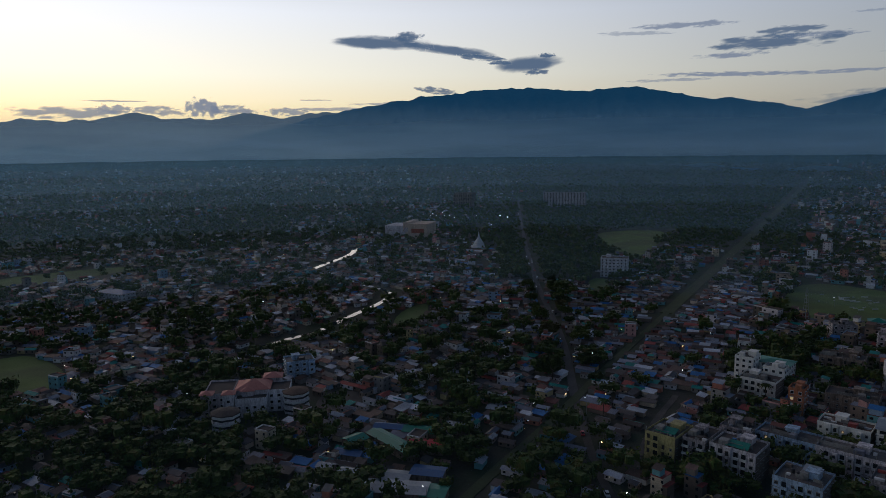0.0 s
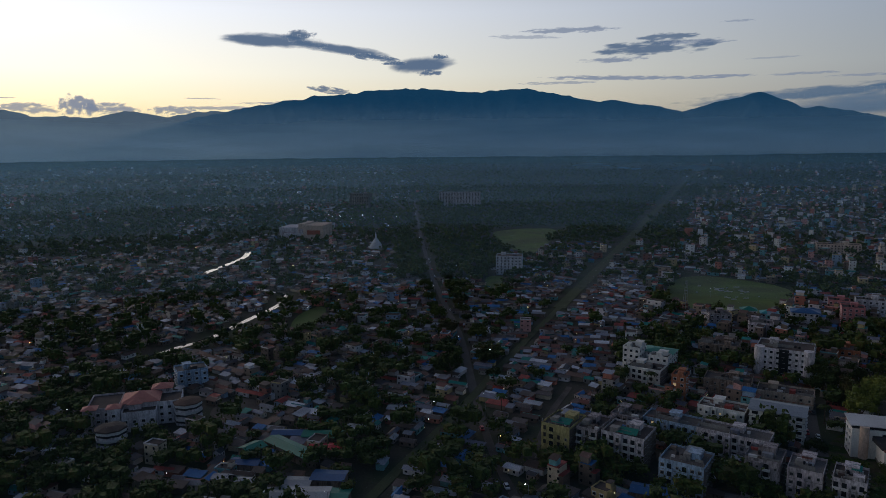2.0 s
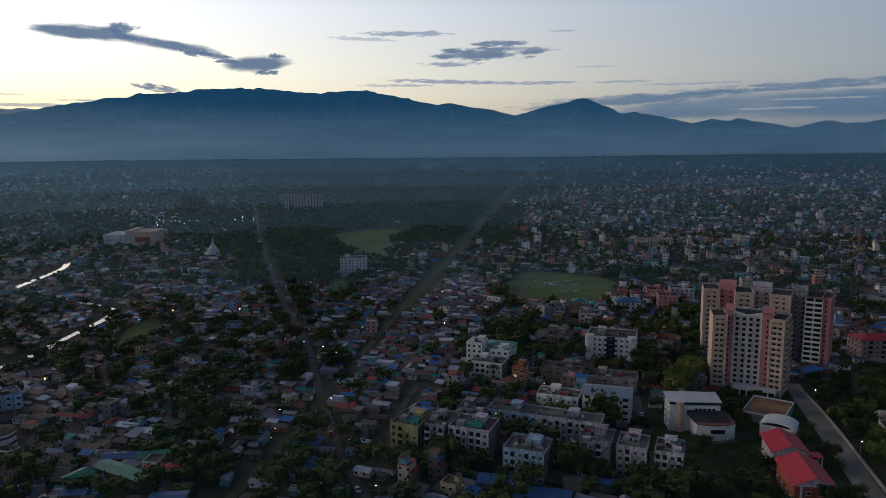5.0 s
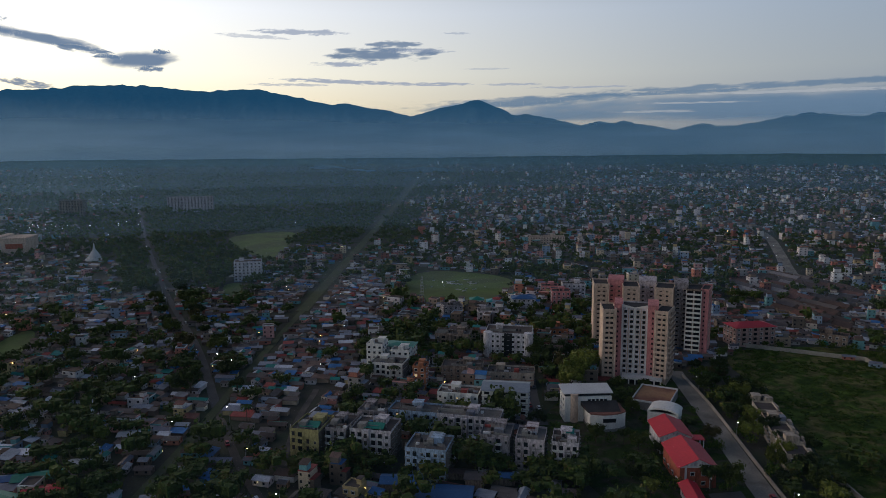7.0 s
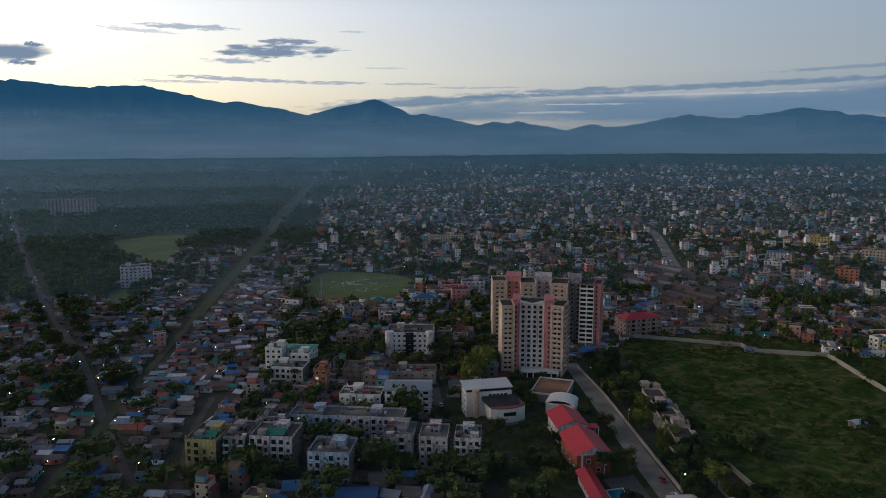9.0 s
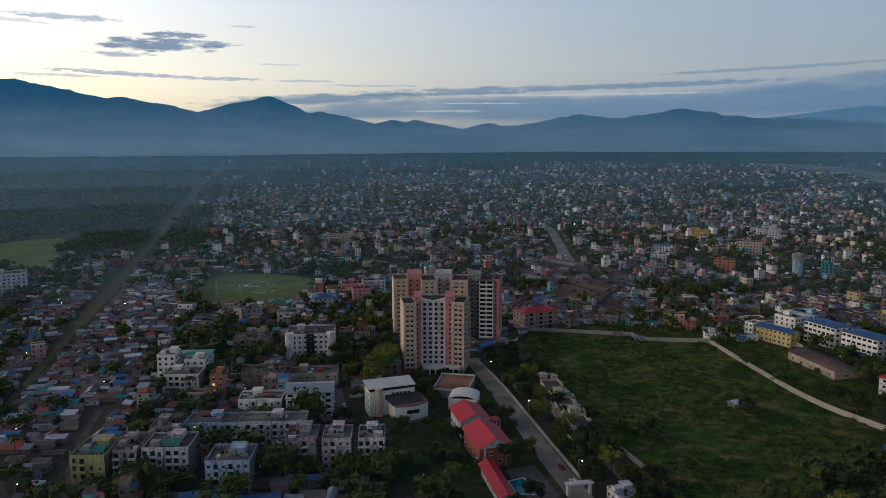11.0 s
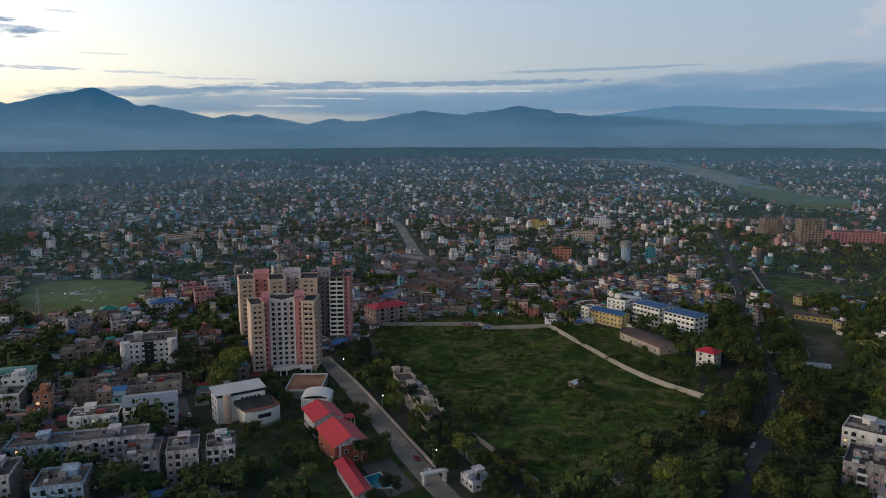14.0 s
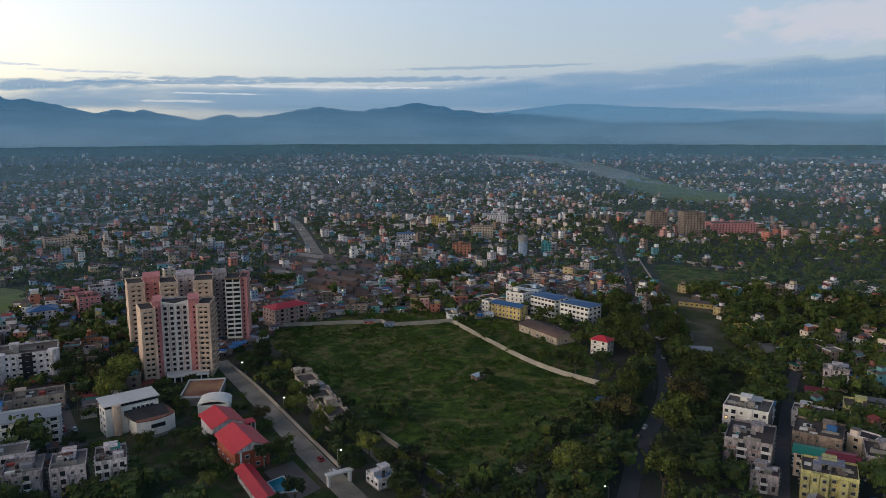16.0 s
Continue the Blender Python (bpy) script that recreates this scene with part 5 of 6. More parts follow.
def red_hall(label, x, y, yaw, w, d, eave, rise, gable_face):
    """A hall whose ridge runs along local x."""
    ob = thing("red_roofed_hall", x, y, 0, yaw, label, "hall", "row of red-roofed halls")
    taken.append((x, y, max(w, d) * .5))
    s = Shape()
    s.box(0, 0, -.3, w, d, eave + .3)
    part("wall", s.mesh("wall", p_brick if gable_face else p_white), ob)
    s = Shape()
    s.gable(0, 0, eave, w, d, rise, 0, .9, .15)
    part("roof", s.mesh("roof", m_red_roof), ob, "bright red metal roof")
    for sgn in (-1, 1):
        s = Shape()
        s.gable_end(0, 0, eave, w + .1, d, rise, sgn)
        part("gable", s.mesh("gable", p_white), ob, "white plastered gable")
    for sgn in (-1, 1):
        s = Shape()
        s.box(0, 0, 0, d + .6, .3, .5)
        part("gable_beam", s.mesh("gable_beam", m_white), ob, "", pose(sgn * (w / 2 + .1), 0, eave - .4, 0, 0, 90))
        for j in (-.34, .34):
            s = Shape()
            s.box(0, 0, -.3, .6, .6, eave)
            part("column", s.mesh("column", m_white), ob, "", pose(sgn * (w / 2 + .25), j * d, 0))
        for j in (-.15, .15):
            for k in range(2 if eave > 6 else 1):
                part("window", window_of("plain"), ob, "", pose(sgn * w / 2, j * d, 1.2 + 3.4 * k, 0, 0, 90 * sgn))
    for i in range(4):
        for sgn in (-1, 1):
            part("window", window_of("plain"), ob, "", pose((i - 1.5) * w / 4, sgn * d / 2, 1.5, 0, 0, 0 if sgn < 0 else 180))
    return ob


red_hall("long hall with bright red metal roof", 214.0, 192.8, 58.7, 16.4, 12.2, 7.5, 2.5, False)
red_hall("largest hall with bright red roof and white gable", 200.0, 170.7, 59, 20.2, 13, 8.0, 3.0, True)
red_hall("low narrow hall with red roof beside the pool", 180.6, 149.6, 56, 26, 4.8, 4.2, 1.1, False)
porch = thing("porch_roof", 217, 183.2, 0, 58.7, "small red porch roof on posts", "porch")
s = Shape()
s.box(0, 0, 6.2, 5, 7, .3)
part("roof", s.mesh("roof", m_red_roof), porch)
for i in (-2.1, 2.1):
    for j in (-3.1, 3.1):
        s = Shape()
        s.box(i, j, -.3, .35, .35, 6.5)
        part("post", s.mesh("post", m_white), porch)

sheet("pavement_pool_deck", [(194.5, 157), (206, 152.5), (192.5, 131), (181, 134)], .1, m_road, "grey paved pool terrace", "terrace", 0)
pool = thing("swimming_pool", 188, 144.5, 0, 57, "turquoise swimming pool with pale rim", "swimming pool")
s = Shape()
for (x0, y0), (x1, y1) in (((-6.5, -3.2), (6.5, -3.2)), ((6.5, -3.2), (5.2, 3.2)), ((5.2, 3.2), (-4, 3.2)), ((-4, 3.2), (-6.5, -3.2))):
    L = math.hypot(x1 - x0, y1 - y0)
    s.box((x0 + x1) / 2, (y0 + y1) / 2, .05, L + .5, .5, .35, math.degrees(math.atan2(y1 - y0, x1 - x0)))
part("rim", s.mesh("rim", m_white), pool)
s = Shape()
s.put([(-6.4, -3.1, .28), (6.4, -3.1, .28), (5.1, 3.1, .28), (-3.9, 3.1, .28)], [(0, 1, 2, 3)])
part("water", s.mesh("water", mat("pool_water", [(0.01, 0.15, 0.2), (0.015, 0.2, 0.27)], .15, .4, .2, bump=.02, spec=.5)), pool, "still turquoise water")

gate = thing("gate_arch", 198, 127, 0, -33, "white gate arch over a lane", "gate")
taken.append((198, 127, 4))
for sgn in (-1, 1):
    s = Shape()
    s.box(sgn * 4, 0, -.3, .9, 1.6, 4.3)
    part("pillar", s.mesh("pillar", m_white), gate)
s = Shape()
s.box(0, 0, 4.0, 10, 2.2, .7)
part("beam", s.mesh("beam", m_white), gate)

# ---- row houses along the lot ----
for i in range(6):
    u = i / 5
    block("row_house", "buff two-storey row house with open roof terrace", 277 - 36 * u - (i % 2) * .8, 197.5 - 42.5 * u + (i % 2) * .6, 49.5, 11.0, 8.5, 2, p_buff, cols=3, side=2, sh=2.9 + .35 * (i % 3 == 1), seed=60 + i, category="row house", sides=(0, 1, 2, 3), head=i % 2 == 0)

# ---- college of pink hip roofs by the lane ----
sch = thing("school_complex", -89, 319, 0, 8, "grey-white school with pink hip roofs and octagonal end pavilion", "school")
taken.append((-88, 322, 26))
for nm, x, y, w, d, h, roof, m in (("wing", -1, 2, 15, 14, 10.5, 3.0, p_lilac), ("wing", -16, 2, 13, 20, 9.6, 0, p_lilac), ("wing", 11, 1, 10, 14, 9.4, 0, p_white),
                                   ("wing", 7, 11, 8, 7, 11.8, 1.8, p_lilac), ("turret", -11, -8.6, 5, 5, 10.8, 1.4, p_white), ("wing", -1, -8, 14, 8, 8.0, 0, p_white),
                                   ("turret", -21, -6.5, 5, 5, 10.4, 1.3, p_lilac), ("turret", -3, -5, 5, 4, 10.6, 1.2, p_lilac)):
    s = Shape()
    s.box(x, y, -.3, w, d, h + .3)
    b = part(nm, s.mesh(nm, m), sch)
    s = Shape()
    if roof:
        s.hip(x, y, h, w, d, roof, 0, .7)
        part("roof", s.mesh("roof", mat("pink_tile", (0.5, 0.2, 0.16), .7, .6, .25)), b, "pink tiled hip roof")
    else:
        s.ring(x, y, h, w, d, .9, .25)
        part("parapet", s.mesh("parapet", m), b)
        s = Shape()
        s.box(x, y, h, w - .6, d - .6, .1)
        part("roof_slab", s.mesh("roof_slab", m_slab), b)
    for k in range(int(h / 3)):
        for i in range(max(1, int(w / 3.2))):
            part("window", window_of("plain"), b, "", pose(x - w / 2 + (i + .5) * w / max(1, int(w / 3.2)), y - d / 2, 1.0 + 3 * k))


def pavilion(x, y, label):
    ob = thing("octagonal_pavilion", x, y, 0, 0, label, "pavilion", "octagonal school pavilions")
    taken.append((x, y, 7))
    s = Shape()
    s.tube(0, 0, -.3, 6, 6, 9.6, 8)
    part("wall", s.mesh("wall", p_white), ob)
    for k in range(3):
        s = Shape()
        s.tube(0, 0, 2.2 + 3 * k, 6.25, 6.25, .9, 8)
        part("balcony_band", s.mesh("balcony_band", m_white), ob)
        s = Shape()
        s.tube(0, 0, 1.1 + 3 * k, 6.06, 6.06, .85, 8)
        part("window_band", s.mesh("window_band", m_pane), ob)
    s = Shape()
    s.tube(0, 0, 9.3, 6.5, 6.3, .5, 8).tube(0, 0, 9.8, 6.0, 2.0, .9, 8)
    part("roof", s.mesh("roof", m_slab), ob)
    return ob


pavilion(-94, 288.5, "grey-white octagonal pavilion of three storeys")
pavilion(-69.5, 315, "grey-white octagonal pavilion of three storeys")


# ---- market sheds ----
def shed(label, x, y, yaw, w, d, h, roof_mat, rise=1.2):
    ob = thing("market_shed", x, y, 0, yaw, label, "shed", "sheds of the market")
    k = max(1, round(w / d))
    for i in range(k):
        t = ((i + .5) / k - .5) * w
        taken.append((x + t * math.cos(radians(yaw)), y + t * math.sin(radians(yaw)), d * .5))
    s = Shape()
    s.box(0, 0, -.3, w, d, h + .3)
    part("wall", s.mesh("wall", p_brown), ob)
    s = Shape()
    s.gable(0, 0, h, w, d, rise, 0, .6, .1)
    part("roof", s.mesh("roof", roof_mat), ob)
    for sgn in (-1, 1):
        s = Shape()
        s.gable_end(0, 0, h, w, d, rise, sgn)
        part("gable", s.mesh("gable", p_brown), ob)
    return ob


for lab, x, y, yaw, w, d, h, m, ri in (
        ("open shed with bright red tin roof", -7.5, 268, -9, 13.5, 5.6, 4.2, m_red_roof, .5), ("shed with blue tin roof", -6.5, 243, -14, 11.5, 7.5, 4, m_blue_roof, .5),
        ("long shed with green tin roof", -22, 271.5, -50, 25, 6.5, 3.8, m_green_roof, .9), ("shed with green tin roof", -9.5, 282, -14, 15.5, 7, 3.8, m_green_roof, 1.0),
        ("shed with green tin roof", -37, 273, 45, 8, 7, 4, m_green_roof, 1.0), ("long shed with blue tin roof", -24, 287, -12, 12, 5.5, 3.4, m_blue_roof, .8),
        ("wide workshop with grey tin roof", -18.5, 231.5, -8, 24, 9, 3.8, m_grey_roof, .6), ("shed with grey tin roof", -17.5, 241, -14, 9, 7, 3.4, m_grey_roof, .6),
        ("shed with blue and rusty roof", -38, 262, -18, 11, 5, 3, m_blue_roof, .6), ("shed with grey tin roof", 6, 287, -20, 11, 6, 3.4, m_grey_roof, .7),
        ("shed with green tin roof", -4, 229, -14, 8, 9, 3.4, m_green_roof, .5), ("small shed with grey tin roof", -45, 251, -20, 6, 4, 2.8, m_grey_roof, .6),
        ("small shed with pale tin roof", -36, 246, -20, 7, 4.5, 2.8, m_grey_roof, .6), ("shed with grey tin roof", 24, 308, -24, 9, 6, 3.2, m_grey_roof, .7),
        ("shed with long blue tin roof", 102.6, 212.6, -32, 14.2, 7, 4.4, m_blue_roof, .9),
        ("flat workshop with faded blue roof", 111, 199, -36, 21, 9.5, 3.6, m_blue_roof, .4), ("small shed with blue roof", 137, 199.5, -36, 8.5, 4, 3.2, m_blue_roof, .5),
        ("brown shed with rusty roof", 126.5, 202, -38, 6.5, 6, 4.4, m_tin, .5), ("row of low grey sheds behind a yard", 124, 212, -40, 15, 3.6, 2.8, m_rust, .5)):
    shed(lab, x, y, yaw, w, d, h, m, ri)
mr = random.Random(5)
m_shed = mat("market_roofing", [(0.09, 0.05, 0.04), (0.06, 0.042, 0.038), (0.11, 0.095, 0.09), (0.075, 0.068, 0.072), (0.13, 0.065, 0.05), (0.075, 0.05, 0.042), (0.2, 0.19, 0.2), (0.055, 0.046, 0.044)], .7, .6, .5, "object")
for x, y0, y1 in [(458 + 11.5 * k, min(306 + 24 * k, 400 + 2 * k), 258 + 5.5 * k) for k in range(13)]:
    y = y0
    while y > y1 + 12:
        L = min(mr.uniform(14, 38), y - y1)
        shed("long low market shed with rusty tin roof", x + (y0 - y) * -.17 + mr.uniform(-1.5, 1.5), y - L / 2, -100 + mr.uniform(-3, 3), L, mr.uniform(4.8, 6.4), mr.uniform(2.6, 3.8), m_shed, 1.7)
        y -= L + mr.uniform(2, 6)

# ---- landmarks far off ----
stupa = thing("white_stupa", 42.8, 858.6, 0, 0, "white stepped stupa monument", "monument")
taken.append((42.8, 858.6, 14))
z = 0
for r0, r1, h in ((10, 9.4, 1.8), (7.6, 7.2, 2), (5.8, 5.8, 2.2), (5.2, 3.2, 3.4), (3.2, 1.6, 2.0), (1.6, 1.4, 1.5), (1.2, .2, 6.5)):
    s = Shape()
    s.tube(0, 0, z, r0, r1, h, 20)
    part("tier", s.mesh("tier", m_white), stupa)
    z += h
mall = thing("shopping_mall", -45.6, 978, 0, -18, "white and brick red shopping mall", "mall")
taken.append((-45, 978, 38))
for x, w, h, m in ((-18, 26, 16, p_white), (0, 8, 21, p_cream), (17, 26, 19, p_cream), (-12, 22, 8, p_white)):
    s = Shape()
    s.box(x, -6 if h == 8 else 0, -.3, w, 40, h + .3)
    b = part("hall", s.mesh("hall", m), mall)
    s = Shape()
    s.box(x, (-6 if h == 8 else 0) - 20.05, h * .35, w * .7, .2, h * .3)
    part("glass_front", s.mesh("glass_front", p_brick if x > 10 else p_lilac), b)
wt = thing("water_tower", 690, 214, 0, 0, "pale blue round water tower", "water tower")
taken.append((690, 214, 8))
s = Shape()
s.tube(0, 0, -.3, 4.6, 4.6, 16, 18)
part("shaft", s.mesh("shaft", p_blue), wt)
s = Shape()
s.tube(0, 0, 15.7, 5.6, 5.6, 5.5, 18).tube(0, 0, 21.2, 5.6, 1.0, 1.4, 18)
part("tank", s.mesh("tank", m_concrete), wt)
for lab, x, y, yaw, w, d, n, m in (("teal painted four-storey house", 710, 195, -72, 10, 10, 4, m_teal_roof), ("orange four-storey apartment house", 667, 273, -67, 19, 14, 4, p_orange),
                                   ("white apartment house in the town", 928, 326, -66, 28, 14, 5, p_white), ("white narrow house in the town", 658, 336, -68, 15, 12, 4, p_white),
                                   ("yellowish apartment house in the town", 860, 384, -66, 20, 12, 5, p_yellow), ("brown shop house behind the wall", 416, 249, -66, 15, 9, 2, p_brown),
                                   ("pink house with white bands", 339, 418.6, -32, 13.7, 12, 4, p_pink), ("white house with teal edge", 367, 437, -34, 18, 12, 4, p_white),
                                   ("long white building with flat roof", 538, 693, -30, 43, 14, 4, p_cream), ("grey apartment house near a field", 249, 430, -16, 14, 11, 3, p_grey),
                                   ("white and grey house near a field", 262, 402, -30, 14, 11, 3, p_lilac), ("white block beside the yellow house", 318, -66, -92, 14, 12, 3, p_white)):
    block("apartment_house", lab, x, y, yaw, w, d, n, m, cols=max(3, int(w / 3.3)), side=3, seed=int(x), category="apartment house")
for lab, x, y, yaw, w, d, m in (("house with teal hip roof", 290, 436, -30, 11, 9, m_teal_roof), ("house with green hip roof", 282, 448, -25, 10, 9, m_green_roof), ("house with blue hip roof", 322, 436, -30, 10, 9, m_blue_roof)):
    block("house", lab, x, y, yaw, w, d, 2, p_white, roof="hip", roof_mat=m, cols=3, side=2)
hut = thing("field_hut", 319.6, 121.7, 0, -20, "small hut with pale blue tin roof in the lot", "hut")
s = Shape()
s.box(0, 0, -.3, 6, 4, 2.7)
part("wall", s.mesh("wall", p_brown), hut)
s = Shape()
s.gable(0, 0, 2.4, 6, 4, .7, 0, .5, .08)
part("roof", s.mesh("roof", mat("pale_blue_tin", (0.5, 0.62, 0.72), .5, .8, .2)), hut)


# ---- houses and trees that fill the town ----
def house_template(style, storeys, windows=True):
    """A unit house, one wide, one deep, one high to the eaves. Material 0 wall, 1 roof, 2 window. Styles: plain, flat, head, step, gable, shed."""
    s = Shape()
    if style == "step":
        s.box(-.14, 0, -.05, .72, 1, 1.05, 0, 0).box(.36, -.06, -.05, .28, .84, .05 + max(.45, (storeys - 1) / storeys), 0, 0)
        s.box(.36, -.06, max(.45, (storeys - 1) / storeys), .31, .9, .03, 0, 1)
        s.box(-.14, 0, 1, .76, 1.05, .03, 0, 1)
        s.put([(-.5, -.5, 1.3), (.1, -.5, 1.3), (.1, .1, 1.42), (-.5, .1, 1.42)], [(0, 1, 2, 3)], 1)
        s.box(-.2, -.2, 1, .5, .5, .3, 0, 0)
    else:
        s.box(0, 0, -.05, 1, 1, 1.05, 0, 0)
    if style == "gable":
        s.put([(-.56, -.6, .95), (.56, -.6, .95), (.56, 0, 1.34), (-.56, 0, 1.34)], [(0, 1, 2, 3)], 1)
        s.put([(-.56, 0, 1.34), (.56, 0, 1.34), (.56, .6, .95), (-.56, .6, .95)], [(0, 1, 2, 3)], 1)
        s.put([(-.5, -.5, 1), (-.5, 0, 1.3), (-.5, .5, 1), (-.5, 0, 1)], [(3, 2, 1, 0)], 0)
        s.put([(.5, -.5, 1), (.5, 0, 1.3), (.5, .5, 1), (.5, 0, 1)], [(0, 1, 2, 3)], 0)
    elif style == "shed":
        s.put([(-.55, -.62, .98), (.55, -.62, .98), (.55, .58, 1.3), (-.55, .58, 1.3), (-.55, -.62, 1.03), (.55, -.62, 1.03), (.55, .58, 1.35), (-.55, .58, 1.35)],
              [(0, 3, 2, 1), (4, 5, 6, 7), (0, 1, 5, 4), (2, 3, 7, 6), (1, 2, 6, 5), (3, 0, 4, 7)], 1)
        s.put([(-.5, .5, 1), (.5, .5, 1), (.5, .5, 1.28), (-.5, .5, 1.28)], [(3, 2, 1, 0)], 0)
    elif style == "plain":
        s.box(0, 0, 1.0, 1.06, 1.06, .04, 0, 1)
    elif style in ("flat", "head"):
        s.box(0, 0, 1.0, .96, .96, .01, 0, 1)
        for x, y, w, d in ((0, -.49, 1.02, .03), (0, .49, 1.02, .03), (-.49, 0, .03, 1), (.49, 0, .03, 1)):
            s.box(x, y, 1, w, d, .22 / storeys, 0, 0)
        if style == "head":
            s.box(.26, .24, 1, .3, .42, .75 / storeys, 0, 0).box(.26, .24, 1 + .75 / storeys, .36, .48, .05 / storeys, 0, 1)
            s.box(-.3, .1, 1, .12, .12, .35 / storeys, 0, 2)
    if windows and style != "shed":
        for k in range(storeys):
            z, z1 = (k + .36) / storeys, (k + .74) / storeys
            for i in (-.28, .26):
                p, q = i - .07, i + .07
                e = .508 if style != "step" else .51
                s.put([(p - .05, -e, z), (q - .05, -e, z), (q - .05, -e, z1), (p - .05, -e, z1)], [(0, 1, 2, 3)], 2)
                s.put([(q - .1, e, z), (p - .1, e, z), (p - .1, e, z1), (q - .1, e, z1)], [(0, 1, 2, 3)], 2)
                s.put([(-e, q, z), (-e, p, z), (-e, p, z1), (-e, q, z1)], [(0, 1, 2, 3)], 2)
                if style != "step":
                    s.put([(e, p, z), (e, q, z), (e, q, z1), (e, p, z1)], [(0, 1, 2, 3)], 2)
    return s


def zone(x, y):
    """Chance of a house and of a tree on a plot, and the share of tin roofs."""
    a, r = polar(x, y)
    a += 3.5 * noise.noise(Vector((x * .004, y * .004, 4.0))) + 2.0 * noise.noise(Vector((x * .02, y * .02, 4.0)))
    rail = 27.6 - 2400 / max(r, 300)          # compass angle of the railway at this distance
    if 5 < a < rail + 1 and r > 640 and not (a > 14 and r < 900):
        return (0.0, 1.0, 0.5)
    if 24 < a < 52 and r > 1750 + (a - 24) * 45:
        return (0.08, 0.9, 0.3)
    if 9 < a < 24 and r < 640:
        return (0.84, 0.12, 0.96) if r > 285 else (0.36, 0.42, 0.96)
    if 24 <= a < 50 and r < 330:
        return (0.5, 0.4, 1.0)
    if y < -24 and r < 430:
        return (0.34, 0.5, 0.5)
    if a >= 60 and r < 425:
        return (0.0, 0.75, 0.3)
    if (a >= 79 and r < 820) or (a >= 70 and r < 430):
        return (0.09, 0.72, 0.4)
    if a >= 62 and r < 820:
        return (0.52, 0.42, 0.75)
    if a >= 76:
        return (0.26, 0.7, 0.35)
    if a < 5:
        if r < 330:
            return (0.42, 0.42, 0.92)
        return (0.66, 0.27, 0.92) if r < 900 else (0.12, 0.8, 0.5)
    if 42 < a < 76 and 400 < r < 600:
        return (0.85, 0.12, 0.95)
    if r < 700 and a < 24:
        return (0.66, 0.28, 0.93)
    if a > 36 or r < 700:
        return (0.56 if r < 1500 else 0.42, 0.42 if r < 1500 else 0.56, 0.64)
    return (0.5, 0.48, 0.75)


rnd = random.Random(11)
# centre, radius and number of trees of each grove
GROVES = [(91, 239, 9, 7), (88, 251, 6, 3), (138, 213, 7, 5), (159, 185, 8, 5), (156, 258, 5, 2), (214, 141, 5, 3), (237, 145, 9, 7),
          (260, 137, 9, 6), (268, 209, 8, 5), (232, 181, 7, 5), (224, 165, 6, 4), (233, 280, 9, 5), (203, 215, 8, 4), (169, 187, 9, 6), (188, 182, 7, 4)]
GROVES += [(235, 240, 5, 2), (165, 338, 7, 4), (203, 275, 6, 3), (80, 380, 14, 9), (-136, 318, 26, 22), (-98, 269, 16, 10), (-119, 262, 18, 12),
           (-12, 286, 8, 3), (191, 409, 12, 7), (10, 260, 8, 3)]
houses, trees = [], []
SUB = [(170, 450, 6.2), (450, 560, 6.9), (560, 700, 7.6), (700, 1300, 9.6), (1300, 2100, 13), (2100, 3300, 21), (3300, 3560, 32)]
for r0, r1, cell in SUB:
    n = int(r1 / cell) + 1
    for i in range(-n, n + 1):
        for j in range(-n, n + 1):
            x, y = (i + rnd.uniform(-.28, .28)) * cell, (j + rnd.uniform(-.28, .28)) * cell
            r = math.hypot(x, y)
            if not r0 <= r < r1:
                continue
            a = math.degrees(math.atan2(x, y))
            if not -40 < a < 106:
                continue
            ph, pt, tin = zone(x, y)
            # patches of garden and patches of packed houses
            k = noise.noise(Vector((x * .012, y * .012, 2.0))) + (.9 if r > 500 else .3) * noise.noise(Vector((x * .0045, y * .0045, 6.0)))
            ph = max(0, min(1, ph + k * (.3 if a < 26 and r < 900 else .52))) if ph else 0.0
            u = rnd.random()
            if u < ph:
                if free(x, y, 1.9):
                    row = int(noise.noise(Vector((x * .006, y * .006, 9))) * 36)
                    yaw = radians(-36 + row + rnd.choice((0, 0, 0, 90)) + rnd.uniform(-4, 4))
                    far = (.92 if r > 700 else 1) + max(0, r - 1700) / 5200
                    if rnd.random() < tin:
                        style, st = rnd.choice(("gable", "gable", "gable", "shed", "shed")), 1
                        w, d, h = rnd.choice((rnd.uniform(4, 7), rnd.uniform(5, 8), rnd.uniform(7, 12))) * far, rnd.uniform(3.2, 4.8) * far, rnd.uniform(2.1, 2.8) * far ** .4
                    else:
                        style, st = rnd.choice(("flat", "head", "step", "step")), rnd.choice((1, 1, 2, 2, 3) if r < 620 or a < 24 else (1, 1, 1, 2, 2, 2, 3, 3, 4))
                        w, d, h = rnd.uniform(6, 11) * far, rnd.uniform(5, 7.5) * far, 2.9 * st * far ** .5
                    if tin > .9 and r < 640:
                        w, d, h = w * .82, d * .88, h * .92
                    houses.append((r, style, st, (x, y, ground_z(r), yaw, w, d, h)))
            elif u < ph + pt * (.82 if cell < 6.5 else 1) - max(0, k) * .3:
                if free(x, y, 5.0 if pt > .8 and r < 820 else 1.8):
                    k = rnd.choice((rnd.uniform(.55, 1.0), rnd.uniform(.6, 1.2), rnd.uniform(.9, 1.6))) * (1.25 if pt > .9 and r < 900 else 1.3 if pt > .8 and r < 820 else 1.1 if r < 620 else 1)
                    q = k * max(1, cell / 11)
                    trees.append((r, (x, y, ground_z(r), rnd.uniform(0, 6.28), q, q, k * rnd.uniform(.8, 1.25) * max(1, cell / 36))))
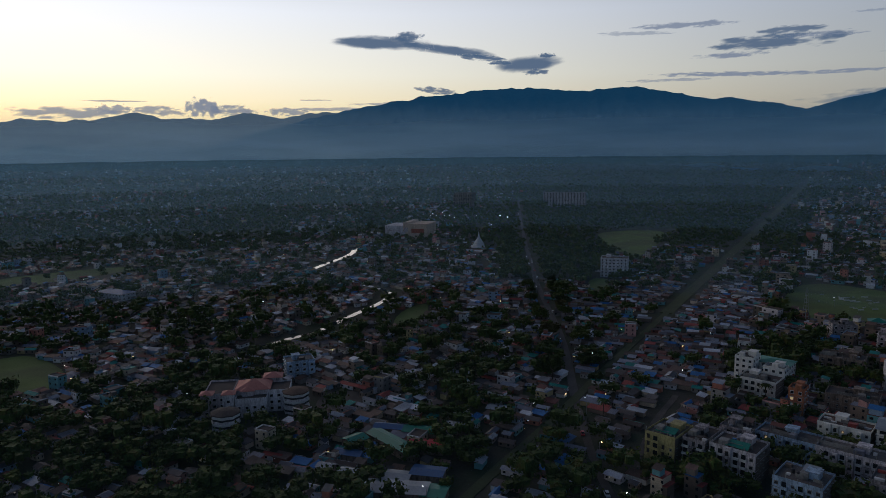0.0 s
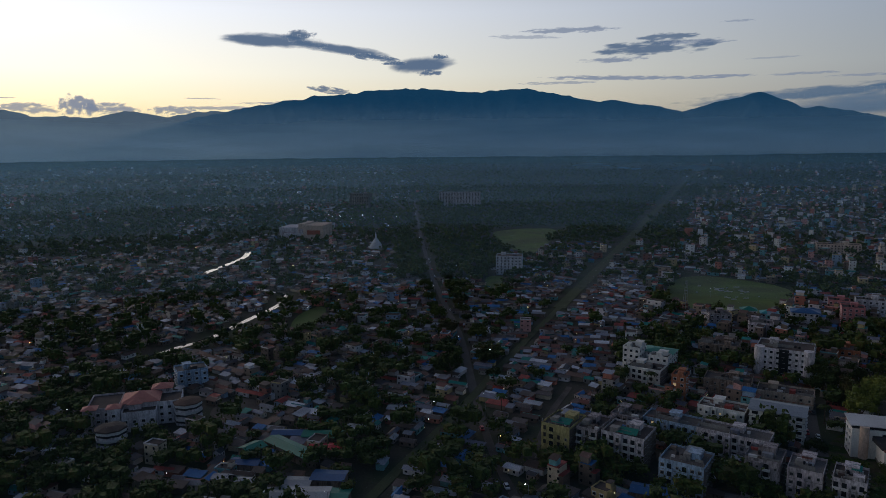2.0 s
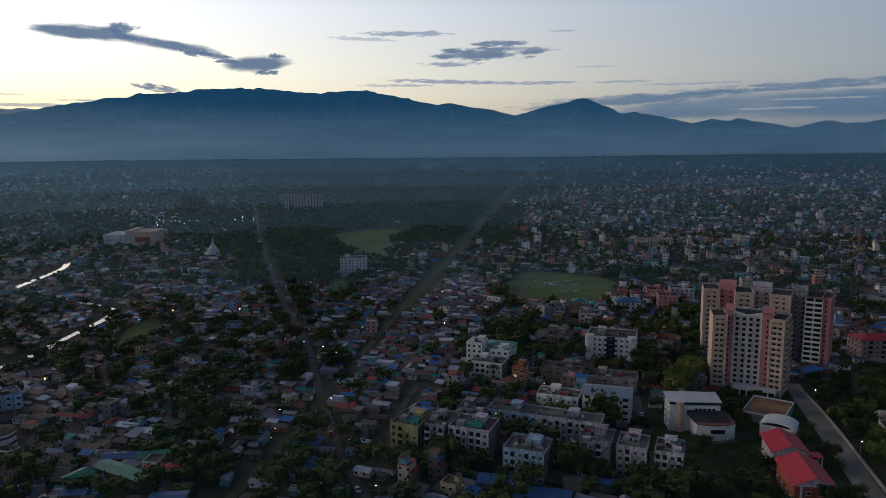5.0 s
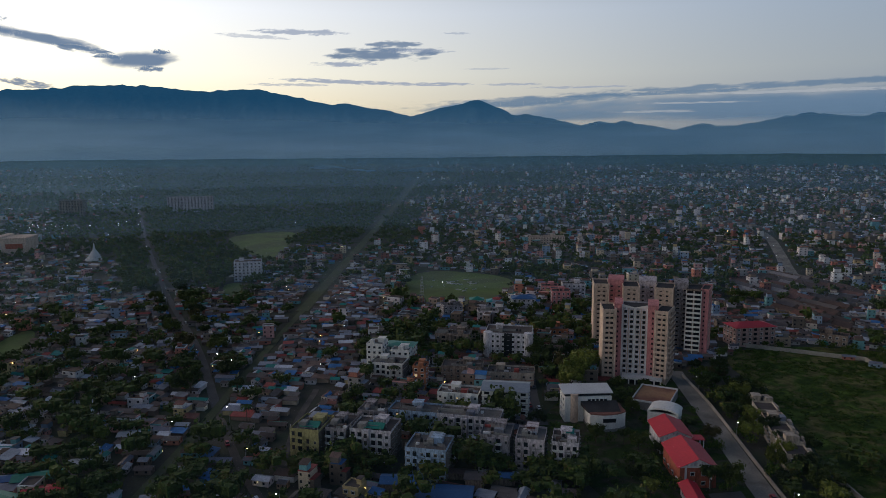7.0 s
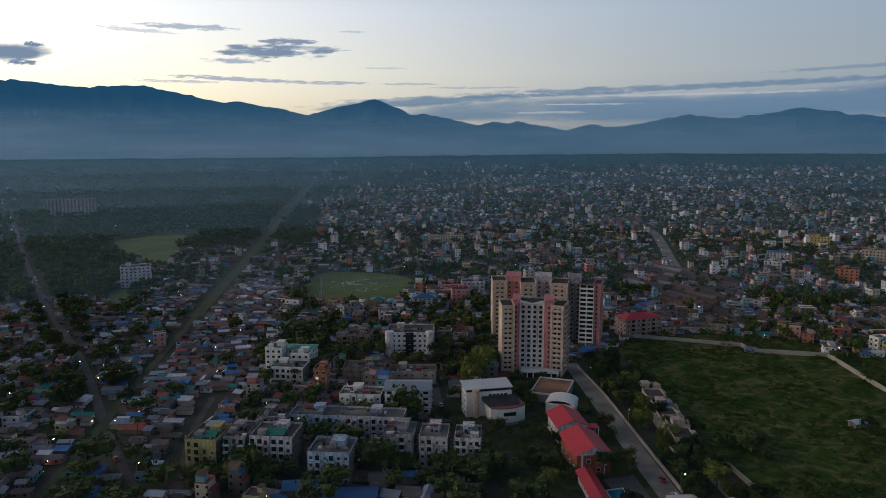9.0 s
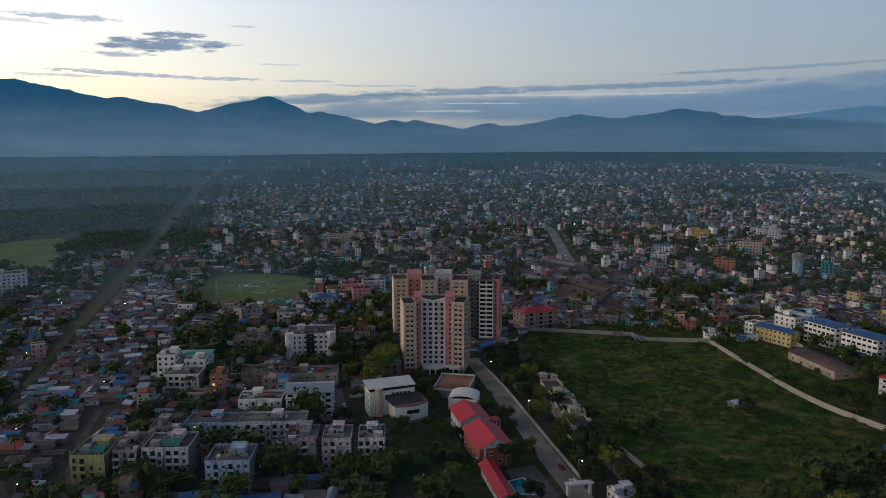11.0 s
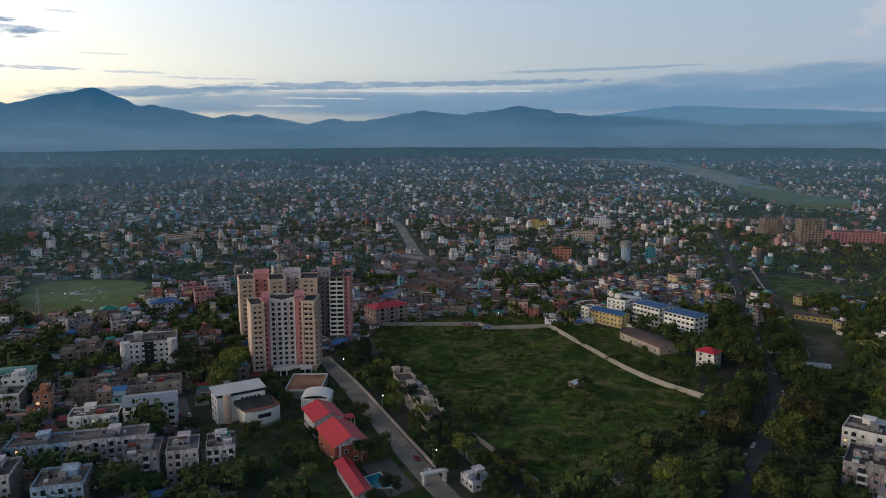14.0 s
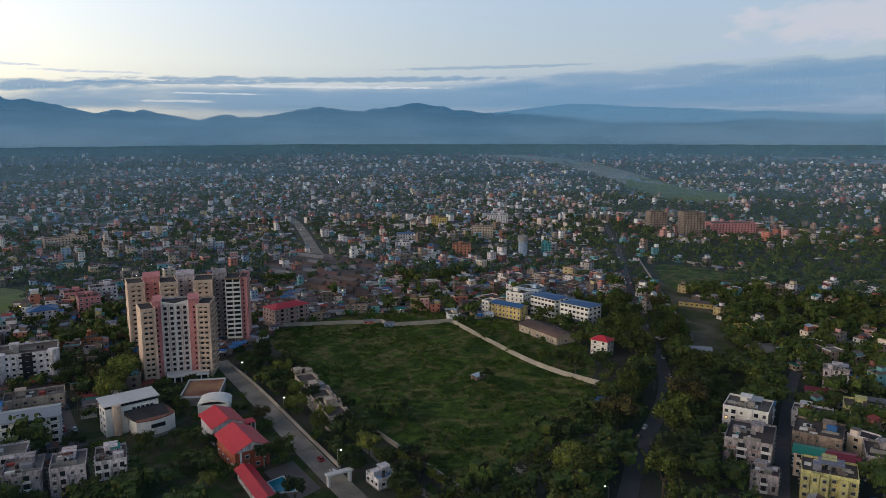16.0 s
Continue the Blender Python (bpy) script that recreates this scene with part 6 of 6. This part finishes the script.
# groves and garden trees between the near buildings
for gx, gy, rad, n in GROVES:
    for _ in range(n):
        q, w = rnd.uniform(0, 6.28), rad * math.sqrt(rnd.random())
        x, y = gx + w * math.cos(q), gy + w * math.sin(q)
        if not built(x, y, 1.0) and not any(near_line(x, y, l, d) for l, d in LINES):
            k = rnd.uniform(.75, 1.25)
            trees.append((math.hypot(x, y), (x, y, 0.0, rnd.uniform(0, 6.28), k, k, k * rnd.uniform(.8, 1.2))))
houses.sort(key=lambda q: q[0])
trees.sort(key=lambda q: q[0])

TINNED = ("gable", "shed")


def split_meshes(shape):
    out = []
    for k in (0, 1):
        s = Shape()
        faces = [f for f, q in zip(shape.f, shape.m) if q == k]
        used = sorted({i for f in faces for i in f})
        back = {i: j for j, i in enumerate(used)}
        s.put([shape.v[i] for i in used], [tuple(back[i] for i in f) for f in faces])
        out.append(s)
    return out


PARTS = {}
pane_mesh = window_mesh("window", 1.2, 1.2, m_white, m_dark)
door = Shape()
door.box(0, -0.05, 0, 1.0, 0.1, 2.0)
door_mesh = door.mesh("door", m_bark)
NEAR = 230
for r, style, st, (x, y, z, yaw, w, d, h) in houses[:NEAR]:
    tin_roof = style in TINNED
    if (style, st) not in PARTS:
        a, b = split_meshes(house_template(style, st, False))
        PARTS[(style, st)] = (a.mesh("wall", m_house), b.mesh("roof", m_tin if tin_roof else m_slab))
    lab = {"gable": "small tin-roofed house with gable roof, packed among others", "shed": "low shack with a sloping tin roof"}.get(
        style, f"flat-roofed plastered house of {('one storey', 'two storeys', 'three storeys', 'four storeys')[st - 1]}")
    ob = thing("house", x, y, z, math.degrees(yaw), lab, "house", "houses of the town")
    sc = Matrix.Diagonal((w, d, h, 1))
    part("wall", PARTS[(style, st)][0], ob, "", sc)
    part("roof", PARTS[(style, st)][1], ob, "", sc)
    for k in range(st):
        for i in (-.3, .16):
            part("window", pane_mesh, ob, "", pose(i * w, -d / 2, .7 + (h / st) * k))
    part("door", door_mesh, ob, "", pose(-.06 * w, -d / 2, 0))

rest = houses[NEAR:]
for style in ("gable", "shed", "flat", "head", "step"):
    for st in (1, 2, 3, 4):
        for lo, hi in ((0, 950), (950, 9999)):
            rows = [q[3] for q in rest if q[1] == style and q[2] == st and lo <= q[0] < hi]
            if rows:
                t = house_template(style if hi < 9999 or style not in ("head", "flat") else "plain", st, hi < 9999)
                scatter("far_houses", t.v, t.f, t.m, rows, (m_house_far, m_tin_far if style in TINNED or style == "step" else m_slab_far, m_dark),
                        "packed tin-roofed houses of the town" if style in TINNED else "plastered houses of the town", "houses")


def round_box(n):
    """A cube cut n by n on each side and blown up to a ball: verts and quads, shared corners."""
    V, Q, at = [], [], {}
    for ax in range(3):
        for sg in (-1, 1):
            for i in range(n):
                for j in range(n):
                    q = []
                    for di, dj in ((0, 0), (1, 0), (1, 1), (0, 1)):
                        p = [0, 0, 0]
                        p[ax], p[(ax + 1) % 3], p[(ax + 2) % 3] = sg * n, 2 * (i + di) - n, 2 * (j + dj) - n
                        if tuple(p) not in at:
                            at[tuple(p)] = len(V)
                            V.append(np.array(p) / np.linalg.norm(p))
                        q.append(at[tuple(p)])
                    Q.append(q if sg > 0 else q[::-1])
    return np.array(V), np.array(Q)


def crown_arrays(seed, lobes, leaves, size, rx, rz, zc, loose=.5, core=0):
    """Leaf clumps set round a few lobes, over a dense uneven core: verts and quads."""
    q = np.random.RandomState(seed)
    V, Q = [], []
    small = (8 / max(lobes, 8)) ** .4
    for k in range(lobes):
        a, e = q.uniform(0, 6.28), q.uniform(-.6, 1)
        rad = q.uniform(.3, .85) if k else 0
        c = np.array([rx * rad * math.cos(a), rx * rad * math.sin(a), zc + rz * .6 * e * rad])
        lr = q.uniform(.36, .6) * rx * small
        if core:
            bv, bq = round_box(core)
            bv = bv * q.uniform(.8, 1.12, (len(bv), 1)) * lr * .72 * np.array([1, 1, .82])
            Q += [tuple(len(V) + i for i in f) for f in bq]
            V += list(c + bv)
        for _ in range(leaves // lobes):
            n = q.normal(size=3)
            n /= np.linalg.norm(n)
            p = c + n * lr * q.uniform(.68, 1.14) * np.array([1, 1, .82])
            n = n + q.normal(size=3) * loose
            n /= np.linalg.norm(n)
            u = np.cross(n, q.normal(size=3))
            u /= np.linalg.norm(u)
            v = np.cross(n, u)
            s1, s2 = size * q.uniform(.6, 1.2), size * q.uniform(.5, 1.0)
            k0 = len(V)
            V += [p - u * s1, p - v * s2, p + u * s1, p + v * s2]
            Q.append((k0, k0 + 1, k0 + 2, k0 + 3))
    return np.array(V), np.array(Q)


def trunk_mesh(h, r, seed):
    q = random.Random(seed)
    s = Shape()
    s.tube(0, 0, -0.3, r * 1.3, r * .8, h * .55, 8)
    for k in range(4):
        a = k * 1.57 + q.uniform(-.4, .4)
        x1, y1, z1 = math.cos(a) * h * .28, math.sin(a) * h * .28, h * q.uniform(.7, .9)
        vs = []
        for (cx, cy, cz, rr) in ((0, 0, h * .42, r * .55), (x1, y1, z1, r * .2)):
            vs += [(cx + rr * math.cos(t * 1.257), cy + rr * math.sin(t * 1.257), cz) for t in range(5)]
        s.put(vs, [(t, (t + 1) % 5, 5 + (t + 1) % 5, 5 + t) for t in range(5)])
    return s.mesh("trunk", m_bark)


def tree(kind, seed, leaf):
    h, rx, rz = {"broad": (9.0, 5.0, 3.6), "tall": (12, 4.0, 5.0), "low": (5.5, 3.2, 2.2), "column": (8, 1.0, 3.8)}[kind]
    ob = new("tree")
    part("trunk", trunk_mesh(h * .8, .28, seed), ob)
    V, Q = crown_arrays(seed, 20, 1350, .34, rx, rz, h * .68, .9, 1)
    part("crown", arrays_mesh("crown", V, Q, [leaf], None, False), ob)
    return ob


protos = [tagged(tree("broad", 1, m_leaf), "broad leafy tree with dense dark crown", "tree", "trees of the town"),
          tagged(tree("broad", 2, m_leaf), "spreading dark green tree", "tree", "trees of the town"),
          tagged(tree("tall", 3, m_leaf), "tall dark green tree with uneven crown", "tree", "trees of the town"),
          tagged(tree("low", 4, m_leaf), "low bushy green tree", "tree", "trees of the town"),
          tagged(tree("broad", 5, m_leaf_light), "leafy tree with yellowish green crown", "tree", "trees of the town")]
first = trees[:len(protos)]
for ob, (r, (x, y, z, yaw, a, b, c)) in zip(protos, first):
    ob.matrix_basis = pose(x, y, z, 0, 0, math.degrees(yaw)) @ Matrix.Scale(a, 4)
for k, (r, (x, y, z, yaw, a, b, c)) in enumerate(trees[len(protos):120]):
    src = protos[rnd.choice((0, 0, 1, 1, 2, 3, 4))]
    t = copy_thing(src, Matrix.Identity(4))
    t.matrix_basis = pose(x, y, z, 0, 0, math.degrees(yaw)) @ Matrix.Diagonal((a, a, c, 1))
woods = trees[120:]
for lo, hi, nl, size, lobes, core in ((0, 450, 120, .6, 8, 1), (450, 700, 42, .95, 5, 1), (700, 1000, 15, 1.35, 3, 1), (1000, 1500, 8, 1.7, 2, 1), (1500, 9999, 3, 2.6, 1, 1)):
    for seed in range(3):
        rows = [q[1] for i, q in enumerate(woods) if lo <= q[0] < hi and i % 3 == seed]
        if rows:
            V, Q = crown_arrays(40 + seed, lobes, nl, size, 4.8, 3.4, 4.6, .8, core)
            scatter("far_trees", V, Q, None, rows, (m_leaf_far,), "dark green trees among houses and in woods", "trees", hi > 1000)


# ---- rough growth in the lot, trees placed one by one ----
rnd = random.Random(23)
def lot_spots(n, lo, hi, scale, cut):
    out = []
    while len(out) < n:
        x, y = rnd.uniform(205, 420), rnd.uniform(60, 275)
        if inside(x, y, LOT) and noise.noise(Vector((x * scale, y * scale, 5))) + rnd.uniform(-.25, .25) > cut and not built(x, y):
            k = rnd.uniform(lo, hi) * rnd.uniform(.5, 1)
            out.append((x, y, -.1, rnd.uniform(0, 6.28), k * 1.6, k * 1.6, k))
    return out


V, Q = crown_arrays(77, 5, 60, .95, 4.8, 2.4, 2.0)
scatter("rough_shrubs", V, Q, None, lot_spots(1100, .1, .42, .035, .02), (m_weeds,), "low weeds and shrubs in an overgrown lot", "shrubs")
V, Q = crown_arrays(79, 3, 12, 1.7, 4.2, 2.0, 1.2)
scatter("grass_tufts", V, Q, None, lot_spots(5200, .07, .2, .08, -.12), (m_weeds,), "tufts of rank grass in an overgrown lot", "grass")
rows = []
for poly, n in ((CAMPUS, 80), (VERGE, 40), (SLOPE, 50), (LANE_GARDEN, 60)):
    k0 = 0
    while k0 < n:
        x, y = rnd.uniform(150, 440), rnd.uniform(80, 290)
        if inside(x, y, poly) and not near_line(x, y, LANE_TOWER, 6) and not built(x, y, 1.0) and math.hypot(x - 190, y - 143) > 14:
            k = rnd.uniform(.25, .75)
            rows.append((x, y, -.2, rnd.uniform(0, 6.28), k, k, k * 1.1))
            k0 += 1
V, Q = crown_arrays(78, 7, 190, .55, 4.6, 3.2, 4.2, .8)
scatter("garden_shrubs", V, Q, None, rows, (m_weeds,), "garden bushes and small trees round the halls", "shrubs")

for i, (x, y, k, light) in enumerate([(236, 272, 1.7, 1), (227, 268, 1.5, 1), (243, 280, 1.4, 1), (220, 262, 1.3, 1), (233, 284, 1.3, 0), (246, 292, 1.3, 0), (240, 300, 1.4, 0), (228, 296, 1.3, 0), (222, 282, 1.3, 0), (236, 312, 1.3, 0), (252, 306, 1.2, 0),
                                      (296, 246, 1.0, 0), (284, 232, .9, 0), (274, 214, 1.0, 0), (262, 202, .9, 0), (246, 178, .9, 1), (232, 158, .9, 0),
                                      (309, 110, 1.1, 0), (318, 116, .7, 0), (254, 63, 1.5, 0), (246, 70, 1.2, 0), (231, 52, 1.4, 1), (262, 66, 1.0, 0), (300, 255, 1.1, 0), (306, 244, 1.0, 0),
                                      (296, 236, 1.0, 0), (288, 222, 1.0, 0), (281, 212, 1.0, 1), (272, 200, .9, 0), (262, 190, .9, 1), (256, 178, 1.0, 0), (250, 168, .9, 0), (240, 160, .9, 1), (236, 148, 1.0, 0),
                                      (228, 138, .9, 0), (221, 128, 1.0, 1), (214, 118, .9, 0), (352, 88, 1.2, 0), (362, 100, 1.1, 0), (346, 78, 1.3, 0), (200, 196, .8, 0), (188, 180, .8, 0), (176, 166, .7, 1)]):
    t = copy_thing(protos[4 if light else (0, 1, 3)[i % 3]], Matrix.Identity(4))
    t.matrix_basis = pose(x, y, 0, 0, 0, i * 57) @ Matrix.Diagonal((k, k, k * 1.05, 1))
# a belt of garden trees along the lane, round the halls and on both sides of the eastern road
belt, n = [], 0
while n < 56:
    x, y = rnd.uniform(150, 310), rnd.uniform(84, 262)
    if (inside(x, y, LANE_GARDEN) or (inside(x, y, CAMPUS) and rnd.random() < .22)) and not built(x, y, 2.0) and not near_line(x, y, LANE_TOWER, 6) and math.hypot(x - 190, y - 143) > 15:
        belt.append((x, y, rnd.uniform(.5, 1.0)))
        n += 1
def beside(pts, step, off):
    out = []
    for (ax, ay), (bx, by) in zip(pts, pts[1:]):
        L = math.hypot(bx - ax, by - ay)
        for i in range(int(L / step)):
            for sg in (-1, 1):
                u, o = (i + rnd.random()) / max(1, int(L / step)), sg * (off + rnd.uniform(0, 4))
                out.append((ax + (bx - ax) * u - (by - ay) / L * o, ay + (by - ay) * u + (bx - ax) / L * o, rnd.uniform(.8, 1.35)))
    return out


belt += [(x, y, k * 1.5) for x, y, k in beside(ROAD_EAST[1:7], 12, 11)] + beside(ROAD_MAIN[:4], 22, 8)
for i, (x, y, k) in enumerate(belt):
    if not built(x, y, 1.0):
        t = copy_thing(protos[rnd.choice((0, 1, 2, 3, 0, 1))], Matrix.Identity(4))
        t.matrix_basis = pose(x, y, 0, 0, 0, i * 83) @ Matrix.Diagonal((k, k, k * rnd.uniform(.9, 1.15), 1))
col = tagged(tree("column", 9, m_leaf_light), "slim columnar evergreen tree", "tree", "row of columnar trees")
col.matrix_basis = pose(217.2, 113.8, 0)
for i, (x, y) in enumerate([(216.2, 112), (215.3, 110.2), (214.4, 108.4), (212.2, 104), (211.3, 102.2), (208.3, 96.6), (207.4, 94.8), (206.5, 93), (205.3, 90.6)]):
    t = copy_thing(col, Matrix.Identity(4))
    t.matrix_basis = pose(x, y, 0, 0, 0, i * 41) @ Matrix.Scale(rnd.uniform(.8, 1.1), 4)


def palm_tree(x, y, h):
    ob = thing("palm_tree", x, y, 0, 0, "slender palm tree with drooping fronds", "palm tree")
    s = Shape()
    s.tube(0, 0, -.3, .22, .14, h, 7)
    part("trunk", s.mesh("trunk", m_bark), ob)
    s = Shape()
    for k in range(14):
        a = k * 2.4
        pts = [(.1 + 3.2 * u, h - .3 + 1.1 * math.sin(2.6 * u + .2) - 1.2 * u * u) for u in (0, .35, .7, 1)]
        vs = []
        for j, (rr, zz) in enumerate(pts):
            wd = (.1, .5, .4, .05)[j]
            vs += [(rr * math.cos(a) - wd * math.sin(a), rr * math.sin(a) + wd * math.cos(a), zz - .15), (rr * math.cos(a), rr * math.sin(a), zz), (rr * math.cos(a) + wd * math.sin(a), rr * math.sin(a) - wd * math.cos(a), zz - .15)]
        s.put(vs, [q for j in range(3) for q in ((3 * j, 3 * j + 1, 3 * j + 4, 3 * j + 3), (3 * j + 1, 3 * j + 2, 3 * j + 5, 3 * j + 4))])
    part("crown", s.mesh("crown", m_leaf), ob)
    return ob


for x, y, h in ((335, 161, 8), (150, 318, 9), (137, 322, 8), (70, 300, 9), (298, -48, 8), (205, 265, 8)):
    palm_tree(x, y, h)


# ---- lamps ----
def street_lamp(x, y, z, h, yaw, glow_mat, label, group):
    ob = thing("street_lamp", x, y, z, yaw, label, "street lamp", group)
    s = Shape()
    s.tube(0, 0, -.2, .11, .07, h, 6)
    part("pole", s.mesh("pole", m_steel), ob)
    s = Shape()
    s.box(.7, 0, h - .35, 1.5, .09, .09)
    part("arm", s.mesh("arm", m_steel), ob)
    s = Shape()
    s.tube(1.4, 0, h - .6, .14, .2, .2, 8)
    part("lamp_head", s.mesh("lamp_head", glow_mat), ob)
    return ob


lamp_white = street_lamp(76, 395, 0, 7.5, 0, m_lamp, "lit street lamp with white light on a steel pole", "street lamps")
lamp_orange = street_lamp(150, 305, 0, 6, 40, m_lamp_orange, "lit street lamp with orange light on a steel pole", "street lamps")


def along(pts, step, off):
    out, left = [], step * .5
    for (ax, ay), (bx, by) in zip(pts, pts[1:]):
        L = math.hypot(bx - ax, by - ay)
        while left < L:
            u = left / L
            out.append((ax + (bx - ax) * u - (by - ay) / L * off, ay + (by - ay) * u + (bx - ax) / L * off))
            left += step
        left -= L
    return out


spots = []
for pts, step, off in ((ROAD_MAIN, 160, 4.5), (ROAD_EAST, 120, 5.2), (ROAD_SIDE, 45, 3), (BAZAAR, 80, 6.5), (LANE_TOWER, 60, 4.8), (RAIL[:6], 90, 9)):
    spots += along(pts, step, off)
for i in range(55):
    r, a = rnd.uniform(480, 1500), radians(rnd.uniform(-31, 97))
    spots.append((r * math.sin(a), r * math.cos(a)))
for x, y in spots:
    if not built(x, y):
        t = copy_thing(lamp_orange if rnd.random() < .22 else lamp_white, Matrix.Identity(4))
        t.matrix_basis = pose(x, y, ground_z(math.hypot(x, y)), 0, 0, rnd.uniform(0, 360))
# flood-lit yard far off, and bulbs on the houses of the town
for nm, m, n, lab in (("town_bulbs", m_lamp, 190, "small lit white bulbs scattered over the town"), ("town_bulbs", m_lamp_orange, 170, "small lit orange bulbs scattered over the town"),
                      ("town_bulbs", m_lamp_red, 30, "small red lights scattered over the town")):
    s = Shape()
    for i in range(n):
        if i % 9 == 0 and m is m_lamp:
            x, y, z = 45 + rnd.uniform(-75, 75), 1150 + rnd.uniform(-45, 45), 12
        else:
            q = houses[int(len(houses) * rnd.random() ** 1.4 * .8)][3]
            x, y, z = q[0] + rnd.choice((-.4, .4)) * q[4], q[1] - .55 * q[5], q[2] + q[6] * .9
        k = .1 + math.hypot(x, y) / 6000
        s.tube(x, y, z, k * .6, k, k, 6).tube(x, y, z + k, k, k * .4, k * .6, 6)
    tagged(new(nm, s.mesh(nm, m)), lab, "lights", "", "stuff")

s = Shape()
for i in range(26):
    a, w = rnd.uniform(0, 6.28), rnd.uniform(0, 26)
    s.box(312 + w * math.cos(a), 538 + w * 1.6 * math.sin(a), .05, rnd.uniform(1, 5), rnd.uniform(.3, .7), rnd.uniform(.2, .8), rnd.uniform(-20, 20))
tagged(new("field_benches", s.mesh("field_benches", m_white)), "white benches and sheets strewn over the playing field", "benches", "", "stuff")

# ---- a lattice mast by the playing field ----
mast = thing("lattice_mast", 245, 468, 0, 20, "tall steel lattice mast beside a playing field", "mast")
for i, j in ((-1, -1), (1, -1), (1, 1), (-1, 1)):
    s = Shape()
    s.put([(i * 1.6 - .08, j * 1.6 - .08, -.2), (i * 1.6 + .08, j * 1.6 - .08, -.2), (i * 1.6 + .08, j * 1.6 + .08, -.2), (i * 1.6 - .08, j * 1.6 + .08, -.2),
           (i * .35 - .06, j * .35 - .06, 24), (i * .35 + .06, j * .35 - .06, 24), (i * .35 + .06, j * .35 + .06, 24), (i * .35 - .06, j * .35 + .06, 24)],
          [(0, 1, 5, 4), (1, 2, 6, 5), (2, 3, 7, 6), (3, 0, 4, 7), (4, 5, 6, 7)])
    part("leg", s.mesh("leg", m_steel), mast)
for k in range(9):
    u = 1.6 - 1.25 * (k + 1) / 10
    s = Shape()
    s.ring(0, 0, 24 * (k + 1) / 10, 2 * u, 2 * u, .12, .1)
    part("brace", s.mesh("brace", m_steel), mast)


# ---- cars ----
def car(paint, label):
    ob = new("car")
    tagged(ob, label, "car", "cars on the roads")
    s = Shape()
    s.put([(-2, -.8, .3), (2, -.8, .3), (2, .8, .3), (-2, .8, .3), (-2.05, -.84, .75), (2.05, -.84, .7), (2.05, .84, .7), (-2.05, .84, .75), (-1.9, -.78, .95), (1.7, -.76, .85), (1.7, .76, .85), (-1.9, .78, .95)],
          [(0, 3, 2, 1), (0, 1, 5, 4), (1, 2, 6, 5), (2, 3, 7, 6), (3, 0, 4, 7), (4, 5, 9, 8), (5, 6, 10, 9), (6, 7, 11, 10), (7, 4, 8, 11), (8, 9, 10, 11)])
    part("body", s.mesh("body", paint), ob)
    s = Shape()
    s.box(-.3, 0, .9, 2.5, 1.45, .55, 0, 0, .78)
    cab = part("cabin", s.mesh("cabin", m_dark), ob)
    s = Shape()
    s.box(-.3, 0, 1.45, 1.9, 1.15, .05)
    part("car_roof", s.mesh("car_roof", paint), cab)
    for i in (-1.25, 1.25):
        for j in (-.78, .78):
            s = Shape()
            s.tube(0, 0, -.1, .32, .32, .2, 12)
            part("wheel", s.mesh("wheel", m_tank), ob, "", pose(i, j, .32, 90, 0, 0))
    return ob


paints = [mat("car_white", (.7, .7, .7), .3, 1, .1, spec=.5), mat("car_dark", (.05, .055, .06), .3, 1, .1, spec=.5), mat("car_red", (.4, .03, .03), .3, 1, .1, spec=.5)]
models = [car(paints[0], "small white car on the road"), car(paints[1], "dark grey car on the road"), car(paints[2], "red car on the road")]
stops = []
for pts, n, off in ((ROAD_EAST, 26, 2.2), (ROAD_MAIN, 9, 2), (LANE_SOUTH, 5, 1.8), (LANE_TOWER, 3, 1.6), (ROAD_SIDE, 3, 1.2)):
    L = sum(math.dist(a, b) for a, b in zip(pts, pts[1:]))
    for i in range(n):
        d, side_ = rnd.uniform(.1, .75) * L, rnd.choice((-1, 1))
        for a, b in zip(pts, pts[1:]):
            q = math.dist(a, b)
            if d < q:
                ang = math.atan2(b[1] - a[1], b[0] - a[0])
                stops.append((a[0] + (b[0] - a[0]) * d / q - math.sin(ang) * off * side_, a[1] + (b[1] - a[1]) * d / q + math.cos(ang) * off * side_, math.degrees(ang) + (180 if side_ > 0 else 0)))
                break
            d -= q
for i, (x, y, yaw) in enumerate(stops):
    m = pose(x, y, .12, 0, 0, yaw)
    if i < 3:
        models[i].matrix_basis = m
    else:
        copy_thing(models[rnd.choice((0, 0, 1, 2))], m)
